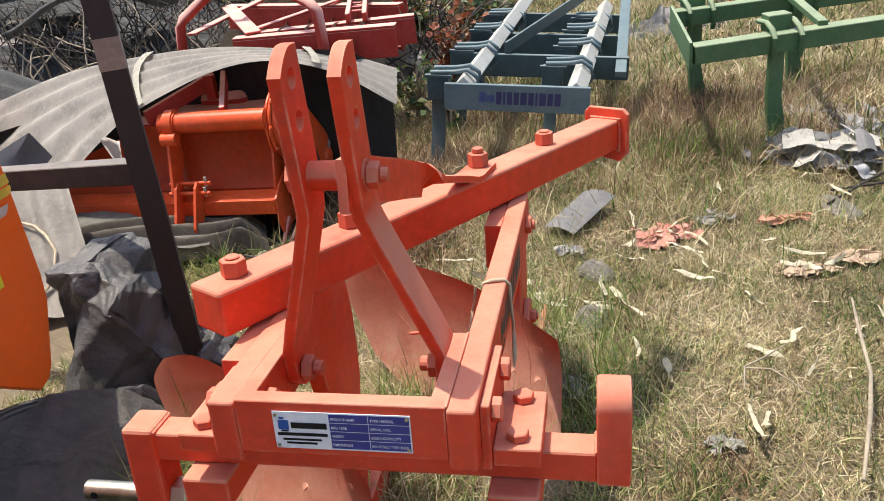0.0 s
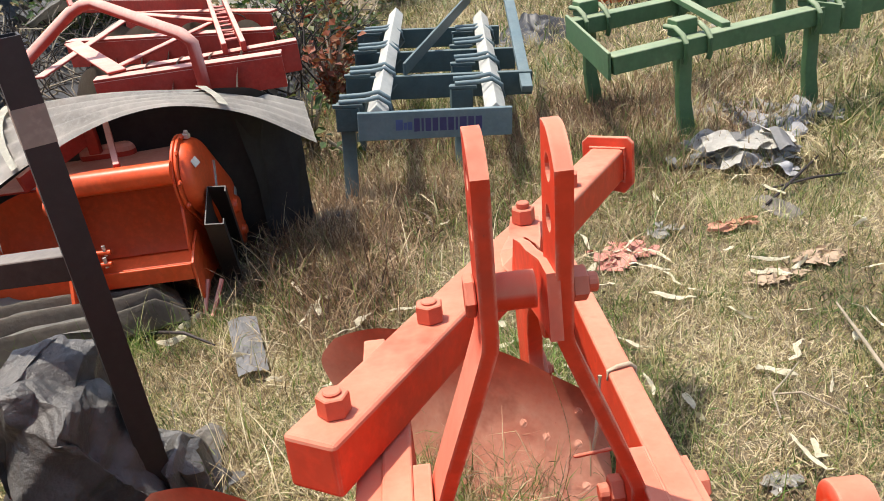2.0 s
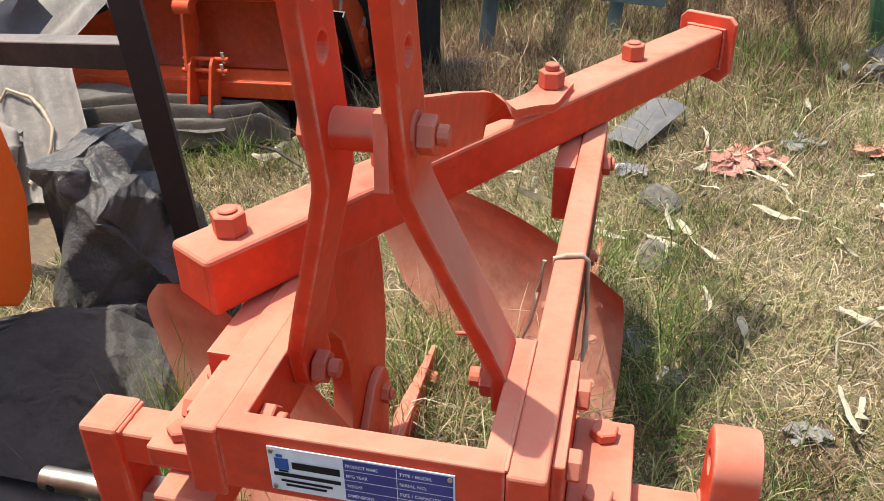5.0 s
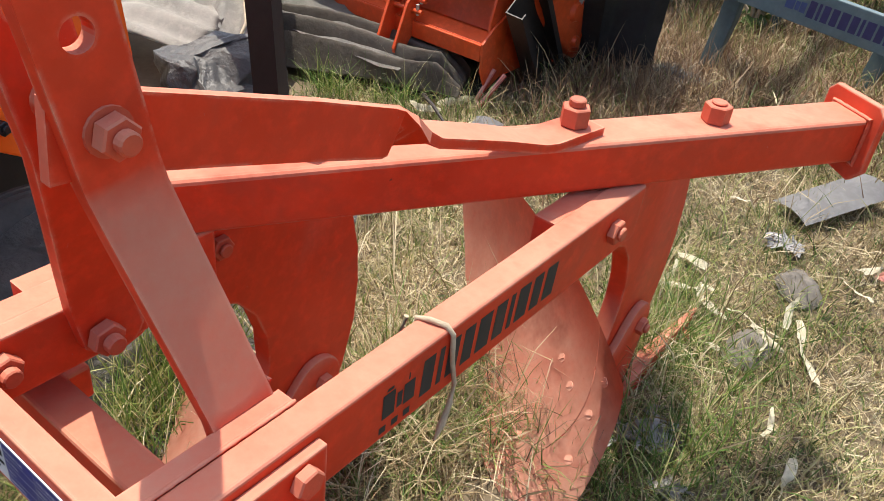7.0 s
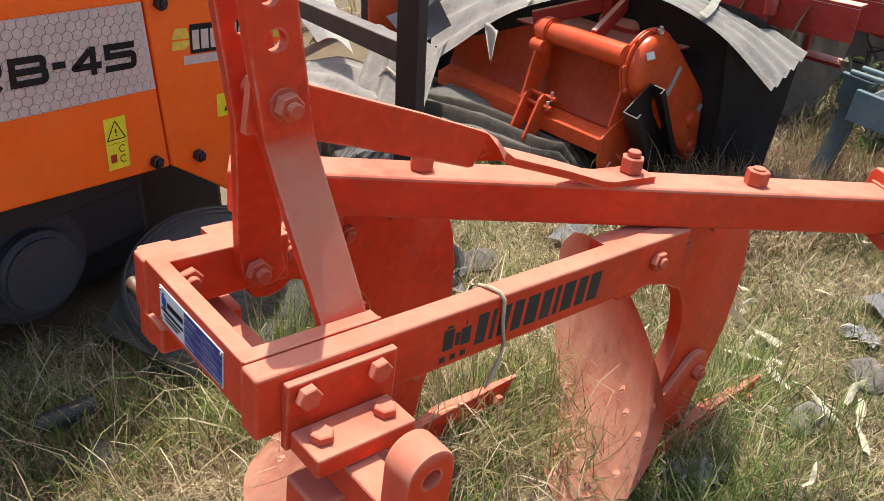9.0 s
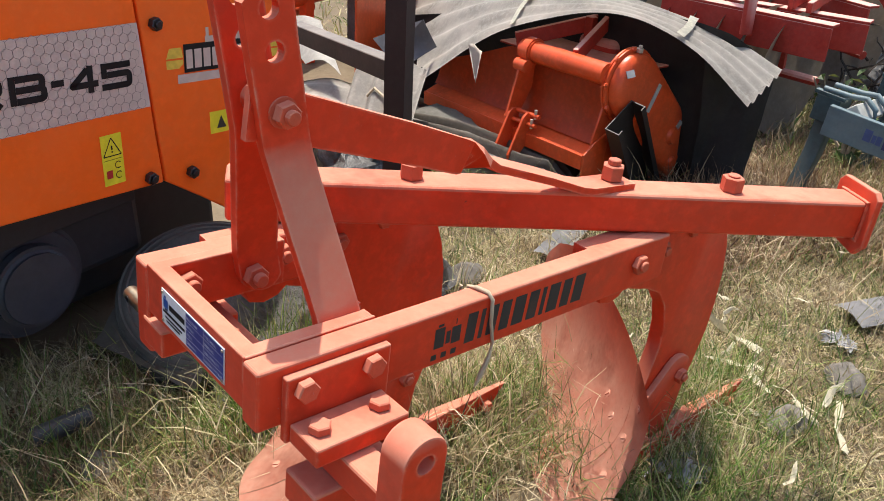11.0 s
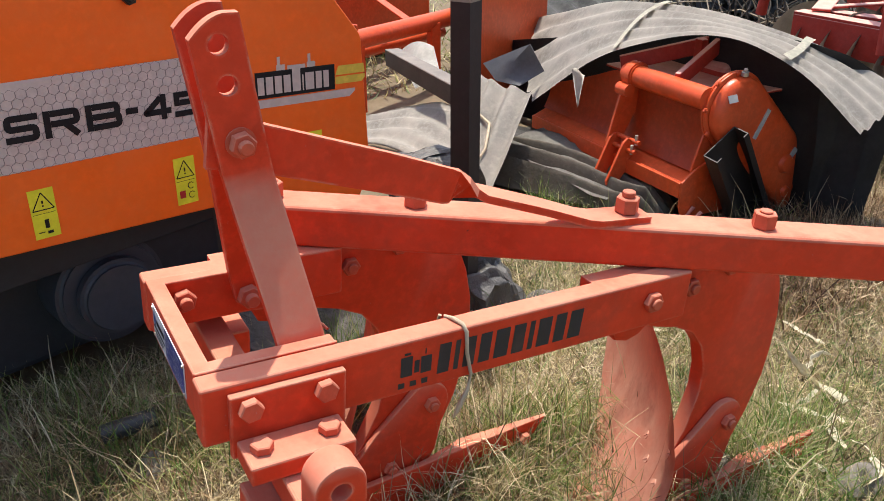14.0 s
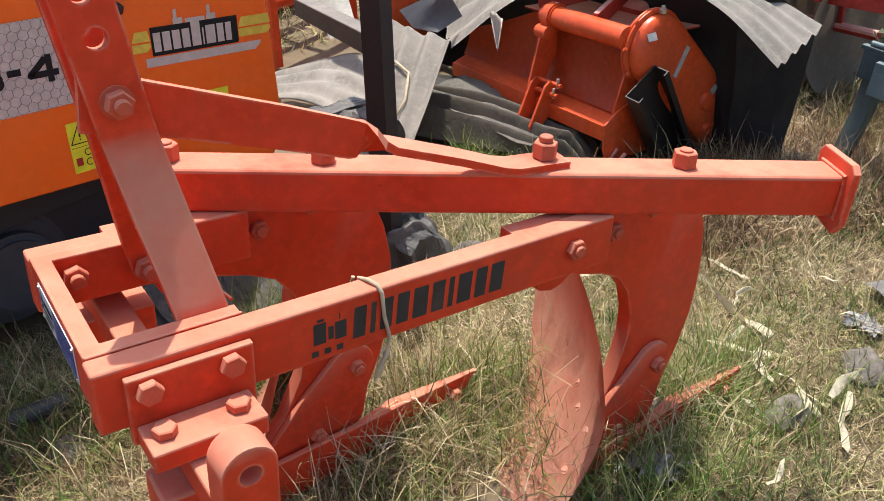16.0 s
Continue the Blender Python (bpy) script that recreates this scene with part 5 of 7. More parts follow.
tagged(part("dark_sheet", sheet(bm, curtain, 120, 16, 0.002), TARP, smooth=50, m=YARD), "black sheet behind the tiller, partly standing in for shade", "plastic sheet")


def hang(u, v):
    x, y = -0.82 + 0.22 * u, 2.39 + 0.13 * u
    topz = spline(FRONT, 0.76 + 0.18 * u).lerp(spline(REAR, 0.76 + 0.18 * u), 0.6).z - 0.02
    p = Vector((x + 0.04 * (1 - v) * (1 - u), y - 0.07 * (1 - v) ** 2 * u, topz * v + 0.006))
    p += creases(Vector((p.x * 1.6, p.y, p.z * 0.5)), 81, 0.20, 0.014) + creases(p, 82, 0.07, 0.002)
    p.z = max(p.z, 0.004)
    return p


tagged(part("dark_sheet", sheet(B(), hang, 80, 50, 0.002), TARP, smooth=35, m=YARD), "black plastic sheet hanging in folds at the tiller's end", "plastic sheet")
tagged(part("ground_sheet", heap((-0.52, 2.52, 0.0), 0.26, 0.22, 0.07, 25, 0.02, 31.0, 60, 24), TARP, smooth=40, m=YARD), "black plastic sheet spread on the ground", "plastic sheet")

# ---------------------------------------------------------------- red disc harrow behind
harrow = root("disc_harrow", pose(0, 0, 0.0), "faded red disc harrow frame standing behind the roofing sheet", "harrow")
inkw = mat("faded_red_bar", (0.45, 0.05, 0.03), 0.5, dust=(0.6, 0.35, 0.28), dust_amount=0.4)


def chan(a, b, w, h):
    return bar(B(), a, b, w, h, bevel=0.004)


def angle_iron(a, b, w, h):
    """An L-shaped bar from a to b: a flat flange on top and a web hanging at one edge."""
    a, b = Vector(a), Vector(b)
    side = (b - a).normalized().cross(Vector((0, 0, 1))).normalized() * (w / 2 - 0.006)
    bm = bar(B(), a, b, w, 0.012, bevel=0.002)
    dn = Vector((0, 0, -h / 2 - 0.006))
    return bar(bm, a + side + dn, b + side + dn, 0.012, h, bevel=0.002)


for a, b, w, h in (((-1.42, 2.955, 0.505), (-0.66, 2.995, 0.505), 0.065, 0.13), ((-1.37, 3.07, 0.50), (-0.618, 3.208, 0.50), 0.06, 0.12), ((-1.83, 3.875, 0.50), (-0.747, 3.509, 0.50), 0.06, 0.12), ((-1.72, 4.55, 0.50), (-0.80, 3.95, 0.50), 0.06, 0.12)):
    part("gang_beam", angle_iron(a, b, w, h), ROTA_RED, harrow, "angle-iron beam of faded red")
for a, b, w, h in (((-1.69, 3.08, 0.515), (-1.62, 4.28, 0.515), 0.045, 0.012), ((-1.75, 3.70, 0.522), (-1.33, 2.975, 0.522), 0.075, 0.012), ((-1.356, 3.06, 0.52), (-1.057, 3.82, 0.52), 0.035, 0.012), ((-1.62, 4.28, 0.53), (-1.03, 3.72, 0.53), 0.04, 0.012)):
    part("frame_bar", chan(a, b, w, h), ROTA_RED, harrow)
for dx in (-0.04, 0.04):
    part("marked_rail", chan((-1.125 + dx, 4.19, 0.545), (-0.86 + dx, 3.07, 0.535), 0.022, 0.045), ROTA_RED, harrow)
for k in range(9):
    q = Vector((-1.09, 4.03, 0.545)).lerp(Vector((-0.90, 3.22, 0.538)), k / 8)
    part("worn_mark", bar(B(), q + Vector((-0.028, 0, 0)), q + Vector((0.028, 0.012 * (k % 3 - 1), 0)), 0.03, 0.006), inkw, harrow)
bm = B()
tube(bm, [(-1.82, 3.20, 0.40), (-1.80, 3.20, 0.53), (-1.785, 3.21, 0.56), (-1.56, 3.29, 0.725), (-1.51, 3.30, 0.745), (-1.45, 3.29, 0.75), (-1.02, 2.92, 0.645), (-0.985, 2.905, 0.61), (-0.98, 2.905, 0.42)], 0.026, 8)
part("mast_arch", bm, ROTA_RED, harrow, "bent red mast arch", smooth=60)
for a, b in (((-1.55, 3.30, 0.74), (-1.61, 3.42, 0.90)), ((-1.46, 3.30, 0.75), (-1.43, 3.42, 0.92)), ((-1.50, 3.30, 0.74), (-1.20, 4.30, 0.52))):
    part("mast_stay", bar(B(), a, b, 0.018, 0.05, bevel=0.002), ROTA_RED, harrow)
DISC = mat("worn_disc_steel", (0.34, 0.31, 0.27), 0.5, 0.5, dust=(0.4, 0.33, 0.25), dust_amount=0.4)
for line, n_ in ((((-1.6, 3.10), (-0.72, 3.08)), 6), (((-1.75, 4.05), (-0.80, 3.66)), 6)):
    a, b = Vector((*line[0], 0.255)), Vector((*line[1], 0.255))
    d = (b - a).normalized()
    part("gang_shaft", cyl(B(), a, b, 0.02, 12), ROTA_RED, harrow)
    for k in range(n_):
        p = a.lerp(b, 0.05 + 0.75 * k / (n_ - 1))
        bm = B()
        m = aim(p, d)
        prof = [(0.02, 0.0), (0.10, 0.008), (0.18, 0.026), (0.235, 0.046), (0.262, 0.058)]
        rings = [[bm.verts.new(m @ Vector((rr * math.cos(2 * math.pi * q / 40), rr * math.sin(2 * math.pi * q / 40), zz))) for q in range(40)] for rr, zz in prof]
        for ra, rb in zip(rings, rings[1:]):
            for q in range(40):
                bm.faces.new((ra[q], ra[(q + 1) % 40], rb[(q + 1) % 40], rb[q]))
        bmesh.ops.solidify(bm, geom=bm.faces[:], thickness=0.004)
        part("disc", bm, DISC, harrow, "worn concave steel disc", smooth=50)
    for f in (0.3, 0.8):
        p = a.lerp(b, f)
        part("hanger", bar(B(), p, p + Vector((0, -0.02, 0.22)), 0.05, 0.02, bevel=0.003), ROTA_RED, harrow)

# ---------------------------------------------------------------- teal cultivator
TEAL_M = Matrix(((0.9321, -0.0088, 0.0895, -0.1091), (0.0056, 0.9358, 0.0339, 2.4031), (-0.0897, -0.0332, 0.9315, -0.0033), (0, 0, 0, 1)))
teal = root("spring_cultivator", TEAL_M, "dusty teal cultivator frame with grey square bars", "cultivator")
front = part("front_plate", box(B(), (-0.30, -0.012, 0.283), (0.295, 0.012, 0.393), 0.003), BLUE_PLATE, teal, "teal front plate with a dark blue mark")
MARK = mat("dark_blue_mark", (0.03, 0.028, 0.10), 0.5, bump=0)
PM = Matrix(((1, 0, 0, 0), (0, 0, -1, -0.0128), (0, 1, 0, 0), (0, 0, 0, 1)))
x = -0.085
for w in (0.022, 0.009, 0.021, 0.021, 0.026, 0.022, 0.009, 0.027, 0.022, 0.025):
    part("plate_mark", moved(rect(B(), x, 0.313, x + w, 0.365), PM), MARK, front)
    x += w + 0.0065
bm = B()
for x0, y0, x1, y1 in ((-0.155, 0.320, -0.128, 0.362), (-0.125, 0.322, -0.112, 0.350), (-0.110, 0.320, -0.092, 0.352)):
    rect(bm, x0, y0, x1, y1)
part("plate_badge", moved(bm, Matrix(((1, 0, 0, 0), (0, 0, -1, -0.0128), (0, 1, 0, 0), (0, 0, 0, 1)))), mat("blue_badge", (0.05, 0.08, 0.2), 0.5, bump=0), front)
for a, b in (((-0.225, 0.014, 0.375), (-0.10, 2.0, 0.42)), ((0.235, 0.014, 0.365), (0.38, 1.8, 0.42))):
    part("square_bar", bar(B(), a, b, 0.062, 0.062, up=(0.7, 0, 0.7), bevel=0.004), GREY_BAR, teal, "bare grey square bar set on edge")
part("cross_beam", box(B(), (-0.36, 0.55, 0.29), (0.47, 0.58, 0.395), 0.003), BLUE, teal)
part("cross_beam", box(B(), (-0.33, 1.05, 0.29), (0.47, 1.08, 0.395), 0.003), BLUE, teal)
part("cross_beam", box(B(), (-0.33, 1.65, 0.29), (0.47, 1.68, 0.395), 0.003), BLUE, teal)
part("diagonal_stay", bar(B(), (-0.10, 0.56, 0.42), (0.33, 1.9, 0.52), 0.012, 0.06, bevel=0.002), BLUE, teal)
part("upright_plate", bar(B(), (0.43, 0.45, 0.34), (0.47, 1.35, 0.62), 0.05, 0.03, bevel=0.003), BLUE_PLATE, teal)
for bx, by in ((-0.25, 0.11), (-0.22, 0.60), (-0.19, 1.10), (-0.16, 1.55), (0.22, 0.33), (0.26, 0.75), (0.29, 1.15), (0.33, 1.5)):
    cl = part("clamp_plate", box(B(), (bx - 0.135, by - 0.05, 0.30), (bx - 0.045, by + 0.05, 0.395), 0.004), BLUE, teal)
    part("cap_plate", box(B(), (bx - 0.145, by - 0.055, 0.396), (bx - 0.03, by - 0.03, 0.410), 0.002), BLUE, cl)
    for yy in (-0.042, 0.042):
        bm = B()
        tube(bm, [(bx - 0.12, by + yy, 0.418), (bx - 0.02, by + yy, 0.422), (bx + 0.035, by + yy, 0.432), (bx + 0.075, by + yy, 0.405), (bx + 0.085, by + yy, 0.36), (bx + 0.05, by + yy, 0.32)], 0.0095, 8)
        part("u_bolt", bm, BLUE_PLATE, cl, "round U-bolt", smooth=60)
    foot = -0.06 + 0.114 * (bx - 0.1)
    part("tine", prism(B(), [(by - 0.03, 0.38), (by + 0.03, 0.38), (by + 0.028, 0.18), (by - 0.02, 0.05), (by - 0.06, foot), (by - 0.085, foot), (by - 0.065, 0.06), (by - 0.03, 0.18)], 0.055, frame_yz(bx - 0.120), bevel=0.003), BLUE, teal, "teal curved tine", smooth=40)

# ---------------------------------------------------------------- green cultivator
green = root("cultivator", pose(0, 0, 0), "dusty green cultivator frame standing on its tines", "cultivator")
gd = Vector((0.955, 0.285, 0)).normalized()
F0, R0 = Vector((0.570, 2.470, 0.425)), Vector((0.550, 3.06, 0.430))
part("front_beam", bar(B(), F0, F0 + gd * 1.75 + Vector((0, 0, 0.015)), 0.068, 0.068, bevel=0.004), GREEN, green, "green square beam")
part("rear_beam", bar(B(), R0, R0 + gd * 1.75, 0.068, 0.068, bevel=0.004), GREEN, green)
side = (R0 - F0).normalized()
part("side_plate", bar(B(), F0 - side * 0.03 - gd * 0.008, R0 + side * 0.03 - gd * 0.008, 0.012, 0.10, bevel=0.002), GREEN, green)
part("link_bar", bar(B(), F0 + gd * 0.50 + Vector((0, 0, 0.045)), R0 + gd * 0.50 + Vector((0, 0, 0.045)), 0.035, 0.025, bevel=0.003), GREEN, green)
for base, s, lean in ((F0, 0.33, 0.04), (F0, 0.93, 0.04), (F0, 1.5, 0.04), (R0, 0.09, 0.06), (R0, 0.55, 0.06), (R0, 1.1, 0.06)):
    c = base + gd * s + Vector((gd.y * -0.0, 0.055, 0))
    bm = B()
    m = Matrix.Translation((c.x, c.y, 0)) @ Matrix.Rotation(math.atan2(gd.y, gd.x), 4, "Z")
    out = [(-0.027, 0.50), (0.027, 0.50), (0.027, 0.20), (0.048, 0.085), (0.047, 0.0), (-0.012, -0.02), (-0.018, 0.08), (-0.030, 0.20)]
    prism(bm, out, 0.03, m @ Matrix(((1, 0, 0, lean * 0.2), (0, 0, -1, 0.015), (0, 1, 0, 0), (0, 0, 0, 1))), bevel=0.003)
    part("tine", bm, GREEN, green, "green flat tine with a worn shoe", smooth=40)
    part("head_block", box(B(), (-0.045, -0.03, 0.455), (0.045, 0.035, 0.52), 0.004, 2, m), GREEN, green)
    for q in (-0.052, 0.052):
        bm = B()
        pts = [(q, 0.04, 0.49), (q, -0.03, 0.495), (q, -0.075, 0.478), (q, -0.098, 0.45), (q, -0.10, 0.40), (q, -0.09, 0.375)]
        tube(bm, [m @ Vector(p) for p in pts], 0.0105, 8)
        part("u_bolt", bm, GREEN, green, "round green U-bolt", smooth=60)
for s in (0.90, 1.0):
    c = F0 + gd * s
    m = Matrix.Translation((c.x, c.y, 0)) @ Matrix.Rotation(math.atan2(gd.y, gd.x) - 0.6, 4, "Z")
    part("hitch_plate", prism(B(), [(0.0, 0.36), (0.10, 0.36), (0.10, 0.47), (0.0, 0.49)], 0.012, m @ Matrix(((1, 0, 0, 0), (0, 0, -1, 0), (0, 1, 0, 0), (0, 0, 0, 1))), bevel=0.002), GREEN, green)
# ---------------------------------------------------------------- litter on the grass
HUSK = mat("dry_maize_husk", (0.76, 0.70, 0.53), 0.75, stain=0.25, stain_scale=20, grain_scale=90, bump=0.5, bump_scale=200)
SCRAP = mat("grey_sheet_scrap", (0.25, 0.25, 0.26), 0.8, dust=(0.4, 0.37, 0.33), dust_amount=0.4, bump=0.4)
REDRAG = mat("faded_red_rag", (0.52, 0.17, 0.13), 0.9, stain=0.3, dust=(0.58, 0.36, 0.28), dust_amount=0.45)
ORRAG = mat("orange_rag", (0.46, 0.17, 0.09), 0.85, stain=0.4, dust=(0.5, 0.36, 0.26), dust_amount=0.4)
BAG = mat("pale_plastic_bag", (0.28, 0.26, 0.22), 0.35, stain=0.3, bump=0.3)
CLOTH = mat("beige_cloth", (0.38, 0.27, 0.18), 0.9, stain=0.4, dust=(0.46, 0.34, 0.23), dust_amount=0.4)
STONE = mat("grey_stone", (0.17, 0.15, 0.125), 0.9, stain=0.4, bump=0.8)
STICKM = mat("dry_stick", (0.33, 0.27, 0.19), 0.85, stain=0.4, bump=0.6)
PIPE = mat("grey_black_pipe", (0.022, 0.025, 0.028), 0.4, dust=(0.10, 0.095, 0.085), dust_amount=0.3)


def husk(seed, size):
    """Torn, kinked strips of dry husk: ribbed ribbons that lie on the grass and twist over."""
    rnd = random.Random(seed)
    bm = B()
    for k in range(1):
        ang, n = rnd.uniform(0, 6.28), 12
        p = Vector((rnd.uniform(-0.2, 0.2) * size, rnd.uniform(-0.2, 0.2) * size, rnd.uniform(0.0, 0.012)))
        l, w = size * rnd.uniform(0.6, 1.15), size * rnd.uniform(0.07, 0.17)
        roll, climb, rows = rnd.uniform(-0.5, 0.5), rnd.uniform(-0.1, 0.3), []
        for i in range(n + 1):
            t = i / n
            d = Vector((math.cos(ang) * math.cos(climb), math.sin(ang) * math.cos(climb), math.sin(climb)))
            sd = Vector((-math.sin(ang), math.cos(ang), 0))
            up = d.cross(sd) * -1
            sd, up = sd * math.cos(roll) + up * math.sin(roll), up * math.cos(roll) - sd * math.sin(roll)
            ww = w * (math.sin(math.pi * min(1, 0.10 + 0.90 * t)) ** 0.55) * rnd.uniform(0.82, 1.1) + 0.0008
            rows.append([bm.verts.new(p + sd * ww * (q / 4 - 0.5) + up * (0.10 * ww * abs(q / 2 - 1) + rnd.uniform(-0.0008, 0.0008))) for q in range(5)])
            p = p + d * l / n
            p.z = max(0.001, p.z)
            ang += rnd.gauss(0, 0.10) + (rnd.uniform(-1.3, 1.3) if rnd.random() < 0.12 else 0)
            roll += rnd.gauss(0, 0.16) + (rnd.uniform(-1.2, 1.2) if rnd.random() < 0.10 else 0)
            climb = max(-0.7, min(0.7, climb * 0.85 + rnd.gauss(-0.02, 0.18)))
        for a, b in zip(rows, rows[1:]):
            for q in range(4):
                bm.faces.new((a[q], a[q + 1], b[q + 1], b[q]))
    bmesh.ops.solidify(bm, geom=bm.faces[:], thickness=0.0006)
    return bm


def on_ground(x, y, dz=0.0, turn=0.0):
    p = YARD @ Vector((x, y, 0))
    return pose(p.x, p.y, ground_z(p.x, p.y) + dz, 0, 0, turn)


def lie(x, y, dz=0.0, turn=0.0):
    return pose(x, y, ground_z(x, y) + dz, 0, 0, turn)


rl = random.Random(5)
spots = [(0.315, 1.952, 0.11), (0.335, 1.575, 0.10), (0.455, 1.540, 0.13), (0.545, 1.505, 0.12), (0.635, 2.189, 0.10), (0.381, 1.033, 0.13), (0.521, 0.90, 0.14), (0.60, 0.88, 0.12), (0.637, 1.124, 0.14), (0.58, 1.135, 0.10),
         (0.62, 1.396, 0.09), (0.229, 1.343, 0.10), (0.19, 1.36, 0.08), (-0.099, 1.48, 0.13), (-0.069, 1.477, 0.15), (0.018, 1.454, 0.17), (0.03, 1.42, 0.13), (0.072, 1.452, 0.18), (0.09, 1.40, 0.14), (0.266, 1.405, 0.16), (0.22, 1.37, 0.12), (-0.542, 1.727, 0.16), (-0.50, 1.70, 0.14), (-0.57, 1.68, 0.12),
         (-0.338, 1.643, 0.16), (-0.28, 1.66, 0.12), (-0.40, 1.61, 0.12), (-0.12, 2.192, 0.09), (-0.175, 2.429, 0.09), (-0.628, 1.903, 0.10), (-1.006, 1.722, 0.15), (-0.95, 1.75, 0.14), (-0.90, 1.70, 0.12), (-0.68, 1.50, 0.11), (-0.66, 1.42, 0.08), (-0.389, 0.879, 0.10),
         (0.44, 1.81, 0.12), (0.40, 1.77, 0.13), (0.48, 1.79, 0.10), (0.42, 1.70, 0.10), (0.36, 1.74, 0.12), (0.52, 1.66, 0.09), (0.75, 1.56, 0.13), (0.83, 1.55, 0.12), (0.90, 1.60, 0.12), (0.78, 1.34, 0.07), (0.90, 1.22, 0.08), (0.30, 1.08, 0.07),
         (0.95, 1.20, 0.10), (1.03, 1.28, 0.08), (0.70, 0.98, 0.09), (0.15, 1.24, 0.07), (-0.22, 1.30, 0.06), (-0.30, 1.12, 0.06), (0.12, 1.68, 0.06), (-0.05, 1.80, 0.06), (0.20, 2.25, 0.06), (-0.45, 1.38, 0.06), (0.74, 1.72, 0.07), (1.10, 1.50, 0.09), (1.18, 1.80, 0.09), (1.05, 2.02, 0.08)]
for k, (x, y, s) in enumerate(spots):
    ob = part("maize_husk", husk(100 + k, s * 1.15), HUSK, smooth=60, m=lie(x, y, 0.020, rl.uniform(0, 360)))
    tagged(ob, "dry cream maize husk lying on the grass", "husk", "husks on the grass")


fl = part("sheet_scrap", sheet(B(), lambda u, v: Vector((0.108 * (u - 0.5) * 1.1 + 0.02 * (v - 0.5), 0.27 * (v - 0.5), 0.03 * v + 0.014 * math.sin(math.pi * u))), 10, 10, 0.005), SCRAP, smooth=50, m=lie(0.158, 1.935, 0.022, -26))
tagged(fl, "flat grey scrap of curved sheet on the grass", "scrap")
fl = part("sheet_scrap", sheet(B(), lambda u, v: Vector((0.085 * (u - 0.5), 0.26 * (v - 0.5), 0.03 * v + 0.006 * math.sin(4 * u))), 8, 8, 0.004), SCRAP, smooth=50, m=lie(-0.715, 1.575, 0.025, 14))
tagged(fl, "flat pale grey scrap of sheet on the grass", "scrap")
def crushed(w, l, turn, seed):
    """A rag or bag trodden into the grass: a torn piece in sharp small folds."""
    rot = Matrix.Rotation(radians(turn), 3, "Z")

    def fn(u, v):
        x, y = (u - 0.5) * w, (v - 0.5) * l
        ex, ey = 1 + 0.55 * noise.noise((v * 3, seed, 1.0)) + 0.45 * noise.noise((v * 11, seed, 2.0)), 1 + 0.6 * noise.noise((u * 3, 3.0, seed)) + 0.6 * noise.noise((u * 12, 4.0, seed))
        p = rot @ Vector((x * ex + 0.30 * w * noise.noise((v * 2.2, 5.0, seed)), y * ey + 0.4 * l * noise.noise((u * 2.5, 8.0, seed)), 0.004))
        p += creases(p, seed, 0.30 * w, 0.13 * w) + creases(p, seed + 5, 0.11 * w, 0.05 * w)
        p.z = max(p.z, 0.0)
        return p
    n_ = 36 if w < 0.3 else 54
    return sheet(B(), fn, n_, max(12, int(n_ * l / w)))


for c, w, l, sq, turn, mt, nm, lab, cat in (((0.437, 1.796), 0.24, 0.17, 0.52, 20, REDRAG, "rag", "faded red rag crumpled on the grass", "rag"), ((0.813, 1.874), 0.19, 0.08, 0.60, 12, ORRAG, "rag", "small orange rag on the grass", "rag"),
                                            ((0.594, 1.903), 0.12, 0.09, 0.55, 40, BAG, "plastic_bag", "pale crumpled plastic bag on the grass", "bag"), ((0.485, 0.76), 0.09, 0.06, 0.60, 10, BAG, "plastic_bag", "crumpled clear plastic in the grass", "bag"),
                                            ((0.242, 0.871), 0.07, 0.06, 0.60, 70, BAG, "plastic_bag", "crumpled clear plastic in the grass", "bag"), ((0.965, 1.617), 0.19, 0.11, 0.60, 15, CLOTH, "rag", "beige crumpled cloth on the grass", "rag"), ((0.82, 1.545), 0.20, 0.06, 0.66, 5, CLOTH, "rag", "torn strip of beige cloth on the grass", "rag"),
                                            ((1.426, 4.034), 0.36, 0.26, 0.60, 0, BAG, "plastic_bag", "pale crumpled plastic bag far off in the grass", "bag"), ((1.62, 4.2), 0.26, 0.2, 0.60, 30, BAG, "plastic_bag", "pale crumpled plastic bag far off in the grass", "bag"),
                                            ((1.03, 2.38), 0.48, 0.34, 0.72, -15, SCRAP, "sheet_scrap", "crumpled grey plastic sheet beside the cultivator", "scrap"), ((1.10, 2.92), 0.50, 0.26, 0.66, 10, SCRAP, "sheet_scrap", "dark grey crumpled sheet under the cultivator", "scrap"),
                                            ((1.33, 2.70), 0.42, 0.34, 0.68, 35, SCRAP, "sheet_scrap", "grey crumpled plastic sheet under the cultivator", "scrap"), ((0.13, 1.70), 0.10, 0.08, 0.60, 0, SCRAP, "sheet_scrap", "small dark scrap on the grass", "scrap"),
                                            ((0.146, 0.966), 0.16, 0.10, 0.66, 60, SCRAP, "sheet_scrap", "grey scrap in the grass beside the plough", "scrap")):
    ob = part(nm, crushed(0.72 * w, 0.72 * l, turn, int(100 * c[0] + 10 * c[1])), mt, smooth=40, m=lie(*c, 0.008))
    tagged(ob, lab, cat)
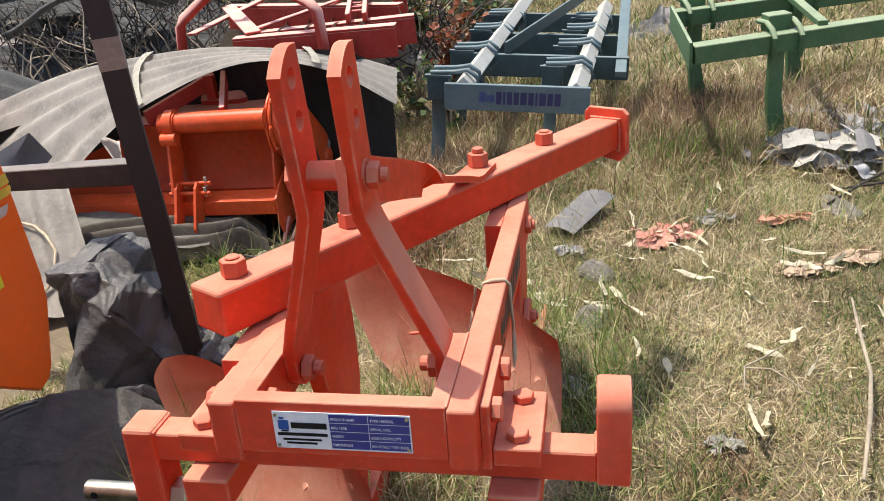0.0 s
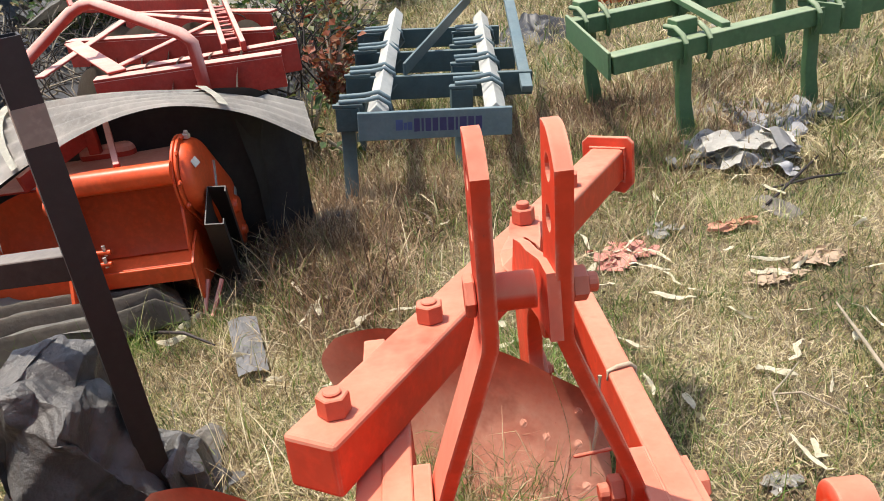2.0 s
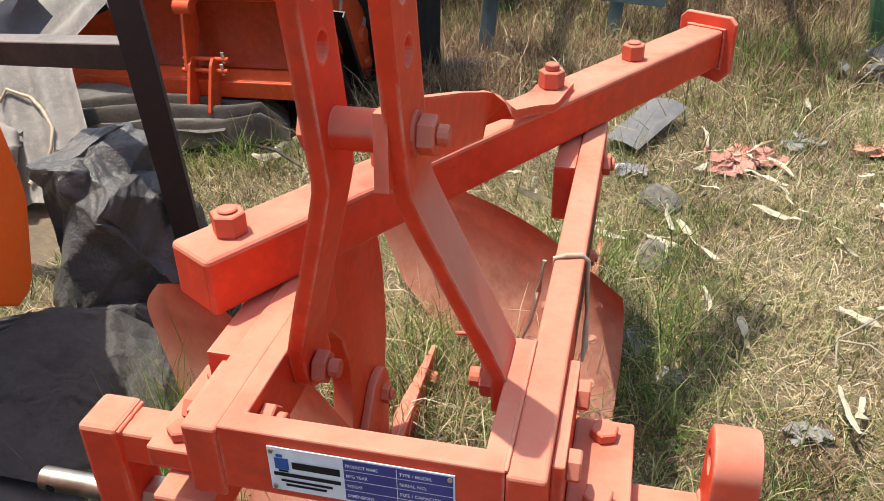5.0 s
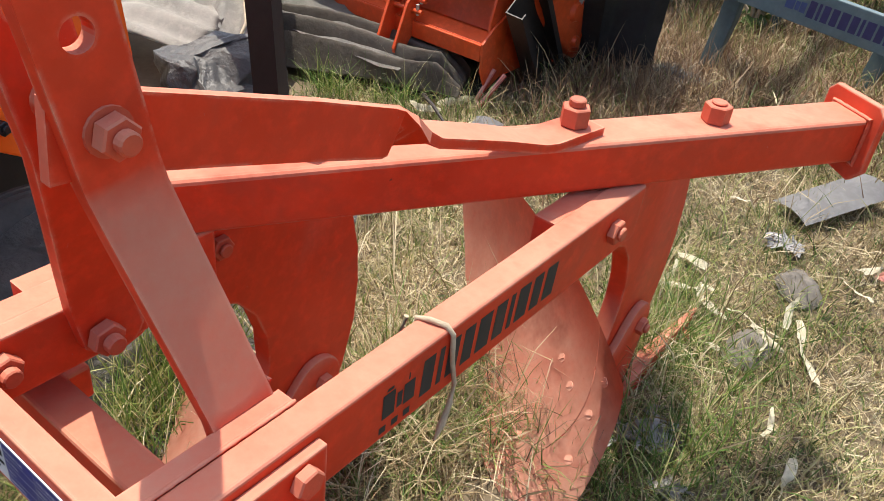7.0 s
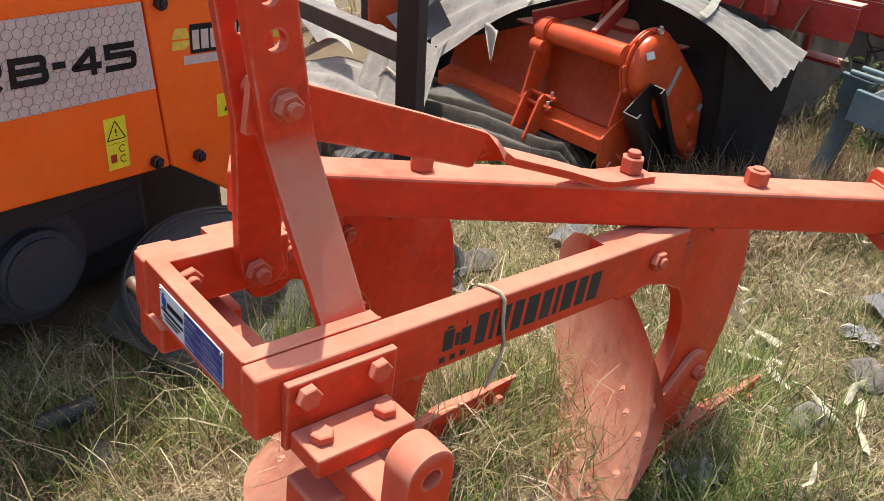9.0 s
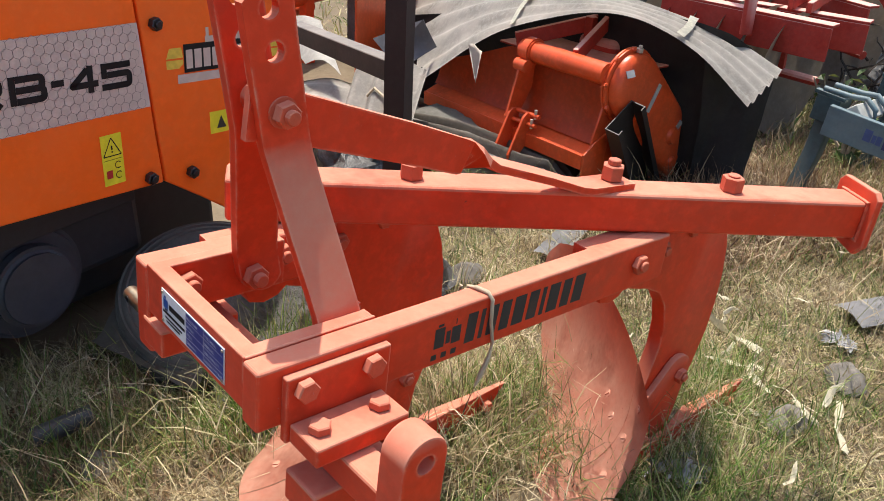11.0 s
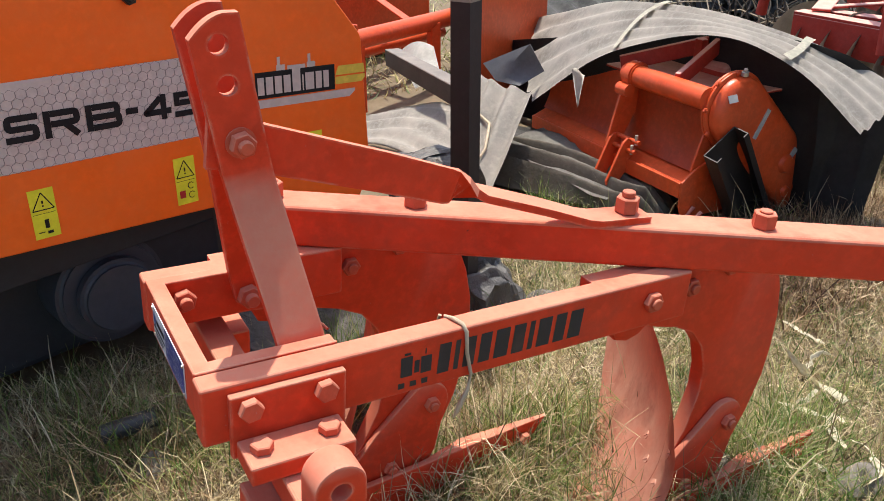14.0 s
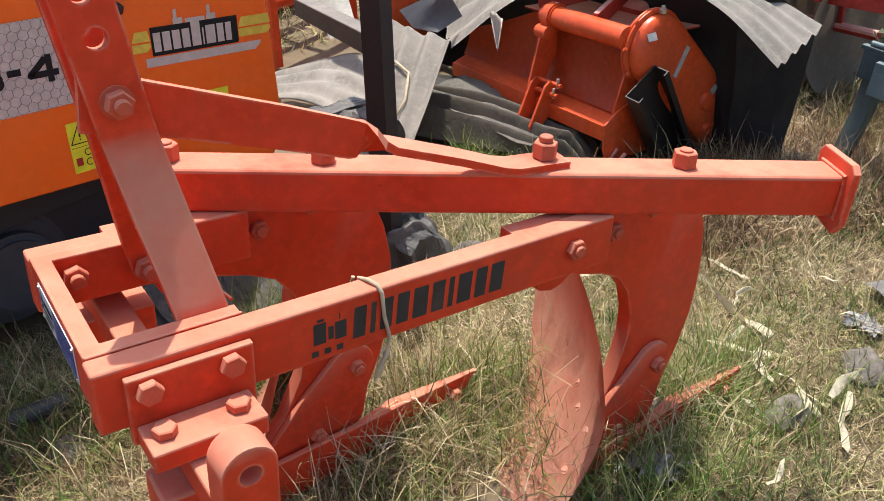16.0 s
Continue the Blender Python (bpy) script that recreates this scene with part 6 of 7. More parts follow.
for c, sx, sy, h, lab in (((0.213, 1.571), 0.075, 0.045, 0.03, "flat grey stone in the grass"), ((0.205, 1.309), 0.075, 0.045, 0.025, "flat grey stone in the grass"), ((-0.77, 1.201), 0.065, 0.05, 0.035, "pale rounded stone in the grass"), ((1.0, 1.98), 0.10, 0.05, 0.02, "flat pale stone in the grass"),
                          ((0.02, 1.10), 0.05, 0.04, 0.03, "grey stone beside the plough"), ((-0.10, 0.95), 0.05, 0.05, 0.03, "grey stone beside the plough"), ((-0.62, 0.05), 0.05, 0.04, 0.03, "grey stone in the grass")):
    seed = c[0] * 7 + c[1] * 3
    ob = part("stone", heap((0, 0, -0.01), sx, sy, h, seed * 50, 0.12 * sx, seed, 30, 14, 2.2), STONE, smooth=50, m=lie(*c, 0.012))
    tagged(ob, lab, "stone")
# white board scraps on the crumpled sheet
rb = random.Random(2)
for k in range(13):
    x, y = 1.02 + rb.uniform(-0.14, 0.16), 2.36 + rb.uniform(-0.11, 0.12)
    w, l = rb.uniform(0.06, 0.13), rb.uniform(0.06, 0.13)
    bm = sheet(B(), lambda u, v: Vector((w * (u - 0.5) * (1 + 0.4 * v), l * (v - 0.5), 0.02 * u * v + 0.012 * math.sin(4 * v + k))), 5, 5, 0.003)
    ob = part("board_scrap", bm, WHITE if k % 3 else SCRAP, smooth=30, m=pose(x, y, 0.055 + 0.005 * k, rb.uniform(-8, 8), rb.uniform(-8, 8), rb.uniform(0, 360)))
    tagged(ob, "torn white board scrap beside the cultivator" if k % 3 else "torn grey sheet scrap beside the cultivator", "scrap", "white board scraps")
# sticks, wire, pipe
for pts, r, nm, lab in (([(0.62, 0.55, 0.02), (0.70, 0.75, 0.03), (0.76, 0.92, 0.025), (0.80, 1.13, 0.03), (0.84, 1.30, 0.02)], [0.004, 0.006, 0.005, 0.005, 0.003], "stick", "long dry stick lying in the grass"),
                        ([(0.46, 0.88, 0.02), (0.475, 0.95, 0.04), (0.53, 1.00, 0.03), (0.60, 1.06, 0.03)], [0.002, 0.0028, 0.0025, 0.0015], "twig", "pale dry twig in the grass"),
                        ([(0.48, 0.95, 0.035), (0.53, 0.92, 0.05), (0.60, 0.84, 0.03)], [0.0028, 0.0024, 0.0015], "twig", "pale dry twig in the grass"),
                        ([(0.98, 1.98, 0.02), (1.15, 2.10, 0.05), (1.35, 2.30, 0.03)], [0.005, 0.006, 0.004], "twig", "dark bare twig in the grass"),
                        ([(1.02, 2.08, 0.03), (1.2, 2.07, 0.05), (1.36, 2.12, 0.02)], [0.004, 0.005, 0.004], "twig", "dark bare twig in the grass"),
                        ([(-1.12, 1.83, 0.03), (-1.02, 1.74, 0.06), (-0.93, 1.70, 0.02)], [0.006, 0.006, 0.003], "twig", "dark bare twig beside the tiller")):
    ob = part(nm, tube(B(), pts, r, 7), STICKM if "dark" not in lab else POST, smooth=60, m=YARD)
    tagged(ob, lab, "stick")
ob = part("pipe", cyl(B(), (-0.745, -0.035, 0.040), (-0.735, 0.085, 0.05), 0.022, 20), PIPE, smooth=40)
tagged(ob, "short black plastic pipe on the grass", "pipe")


# ---------------------------------------------------------------- grass
def leaf_mat(name, stops, trans=0.3, patch=None):
    """Blades: one colour a blade out of a ramp, shifted by broad patches, a little light passing through."""
    m = bpy.data.materials.new(name)
    m.use_nodes = True
    nt = m.node_tree
    n, l = nt.nodes, nt.links
    bsdf, out = n["Principled BSDF"], n["Material Output"]
    geo, tc = n.new("ShaderNodeNewGeometry"), n.new("ShaderNodeTexCoord")
    nz = n.new("ShaderNodeTexNoise")
    nz.inputs["Scale"].default_value, nz.inputs["Detail"].default_value = 2.2, 3.0
    l.new(tc.outputs["Object"], nz.inputs["Vector"])
    ma = n.new("ShaderNodeMath")
    ma.operation = "MULTIPLY_ADD"
    l.new(nz.outputs[0], ma.inputs[0])
    ma.inputs[1].default_value = 1.5
    ma.inputs[2].default_value = -0.75
    add = n.new("ShaderNodeMath")
    add.operation, add.use_clamp = "ADD", True
    l.new(geo.outputs["Random Per Island"], add.inputs[0])
    l.new(ma.outputs[0], add.inputs[1])
    rp = n.new("ShaderNodeValToRGB")
    els = rp.color_ramp.elements
    els[0].position, els[0].color = stops[0][0], (*stops[0][1], 1)
    els[1].position, els[1].color = stops[-1][0], (*stops[-1][1], 1)
    for p, c in stops[1:-1]:
        e = els.new(p)
        e.color = (*c, 1)
    l.new(add.outputs[0], rp.inputs[0])
    l.new(rp.outputs[0], bsdf.inputs["Base Color"])
    bsdf.inputs["Roughness"].default_value = 0.55
    tr = n.new("ShaderNodeBsdfTranslucent")
    l.new(rp.outputs[0], tr.inputs["Color"])
    mx = n.new("ShaderNodeMixShader")
    mx.inputs[0].default_value = trans
    l.new(bsdf.outputs[0], mx.inputs[1])
    l.new(tr.outputs[0], mx.inputs[2])
    l.new(mx.outputs[0], out.inputs["Surface"])
    return m


GRASS = leaf_mat("grass_blades", [(0.0, (0.05, 0.10, 0.018)), (0.25, (0.11, 0.17, 0.035)), (0.42, (0.23, 0.24, 0.07)), (0.6, (0.42, 0.36, 0.16)), (1.0, (0.66, 0.57, 0.35))])
STRAW = leaf_mat("dead_grass", [(0.0, (0.09, 0.06, 0.03)), (0.35, (0.26, 0.185, 0.09)), (0.7, (0.47, 0.37, 0.20)), (1.0, (0.70, 0.60, 0.40))], 0.2)
TUFT = leaf_mat("green_tufts", [(0.0, (0.06, 0.12, 0.018)), (0.45, (0.15, 0.25, 0.045)), (0.7, (0.32, 0.36, 0.10)), (1.0, (0.56, 0.50, 0.27))])


def ground_z_np(x, y):
    return np.array([ground_z(float(a), float(b)) for a, b in zip(x, y)])


def blades(name, x, y, length, width, lean, curl, material, label, category, z=None, swirl=0.0):
    """Many grass blades as one mesh: each a tapering strip of three pieces, leaning, curling over and winding sideways."""
    n = len(x)
    for cx, cy in ((0.13, 0.60), (-0.17, 0.11)):   # trodden short beside the plough's bodies
        length = length * (1 - 0.62 * np.exp(-((x - cx) / 0.13) ** 2 - ((y - cy) / 0.13) ** 2))
    rng = np.random.default_rng(len(name) * 131 + n)
    az = rng.uniform(0, 2 * np.pi, n)
    face = az + rng.normal(0, 0.9, n) + np.pi / 2
    z0 = ground_z_np(x, y) - 0.008 if z is None else z
    wind = rng.normal(0, 1, n) * swirl
    s = np.stack([np.cos(face), np.sin(face), rng.normal(0, 0.25, n)], 1)
    pts = np.stack([x, y, z0], 1)
    a = lean.copy()
    verts = np.empty((n, 7, 3))
    for k in range(4):
        w = width * (1.0, 0.9, 0.6, 0.0)[k] / 2
        if k < 3:
            verts[:, 2 * k] = pts - s * w[:, None]
            verts[:, 2 * k + 1] = pts + s * w[:, None]
        else:
            verts[:, 6] = pts
        step = length / 3
        d = np.stack([np.cos(az + wind * k), np.sin(az + wind * k)], 1)
        pts = pts + np.stack([d[:, 0] * np.sin(a) * step, d[:, 1] * np.sin(a) * step, np.cos(a) * step], 1)
        a = a + curl
    low = z0[:, None] + 0.003
    verts[:, 2:, 2] = np.maximum(verts[:, 2:, 2], low)
    verts *= U
    me = bpy.data.meshes.new(name)
    me.vertices.add(n * 7)
    me.vertices.foreach_set("co", verts.reshape(-1))
    base = (np.arange(n) * 7)[:, None]
    loops = (base + np.array([0, 1, 3, 2, 2, 3, 5, 4, 4, 5, 6])).reshape(-1)
    me.loops.add(len(loops))
    me.loops.foreach_set("vertex_index", loops.astype(np.int32))
    me.polygons.add(n * 3)
    starts = ((np.arange(n) * 11)[:, None] + np.array([0, 4, 8])).reshape(-1)
    me.polygons.foreach_set("loop_start", starts.astype(np.int32))
    me.update(calc_edges=True)
    me.validate()
    me.materials.append(material)
    return tagged(new(name, me), label, category, kind="stuff")


rng = np.random.default_rng(12)


def scatter(n, x0, x1, y0, y1, clump=0.0, clear=True):
    """Points on the lawn, thinner with distance from the plough, none where sheets and machines cover the ground."""
    x, y = rng.uniform(x0, x1, n), rng.uniform(y0, y1, n)
    if clump:
        cx, cy = rng.uniform(x0, x1, max(1, n // 60)), rng.uniform(y0, y1, max(1, n // 60))
        k = rng.integers(0, len(cx), n)
        part_ = rng.random(n) < clump
        x = np.where(part_, cx[k] + rng.normal(0, 0.022, n), x)
        y = np.where(part_, cy[k] + rng.normal(0, 0.022, n), y)
    keep = np.ones(n, bool)
    if clear:
        def ell(cx, cy, rx, ry):
            return ((x - cx) / rx) ** 2 + ((y - cy) / ry) ** 2 < 1
        for e in ((-0.97, 0.58, 0.28, 0.20), (-0.95, 0.86, 0.18, 0.14), (-1.75, 2.12, 0.75, 0.28), (-1.35, 1.9, 0.36, 0.14), (-1.65, 1.65, 0.2, 0.2), (-0.52, 2.52, 0.22, 0.18), (1.0, 2.55, 0.16, 0.12), (0.06, 0.66, 0.09, 0.06), (-0.235, 0.16, 0.09, 0.06)):
            keep &= ~ell(*e)
        keep &= ~((x < -0.72) & (y > 1.93) & (y < 2.55))
        keep &= ~((x < -1.12) & (y > -0.8) & (y < 0.8))
        keep &= ~((x < -1.55) & (y > 1.2) & (y < 2.6))
    return x[keep], y[keep]


def N(mean, dev, n, lo, hi):
    return np.clip(rng.normal(mean, dev, n), lo, hi)


def patch(x, y, scale, seed):
    """Slow random values over the ground, about -1 to 1."""
    v = np.zeros_like(x)
    rg = np.random.default_rng(seed)
    for k in range(9):
        a, f, ph = rg.uniform(0, 6.28), rg.uniform(0.6, 1.8) * 6.28 / scale, rg.uniform(0, 6.28)
        v += np.sin(f * (np.cos(a) * x + np.sin(a) * y) + ph + 1.5 * np.sin(f * 0.6 * (np.sin(a) * x - np.cos(a) * y)))
    return v / 3.2


def thinned(x, y, keep):
    k = rng.random(len(x)) < keep
    return x[k], y[k]


# short tangled lawn, near and far: green where it grows, flattened brown stems between
x, y = scatter(172000, -1.35, 1.35, -0.45, 2.4, 0.45)
g = patch(x, y, 0.45, 4) + 0.6 * patch(x, y, 0.12, 5)
x, y = thinned(x, y, np.clip(0.58 + 0.42 * g, 0.16, 1))
n = len(x)
tall = 1 + 0.25 * patch(x, y, 0.3, 6)
blades("grass", x, y, N(0.040, 0.016, n, 0.012, 0.10) * tall, N(0.0023, 0.0007, n, 0.0010, 0.0042), N(0.85, 0.40, n, 0.0, 1.5), N(0.26, 0.30, n, -0.4, 0.9), GRASS, "short tangled half-dry grass", "grass", swirl=0.45)
x, y = scatter(152000, -1.25, 1.35, -0.45, 2.4, 0.35)
g = patch(x, y, 0.45, 4) + 0.6 * patch(x, y, 0.12, 5)
x, y = thinned(x, y, np.clip(0.72 - 0.32 * g, 0.22, 1))
n = len(x)
blades("dry_grass", x, y, N(0.050, 0.022, n, 0.015, 0.12), N(0.0020, 0.0007, n, 0.0009, 0.0042), N(1.15, 0.32, n, 0.2, 1.6), N(0.10, 0.35, n, -0.6, 0.7), STRAW, "dead straw lying in the grass", "grass", swirl=0.75)
for nm, mt, k, lean_ in (("grass", GRASS, 22000, 0.85), ("dry_grass", STRAW, 17000, 1.15)):   # the same lawn goes on beyond the plough's side
    x, y = scatter(k, 1.32, 2.3, -0.2, 3.0, 0.4)
    n = len(x)
    blades(nm, x, y, N(0.050, 0.018, n, 0.015, 0.11), N(0.0026, 0.0008, n, 0.001, 0.005), N(lean_, 0.4, n, 0.0, 1.5), N(0.2, 0.3, n, -0.4, 0.9), mt, "tangled half-dry grass beyond the plough", "grass", swirl=0.5)
x, y = scatter(26000, -1.25, 1.35, -0.45, 2.4, 0.3)
n = len(x)
blades("leaf_litter", x, y, N(0.022, 0.010, n, 0.008, 0.05), N(0.0050, 0.0016, n, 0.002, 0.010), N(1.25, 0.35, n, 0.3, 1.6), N(0.05, 0.45, n, -0.7, 0.7), STRAW, "small flakes of dead leaf among the stems", "leaf litter", swirl=0.5)
x, y = scatter(36000, -2.2, 3.2, 2.2, 6.2, 0.4)
n = len(x)
blades("far_grass", x, y, N(0.085, 0.04, n, 0.025, 0.22), N(0.0046, 0.0014, n, 0.002, 0.009), N(0.6, 0.35, n, 0.0, 1.4), N(0.3, 0.25, n, -0.3, 0.8), GRASS, "half-dry grass round the implements", "grass")
x, y = scatter(34000, -0.7, 3.2, 2.15, 6.2, 0.55)
n = len(x)
blades("far_dead_grass", x, y, N(0.11, 0.045, n, 0.03, 0.25), N(0.0042, 0.0012, n, 0.002, 0.008), N(0.95, 0.35, n, 0.0, 1.5), N(0.3, 0.35, n, -0.4, 0.9), STRAW, "dead brown grass thatch round the implements", "grass", swirl=0.6)
x, y = scatter(9000, -9, 12, 6.0, 18, 0.5, False)
n = len(x)
blades("distant_grass", x, y, N(0.25, 0.1, n, 0.08, 0.5), N(0.018, 0.005, n, 0.008, 0.03), N(0.5, 0.3, n, 0.0, 1.4), N(0.3, 0.25, n, -0.3, 0.8), GRASS, "rough grass in the distance", "grass")
THATCH = leaf_mat("brown_thatch", [(0.0, (0.075, 0.042, 0.023)), (0.4, (0.20, 0.115, 0.06)), (0.75, (0.37, 0.24, 0.13)), (1.0, (0.52, 0.41, 0.25))], 0.15)
x = np.concatenate([rng.normal(-0.45, 0.14, 12000), rng.normal(0.0, 0.35, 10000), rng.normal(0.50, 0.22, 15000), rng.normal(0.9, 0.3, 11000), rng.normal(-0.4, 0.2, 7000)])
y = np.concatenate([rng.normal(2.35, 0.24, 12000), rng.normal(2.65, 0.20, 10000), rng.normal(2.85, 0.28, 15000), rng.normal(3.0, 0.25, 11000), rng.normal(3.1, 0.35, 7000)])
n = len(x)
blades("thatch", x, y, N(0.11, 0.04, n, 0.03, 0.24), N(0.0030, 0.001, n, 0.0013, 0.006), N(0.85, 0.4, n, 0.0, 1.5), N(0.35, 0.35, n, -0.4, 0.8), THATCH, "dead brown thatch round the cultivators", "grass", swirl=0.7)
x, y = scatter(42000, -1.0, 0.55, -0.45, 0.75, 0.3)
x, y = thinned(x, y, np.clip(0.45 + 0.6 * patch(x, y, 0.35, 9), 0.1, 1))
n = len(x)
blades("thatch", x, y, N(0.055, 0.022, n, 0.02, 0.13), N(0.0021, 0.0007, n, 0.001, 0.004), N(1.0, 0.35, n, 0.0, 1.5), N(0.2, 0.4, n, -0.5, 0.8), THATCH, "dead brown thatch in the lawn before the plough", "grass", swirl=0.7)
# thin rough grass on the rest of the yard
n = 60000
r_, a_ = 2.0 + 9.0 * rng.random(n) ** 1.4, rng.uniform(0, 2 * np.pi, n)
x, y = r_ * np.cos(a_), 1.2 + r_ * np.sin(a_)
keep = ~((x > -1.3) & (x < 1.2) & (y > -0.4) & (y < 2.2)) & ~((x < -1.0) & (x > -2.6) & (y > -2.0) & (y < 1.0)) & ~((x < -0.6) & (y > 1.1) & (y < 2.7) & (x > -3.0))
x, y = x[keep], y[keep]
n = len(x)
blades("yard_grass", x, y, N(0.11, 0.04, n, 0.03, 0.22), N(0.008, 0.002, n, 0.003, 0.014), N(0.8, 0.35, n, 0.0, 1.5), N(0.25, 0.25, n, -0.3, 0.8), GRASS, "rough half-dry grass on the yard", "grass")
# taller green tufts round and through the plough
tx, ty = [], []
for cx, cy, sx, sy, k in ((0.16, 0.62, 0.05, 0.16, 500), (0.20, 0.95, 0.07, 0.16, 1300), (-0.10, 0.55, 0.12, 0.12, 900), (-0.12, 0.85, 0.16, 0.16, 1300), (-0.64, 0.50, 0.06, 0.12, 500), (-0.60, 0.36, 0.05, 0.09, 350), (-0.60, 0.22, 0.14, 0.20, 700), (-0.75, 0.0, 0.20, 0.16, 1300), (-0.82, 0.12, 0.10, 0.2, 500),
                          (0.05, 1.25, 0.16, 0.18, 900), (-0.9, 1.72, 0.22, 0.06, 700), (-0.55, 1.95, 0.16, 0.12, 700), (0.45, 2.15, 0.25, 0.10, 900), (-0.27, 0.70, 0.05, 0.10, 700), (-0.29, 0.84, 0.04, 0.06, 400), (0.03, 1.16, 0.05, 0.07, 600), (0.0, 0.78, 0.05, 0.06, 600), (0.04, 1.32, 0.05, 0.06, 350), (0.055, 1.17, 0.04, 0.05, 900), (-0.24, 0.66, 0.04, 0.06, 700), (0.35, 1.35, 0.3, 0.3, 700), (-0.05, 2.35, 0.4, 0.15, 1100), (-0.20, 0.72, 0.05, 0.07, 700), (0.55, 2.50, 0.20, 0.10, 2600), (0.30, 2.45, 0.16, 0.10, 1200), (0.80, 2.72, 0.16, 0.12, 900), (-0.10, 2.75, 0.26, 0.10, 1600), (-0.20, 3.60, 0.22, 0.25, 1500), (0.10, 3.15, 0.20, 0.15, 1300), (-0.48, 2.75, 0.10, 0.12, 700), (-1.27, 1.60, 0.07, 0.03, 500), (-1.08, 1.66, 0.05, 0.03, 250), (-0.45, 1.2, 0.2, 0.25, 700), (0.95, 1.9, 0.25, 0.08, 500), (0.3, 0.7, 0.15, 0.2, 500)):
    k = int(k * 0.6)
    tx.append(rng.normal(cx, sx, k))
    ty.append(rng.normal(cy, sy, k))
x, y = np.concatenate(tx), np.concatenate(ty)
keep = (((x + 0.33) / 0.13) ** 2 + ((y - 0.19) / 0.13) ** 2 > 1) & (((x - 0.06) / 0.11) ** 2 + ((y - 0.65) / 0.10) ** 2 > 1)
x, y = x[keep], y[keep]
n = len(x)
blades("tufts", x, y, N(0.10, 0.045, n, 0.035, 0.23), N(0.0022, 0.0007, n, 0.0012, 0.0042), N(0.45, 0.3, n, 0.0, 1.3), N(0.28, 0.2, n, -0.2, 0.7), TUFT, "taller green grass tufts round the plough", "grass")

x, y = np.concatenate([rng.normal(-0.66, 0.045, 420), rng.normal(-0.60, 0.05, 260), rng.normal(-0.52, 0.05, 200)]), np.concatenate([rng.normal(0.56, 0.06, 420), rng.normal(0.44, 0.06, 260), rng.normal(0.36, 0.05, 200)])
n = len(x)
blades("tall_grass", x, y, N(0.20, 0.06, n, 0.08, 0.34), N(0.0026, 0.0007, n, 0.0014, 0.0045), N(0.30, 0.22, n, 0.0, 0.9), N(0.22, 0.2, n, -0.1, 0.6), TUFT, "taller grass grown up before the plough's wing", "grass", swirl=0.2)

# wiry brown stalks bent over round the bodies of the plough and at the sheets
tx, ty = [], []
for cx, cy, sx, sy, k in ((-0.26, 0.72, 0.08, 0.12, 300), (0.0, 0.85, 0.08, 0.10, 260), (0.05, 1.15, 0.06, 0.1, 200), (-0.16, 0.62, 0.10, 0.12, 420), (-0.24, 0.66, 0.07, 0.10, 420), (-0.45, 0.45, 0.14, 0.16, 300), (-0.72, 0.05, 0.16, 0.16, 380), (-0.05, 1.0, 0.25, 0.2, 220), (-0.62, 1.55, 0.18, 0.18, 380), (-0.55, 2.1, 0.18, 0.22, 420), (0.3, 1.75, 0.25, 0.2, 220), (-0.7, 0.95, 0.10, 0.16, 240)):
    tx.append(rng.normal(cx, sx, k))
    ty.append(rng.normal(cy, sy, k))
x, y = np.concatenate(tx), np.concatenate(ty)
n = len(x)
blades("dry_stalks", x, y, N(0.17, 0.05, n, 0.08, 0.30), N(0.0024, 0.0006, n, 0.0014, 0.004), N(0.55, 0.35, n, 0.0, 1.3), N(0.45, 0.25, n, -0.1, 0.9), STRAW, "thin dry grass stalks bent over the lawn", "grass")
x = np.concatenate([rng.normal(-0.55, 0.14, 1500), rng.normal(-0.42, 0.10, 900), rng.normal(0.3, 0.3, 1200)])
y = np.concatenate([rng.normal(2.0, 0.2, 1500), rng.normal(1.75, 0.12, 900), rng.normal(2.35, 0.12, 1200)])
n = len(x)
blades("brown_stalks", x, y, N(0.12, 0.045, n, 0.05, 0.26), N(0.0030, 0.0008, n, 0.0014, 0.005), N(0.6, 0.4, n, 0.0, 1.4), N(0.4, 0.3, n, -0.2, 0.9), THATCH, "tangle of brown dead stalks beside the tiller", "grass")


# ---------------------------------------------------------------- shrubs behind
def shrub(c, r, h, n, seed, material, label):
    """A bushy plant: branching stems and many small folded leaves."""
    rnd = random.Random(seed)
    ob = root("shrub", on_ground(*c), label, "shrub", "shrubs behind the implements")
    bm, tips = B(), []
    for k in range(9):
        a, q = rnd.uniform(0, 6.28), rnd.uniform(0.3, 1.0)
        p = [(0, 0, -0.02), (0.3 * r * q * math.cos(a), 0.3 * r * q * math.sin(a), h * 0.4), (r * q * math.cos(a + 0.2), r * q * math.sin(a + 0.2), h * rnd.uniform(0.6, 1.0))]
        tube(bm, p, [0.012, 0.008, 0.003], 5)
        tips += p[1:]
    part("stem", bm, STICKM, ob)
    bm = B()
    for k in range(n):
        t = Vector(rnd.choice(tips)) * rnd.uniform(0.5, 1.05) + Vector((rnd.gauss(0, 0.16 * r), rnd.gauss(0, 0.16 * r), rnd.gauss(0, 0.12 * h)))
        t.z = max(0.03, t.z)
        m = Matrix.Translation(t) @ Euler((rnd.uniform(-0.9, 0.9), rnd.uniform(-0.9, 0.9), rnd.uniform(0, 6.28))).to_matrix().to_4x4()
        l, w = rnd.uniform(0.03, 0.065), rnd.uniform(0.012, 0.025)
        v = [bm.verts.new(m @ Vector(q)) for q in ((0, 0, 0), (l * 0.5, w, 0.006), (l, 0, -0.004), (l * 0.5, -w, 0.006))]
        bm.faces.new((v[0], v[1], v[2]))
        bm.faces.new((v[0], v[2], v[3]))
    part("crown", bm, material, ob)


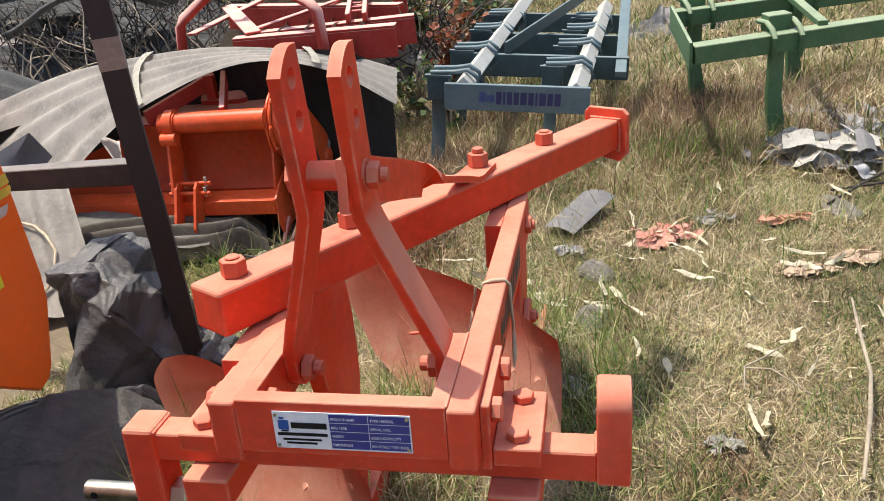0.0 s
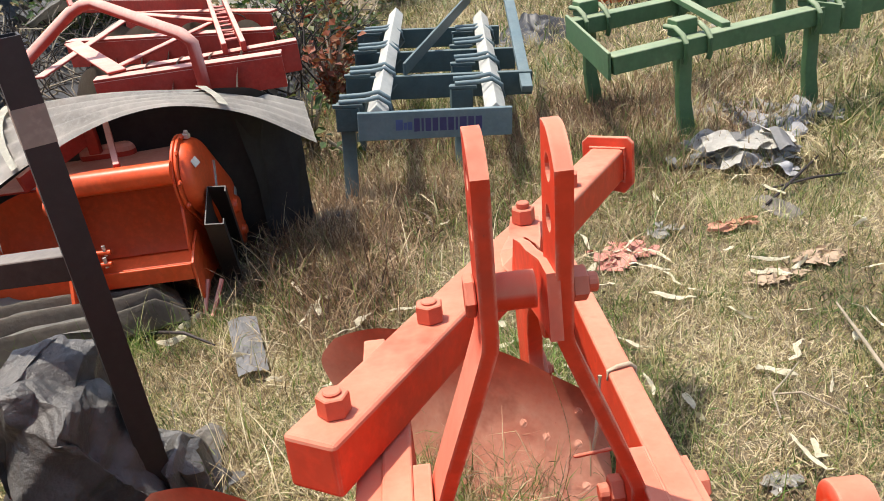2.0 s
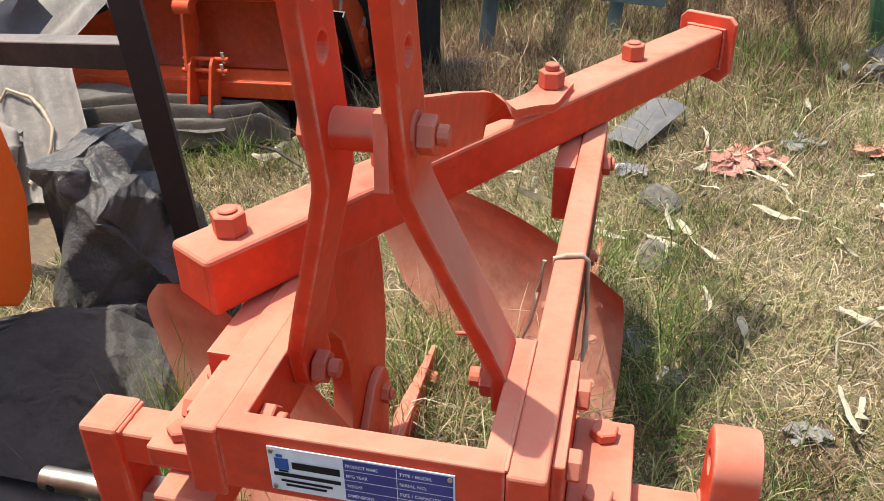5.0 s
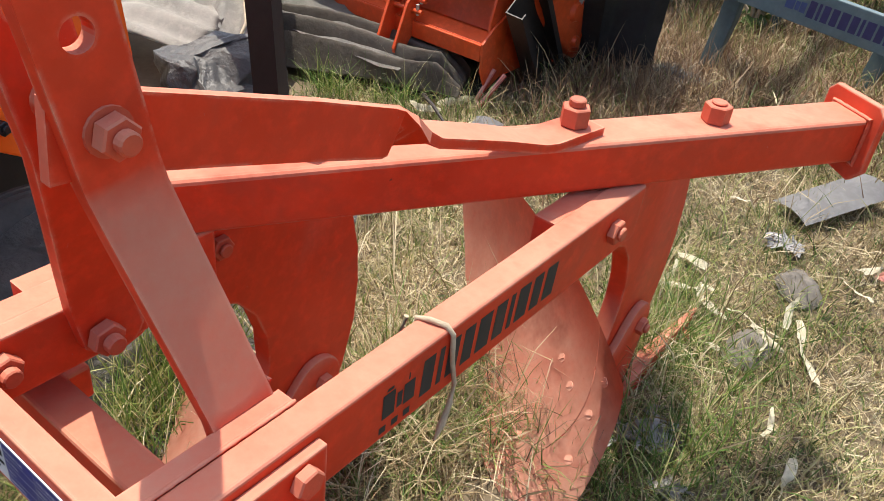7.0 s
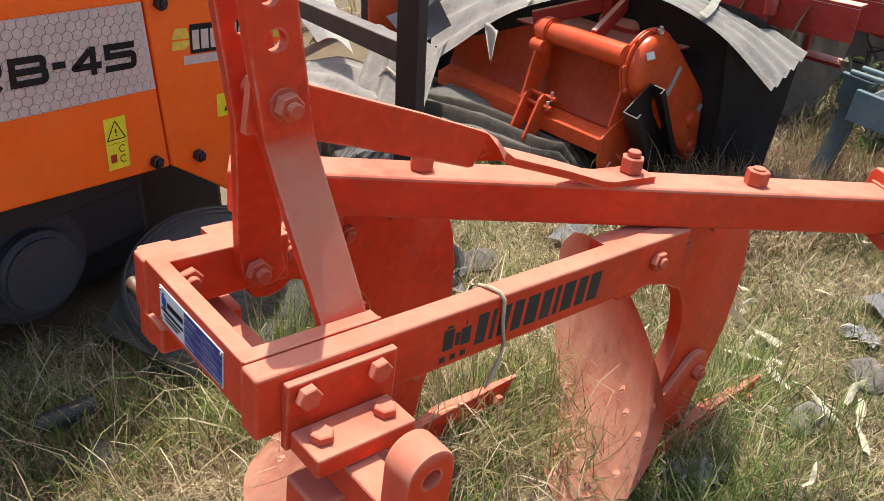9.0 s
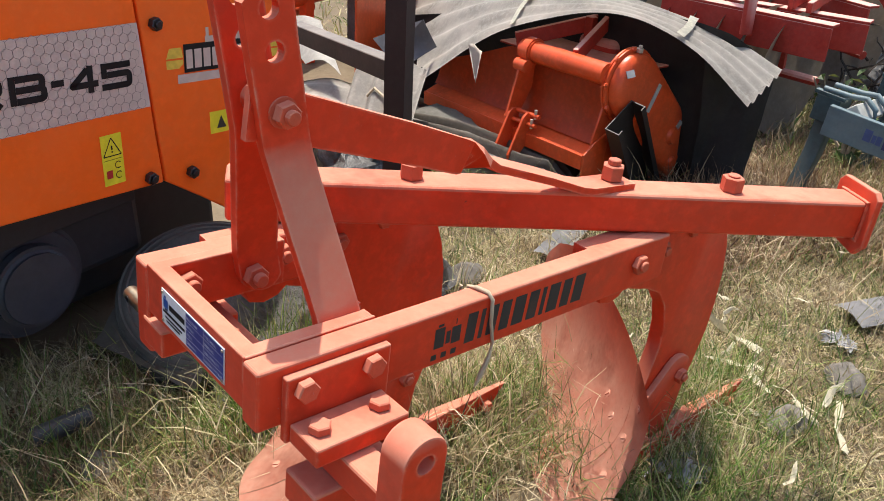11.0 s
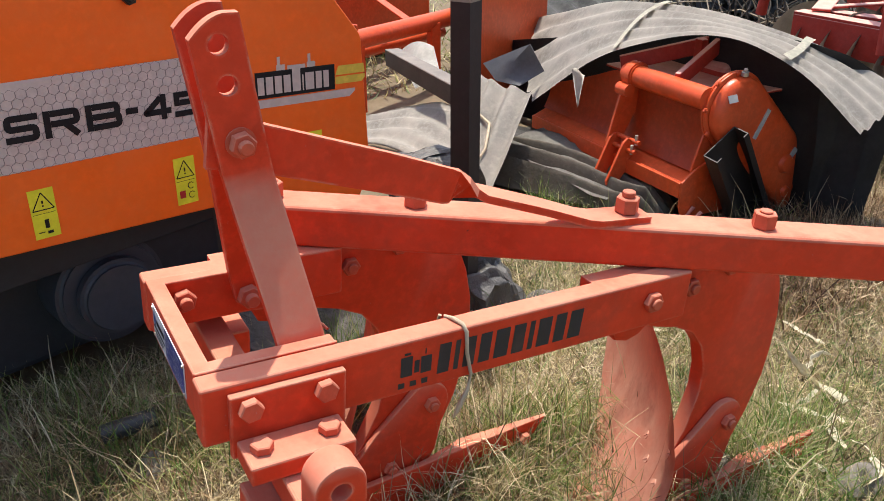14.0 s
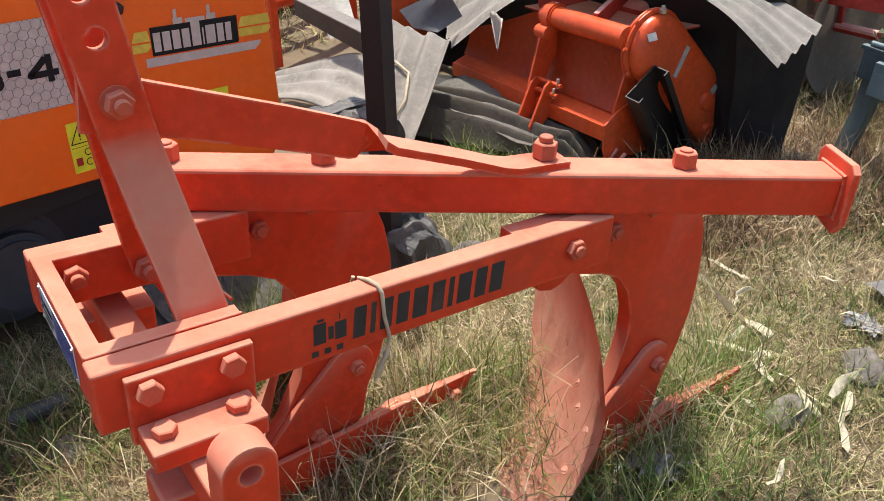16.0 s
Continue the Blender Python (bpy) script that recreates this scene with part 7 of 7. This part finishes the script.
LEAF = leaf_mat("shrub_leaves", [(0.0, (0.035, 0.07, 0.015)), (0.4, (0.07, 0.12, 0.025)), (0.65, (0.17, 0.14, 0.05)), (1.0, (0.34, 0.25, 0.12))])
REDLEAF = leaf_mat("red_leaves", [(0.0, (0.12, 0.03, 0.015)), (0.5, (0.28, 0.07, 0.025)), (1.0, (0.20, 0.12, 0.05))])
for k, (c, r, h, n, mt) in enumerate((((-0.44, 3.0), 0.10, 0.26, 60, LEAF), ((-0.62, 3.3), 0.14, 0.34, 90, LEAF), ((-0.50, 4.0), 0.24, 0.46, 260, REDLEAF), ((-0.75, 4.8), 0.35, 0.6, 800, LEAF), ((-0.35, 5.0), 0.3, 0.5, 500, LEAF), ((-0.6, 5.8), 0.5, 0.6, 700, REDLEAF),
                                      ((-1.2, 6.0), 0.5, 0.8, 800, LEAF), ((0.1, 6.6), 0.6, 0.7, 900, LEAF), ((1.2, 6.0), 0.4, 0.5, 600, LEAF), ((2.6, 5.4), 0.5, 0.5, 700, LEAF), ((-2.4, 6.2), 0.6, 0.8, 800, LEAF), ((-3.4, 8.5), 0.9, 1.0, 900, LEAF))):
    shrub(c, r, h, n, 40 + k, mt, "small-leaved green shrub among dry stalks" if mt is LEAF else "shrub with red and rusty leaves")
# bare dry twigs over the scrap heap
rt = random.Random(77)
bm = B()
for k in range(260):
    x, y = rt.uniform(-4.2, -1.9), rt.uniform(3.4, 6.4)
    p = Vector((x, y, rt.uniform(0.0, 0.3)))
    pts = [p]
    d = Vector((rt.uniform(-1, 1), rt.uniform(-1, 1), rt.uniform(0.4, 1.6))).normalized()
    for j in range(4):
        p = p + d * rt.uniform(0.08, 0.18)
        d = (d + Vector((rt.uniform(-0.5, 0.5), rt.uniform(-0.5, 0.5), rt.uniform(-0.4, 0.2)))).normalized()
        pts.append(p)
    tube(bm, pts, [0.007, 0.006, 0.005, 0.004, 0.002], 4)
tagged(part("dry_twigs", bm, STICKM, m=YARD), "tangle of bare dry twigs on the scrap heap", "twigs", kind="stuff")
# ---------------------------------------------------------------- scrap field behind the harrow
rs = random.Random(31)
# black sheets added over bare ground in place of shaded gaps and dark scrap
for c, rx, ry, h, turn, sd in (((-3.3, 5.4, -0.03), 2.6, 1.9, 0.22, 12, 41.0), ((-1.35, 5.4, -0.03), 1.1, 1.3, 0.12, -8, 43.0), ((-0.95, 4.35, -0.02), 0.32, 0.45, 0.14, 20, 47.0), ((0.62, 4.75, -0.02), 0.45, 0.35, 0.13, 0, 51.0)):
    tagged(part("black_sheet", heap(c, rx, ry, h, turn, 0.05, sd, 90, 34), TARP, smooth=40), "creased black sheet standing in for dark gaps in the scrap", "plastic sheet", "black sheets on the scrap field")
for k in range(15):
    x, y = rs.uniform(-5.2, -2.0), rs.uniform(3.9, 8.0)
    w, l, bow, z = rs.uniform(0.7, 1.5), rs.uniform(0.5, 0.9), rs.uniform(0.04, 0.22), rs.uniform(0.16, 0.42)
    m = pose(x, y, z, rs.uniform(-14, 14), rs.uniform(-12, 12), rs.uniform(-60, 60))
    bm = sheet(B(), lambda u, v: m @ Vector((w * (u - 0.5), l * (v - 0.5), 0.014 * math.sin(2 * math.pi * (l / 0.12) * v) + bow * math.sin(math.pi * u) + 0.03 * noise.noise((u * 4, v * 3, k)))), 18, 56, 0.006)
    tagged(part("corrugated_sheet", bm, (ASB, HEAPM, ASB_DARK)[k % 3], smooth=70), "weathered corrugated sheet tipped on the scrap field", "roofing sheet", "sheets of the scrap field")
PANEL = mat("beige_panel", (0.46, 0.42, 0.34), 0.7, dust=(0.5, 0.46, 0.38), dust_amount=0.4, stain=0.3)
bm = sheet(B(), lambda u, v: Vector((-2.0 + 1.0 * u + 0.12 * v, 4.95 + 0.9 * v, 0.60 - 0.50 * max(0, u - 0.25) ** 1.6 - 0.10 * (1 - v) * u + 0.01 * noise.noise((u * 4, v * 3, 1.0)))), 24, 16, 0.01)
tagged(part("bowed_panel", bm, PANEL, smooth=60), "bowed beige panel leaning behind the harrow", "panel")
DARKTWIG = mat("dark_dry_twig", (0.055, 0.042, 0.032), 0.9, stain=0.4, bump=0.4)
for k, (x0, x1, y0, y1, n_, up_) in enumerate(((-4.6, -1.75, 3.3, 6.6, 620, 1.0), (-1.1, -0.55, 3.7, 5.6, 160, 0.8))):
    bm = B()
    for q in range(n_):
        p = Vector((rs.uniform(x0, x1), rs.uniform(y0, y1), rs.uniform(0.02, 0.22)))
        d = Vector((rs.uniform(-1, 1), rs.uniform(-1, 1), up_ * rs.uniform(0.3, 1.5))).normalized()
        pts = [p]
        for j in range(4):
            p = p + d * rs.uniform(0.06, 0.16)
            d = (d + Vector((rs.uniform(-0.6, 0.6), rs.uniform(-0.6, 0.6), rs.uniform(-0.5, 0.25)))).normalized()
            pts.append(p)
        tube(bm, pts, [0.006, 0.005, 0.004, 0.003, 0.0015], 4)
    tagged(part("dead_brush", bm, DARKTWIG), "dark dead brush over the scrap field", "brush", kind="stuff")
# orange machine beyond the green cultivator
far_m = root("machine", pose(1.25, 5.1, 0), "orange machine standing far behind the cultivators", "machine")
part("side_plate", box(B(), (-0.20, 0.0, 0.04), (0.12, 0.05, 0.62), 0.012), ROTA, far_m)
for k in range(5):
    part("rib", box(B(), (-0.18, -0.02, 0.10 + 0.09 * k), (0.10, 0.0, 0.13 + 0.09 * k), 0.004), ROTA, far_m)
part("drum", cyl(B(), (0.12, 0.12, 0.25), (0.9, 0.12, 0.25), 0.14, 28), ROTA, far_m, smooth=40)
part("skid", box(B(), (-0.25, -0.05, -0.02), (0.95, 0.25, 0.05), 0.01), POST, far_m)
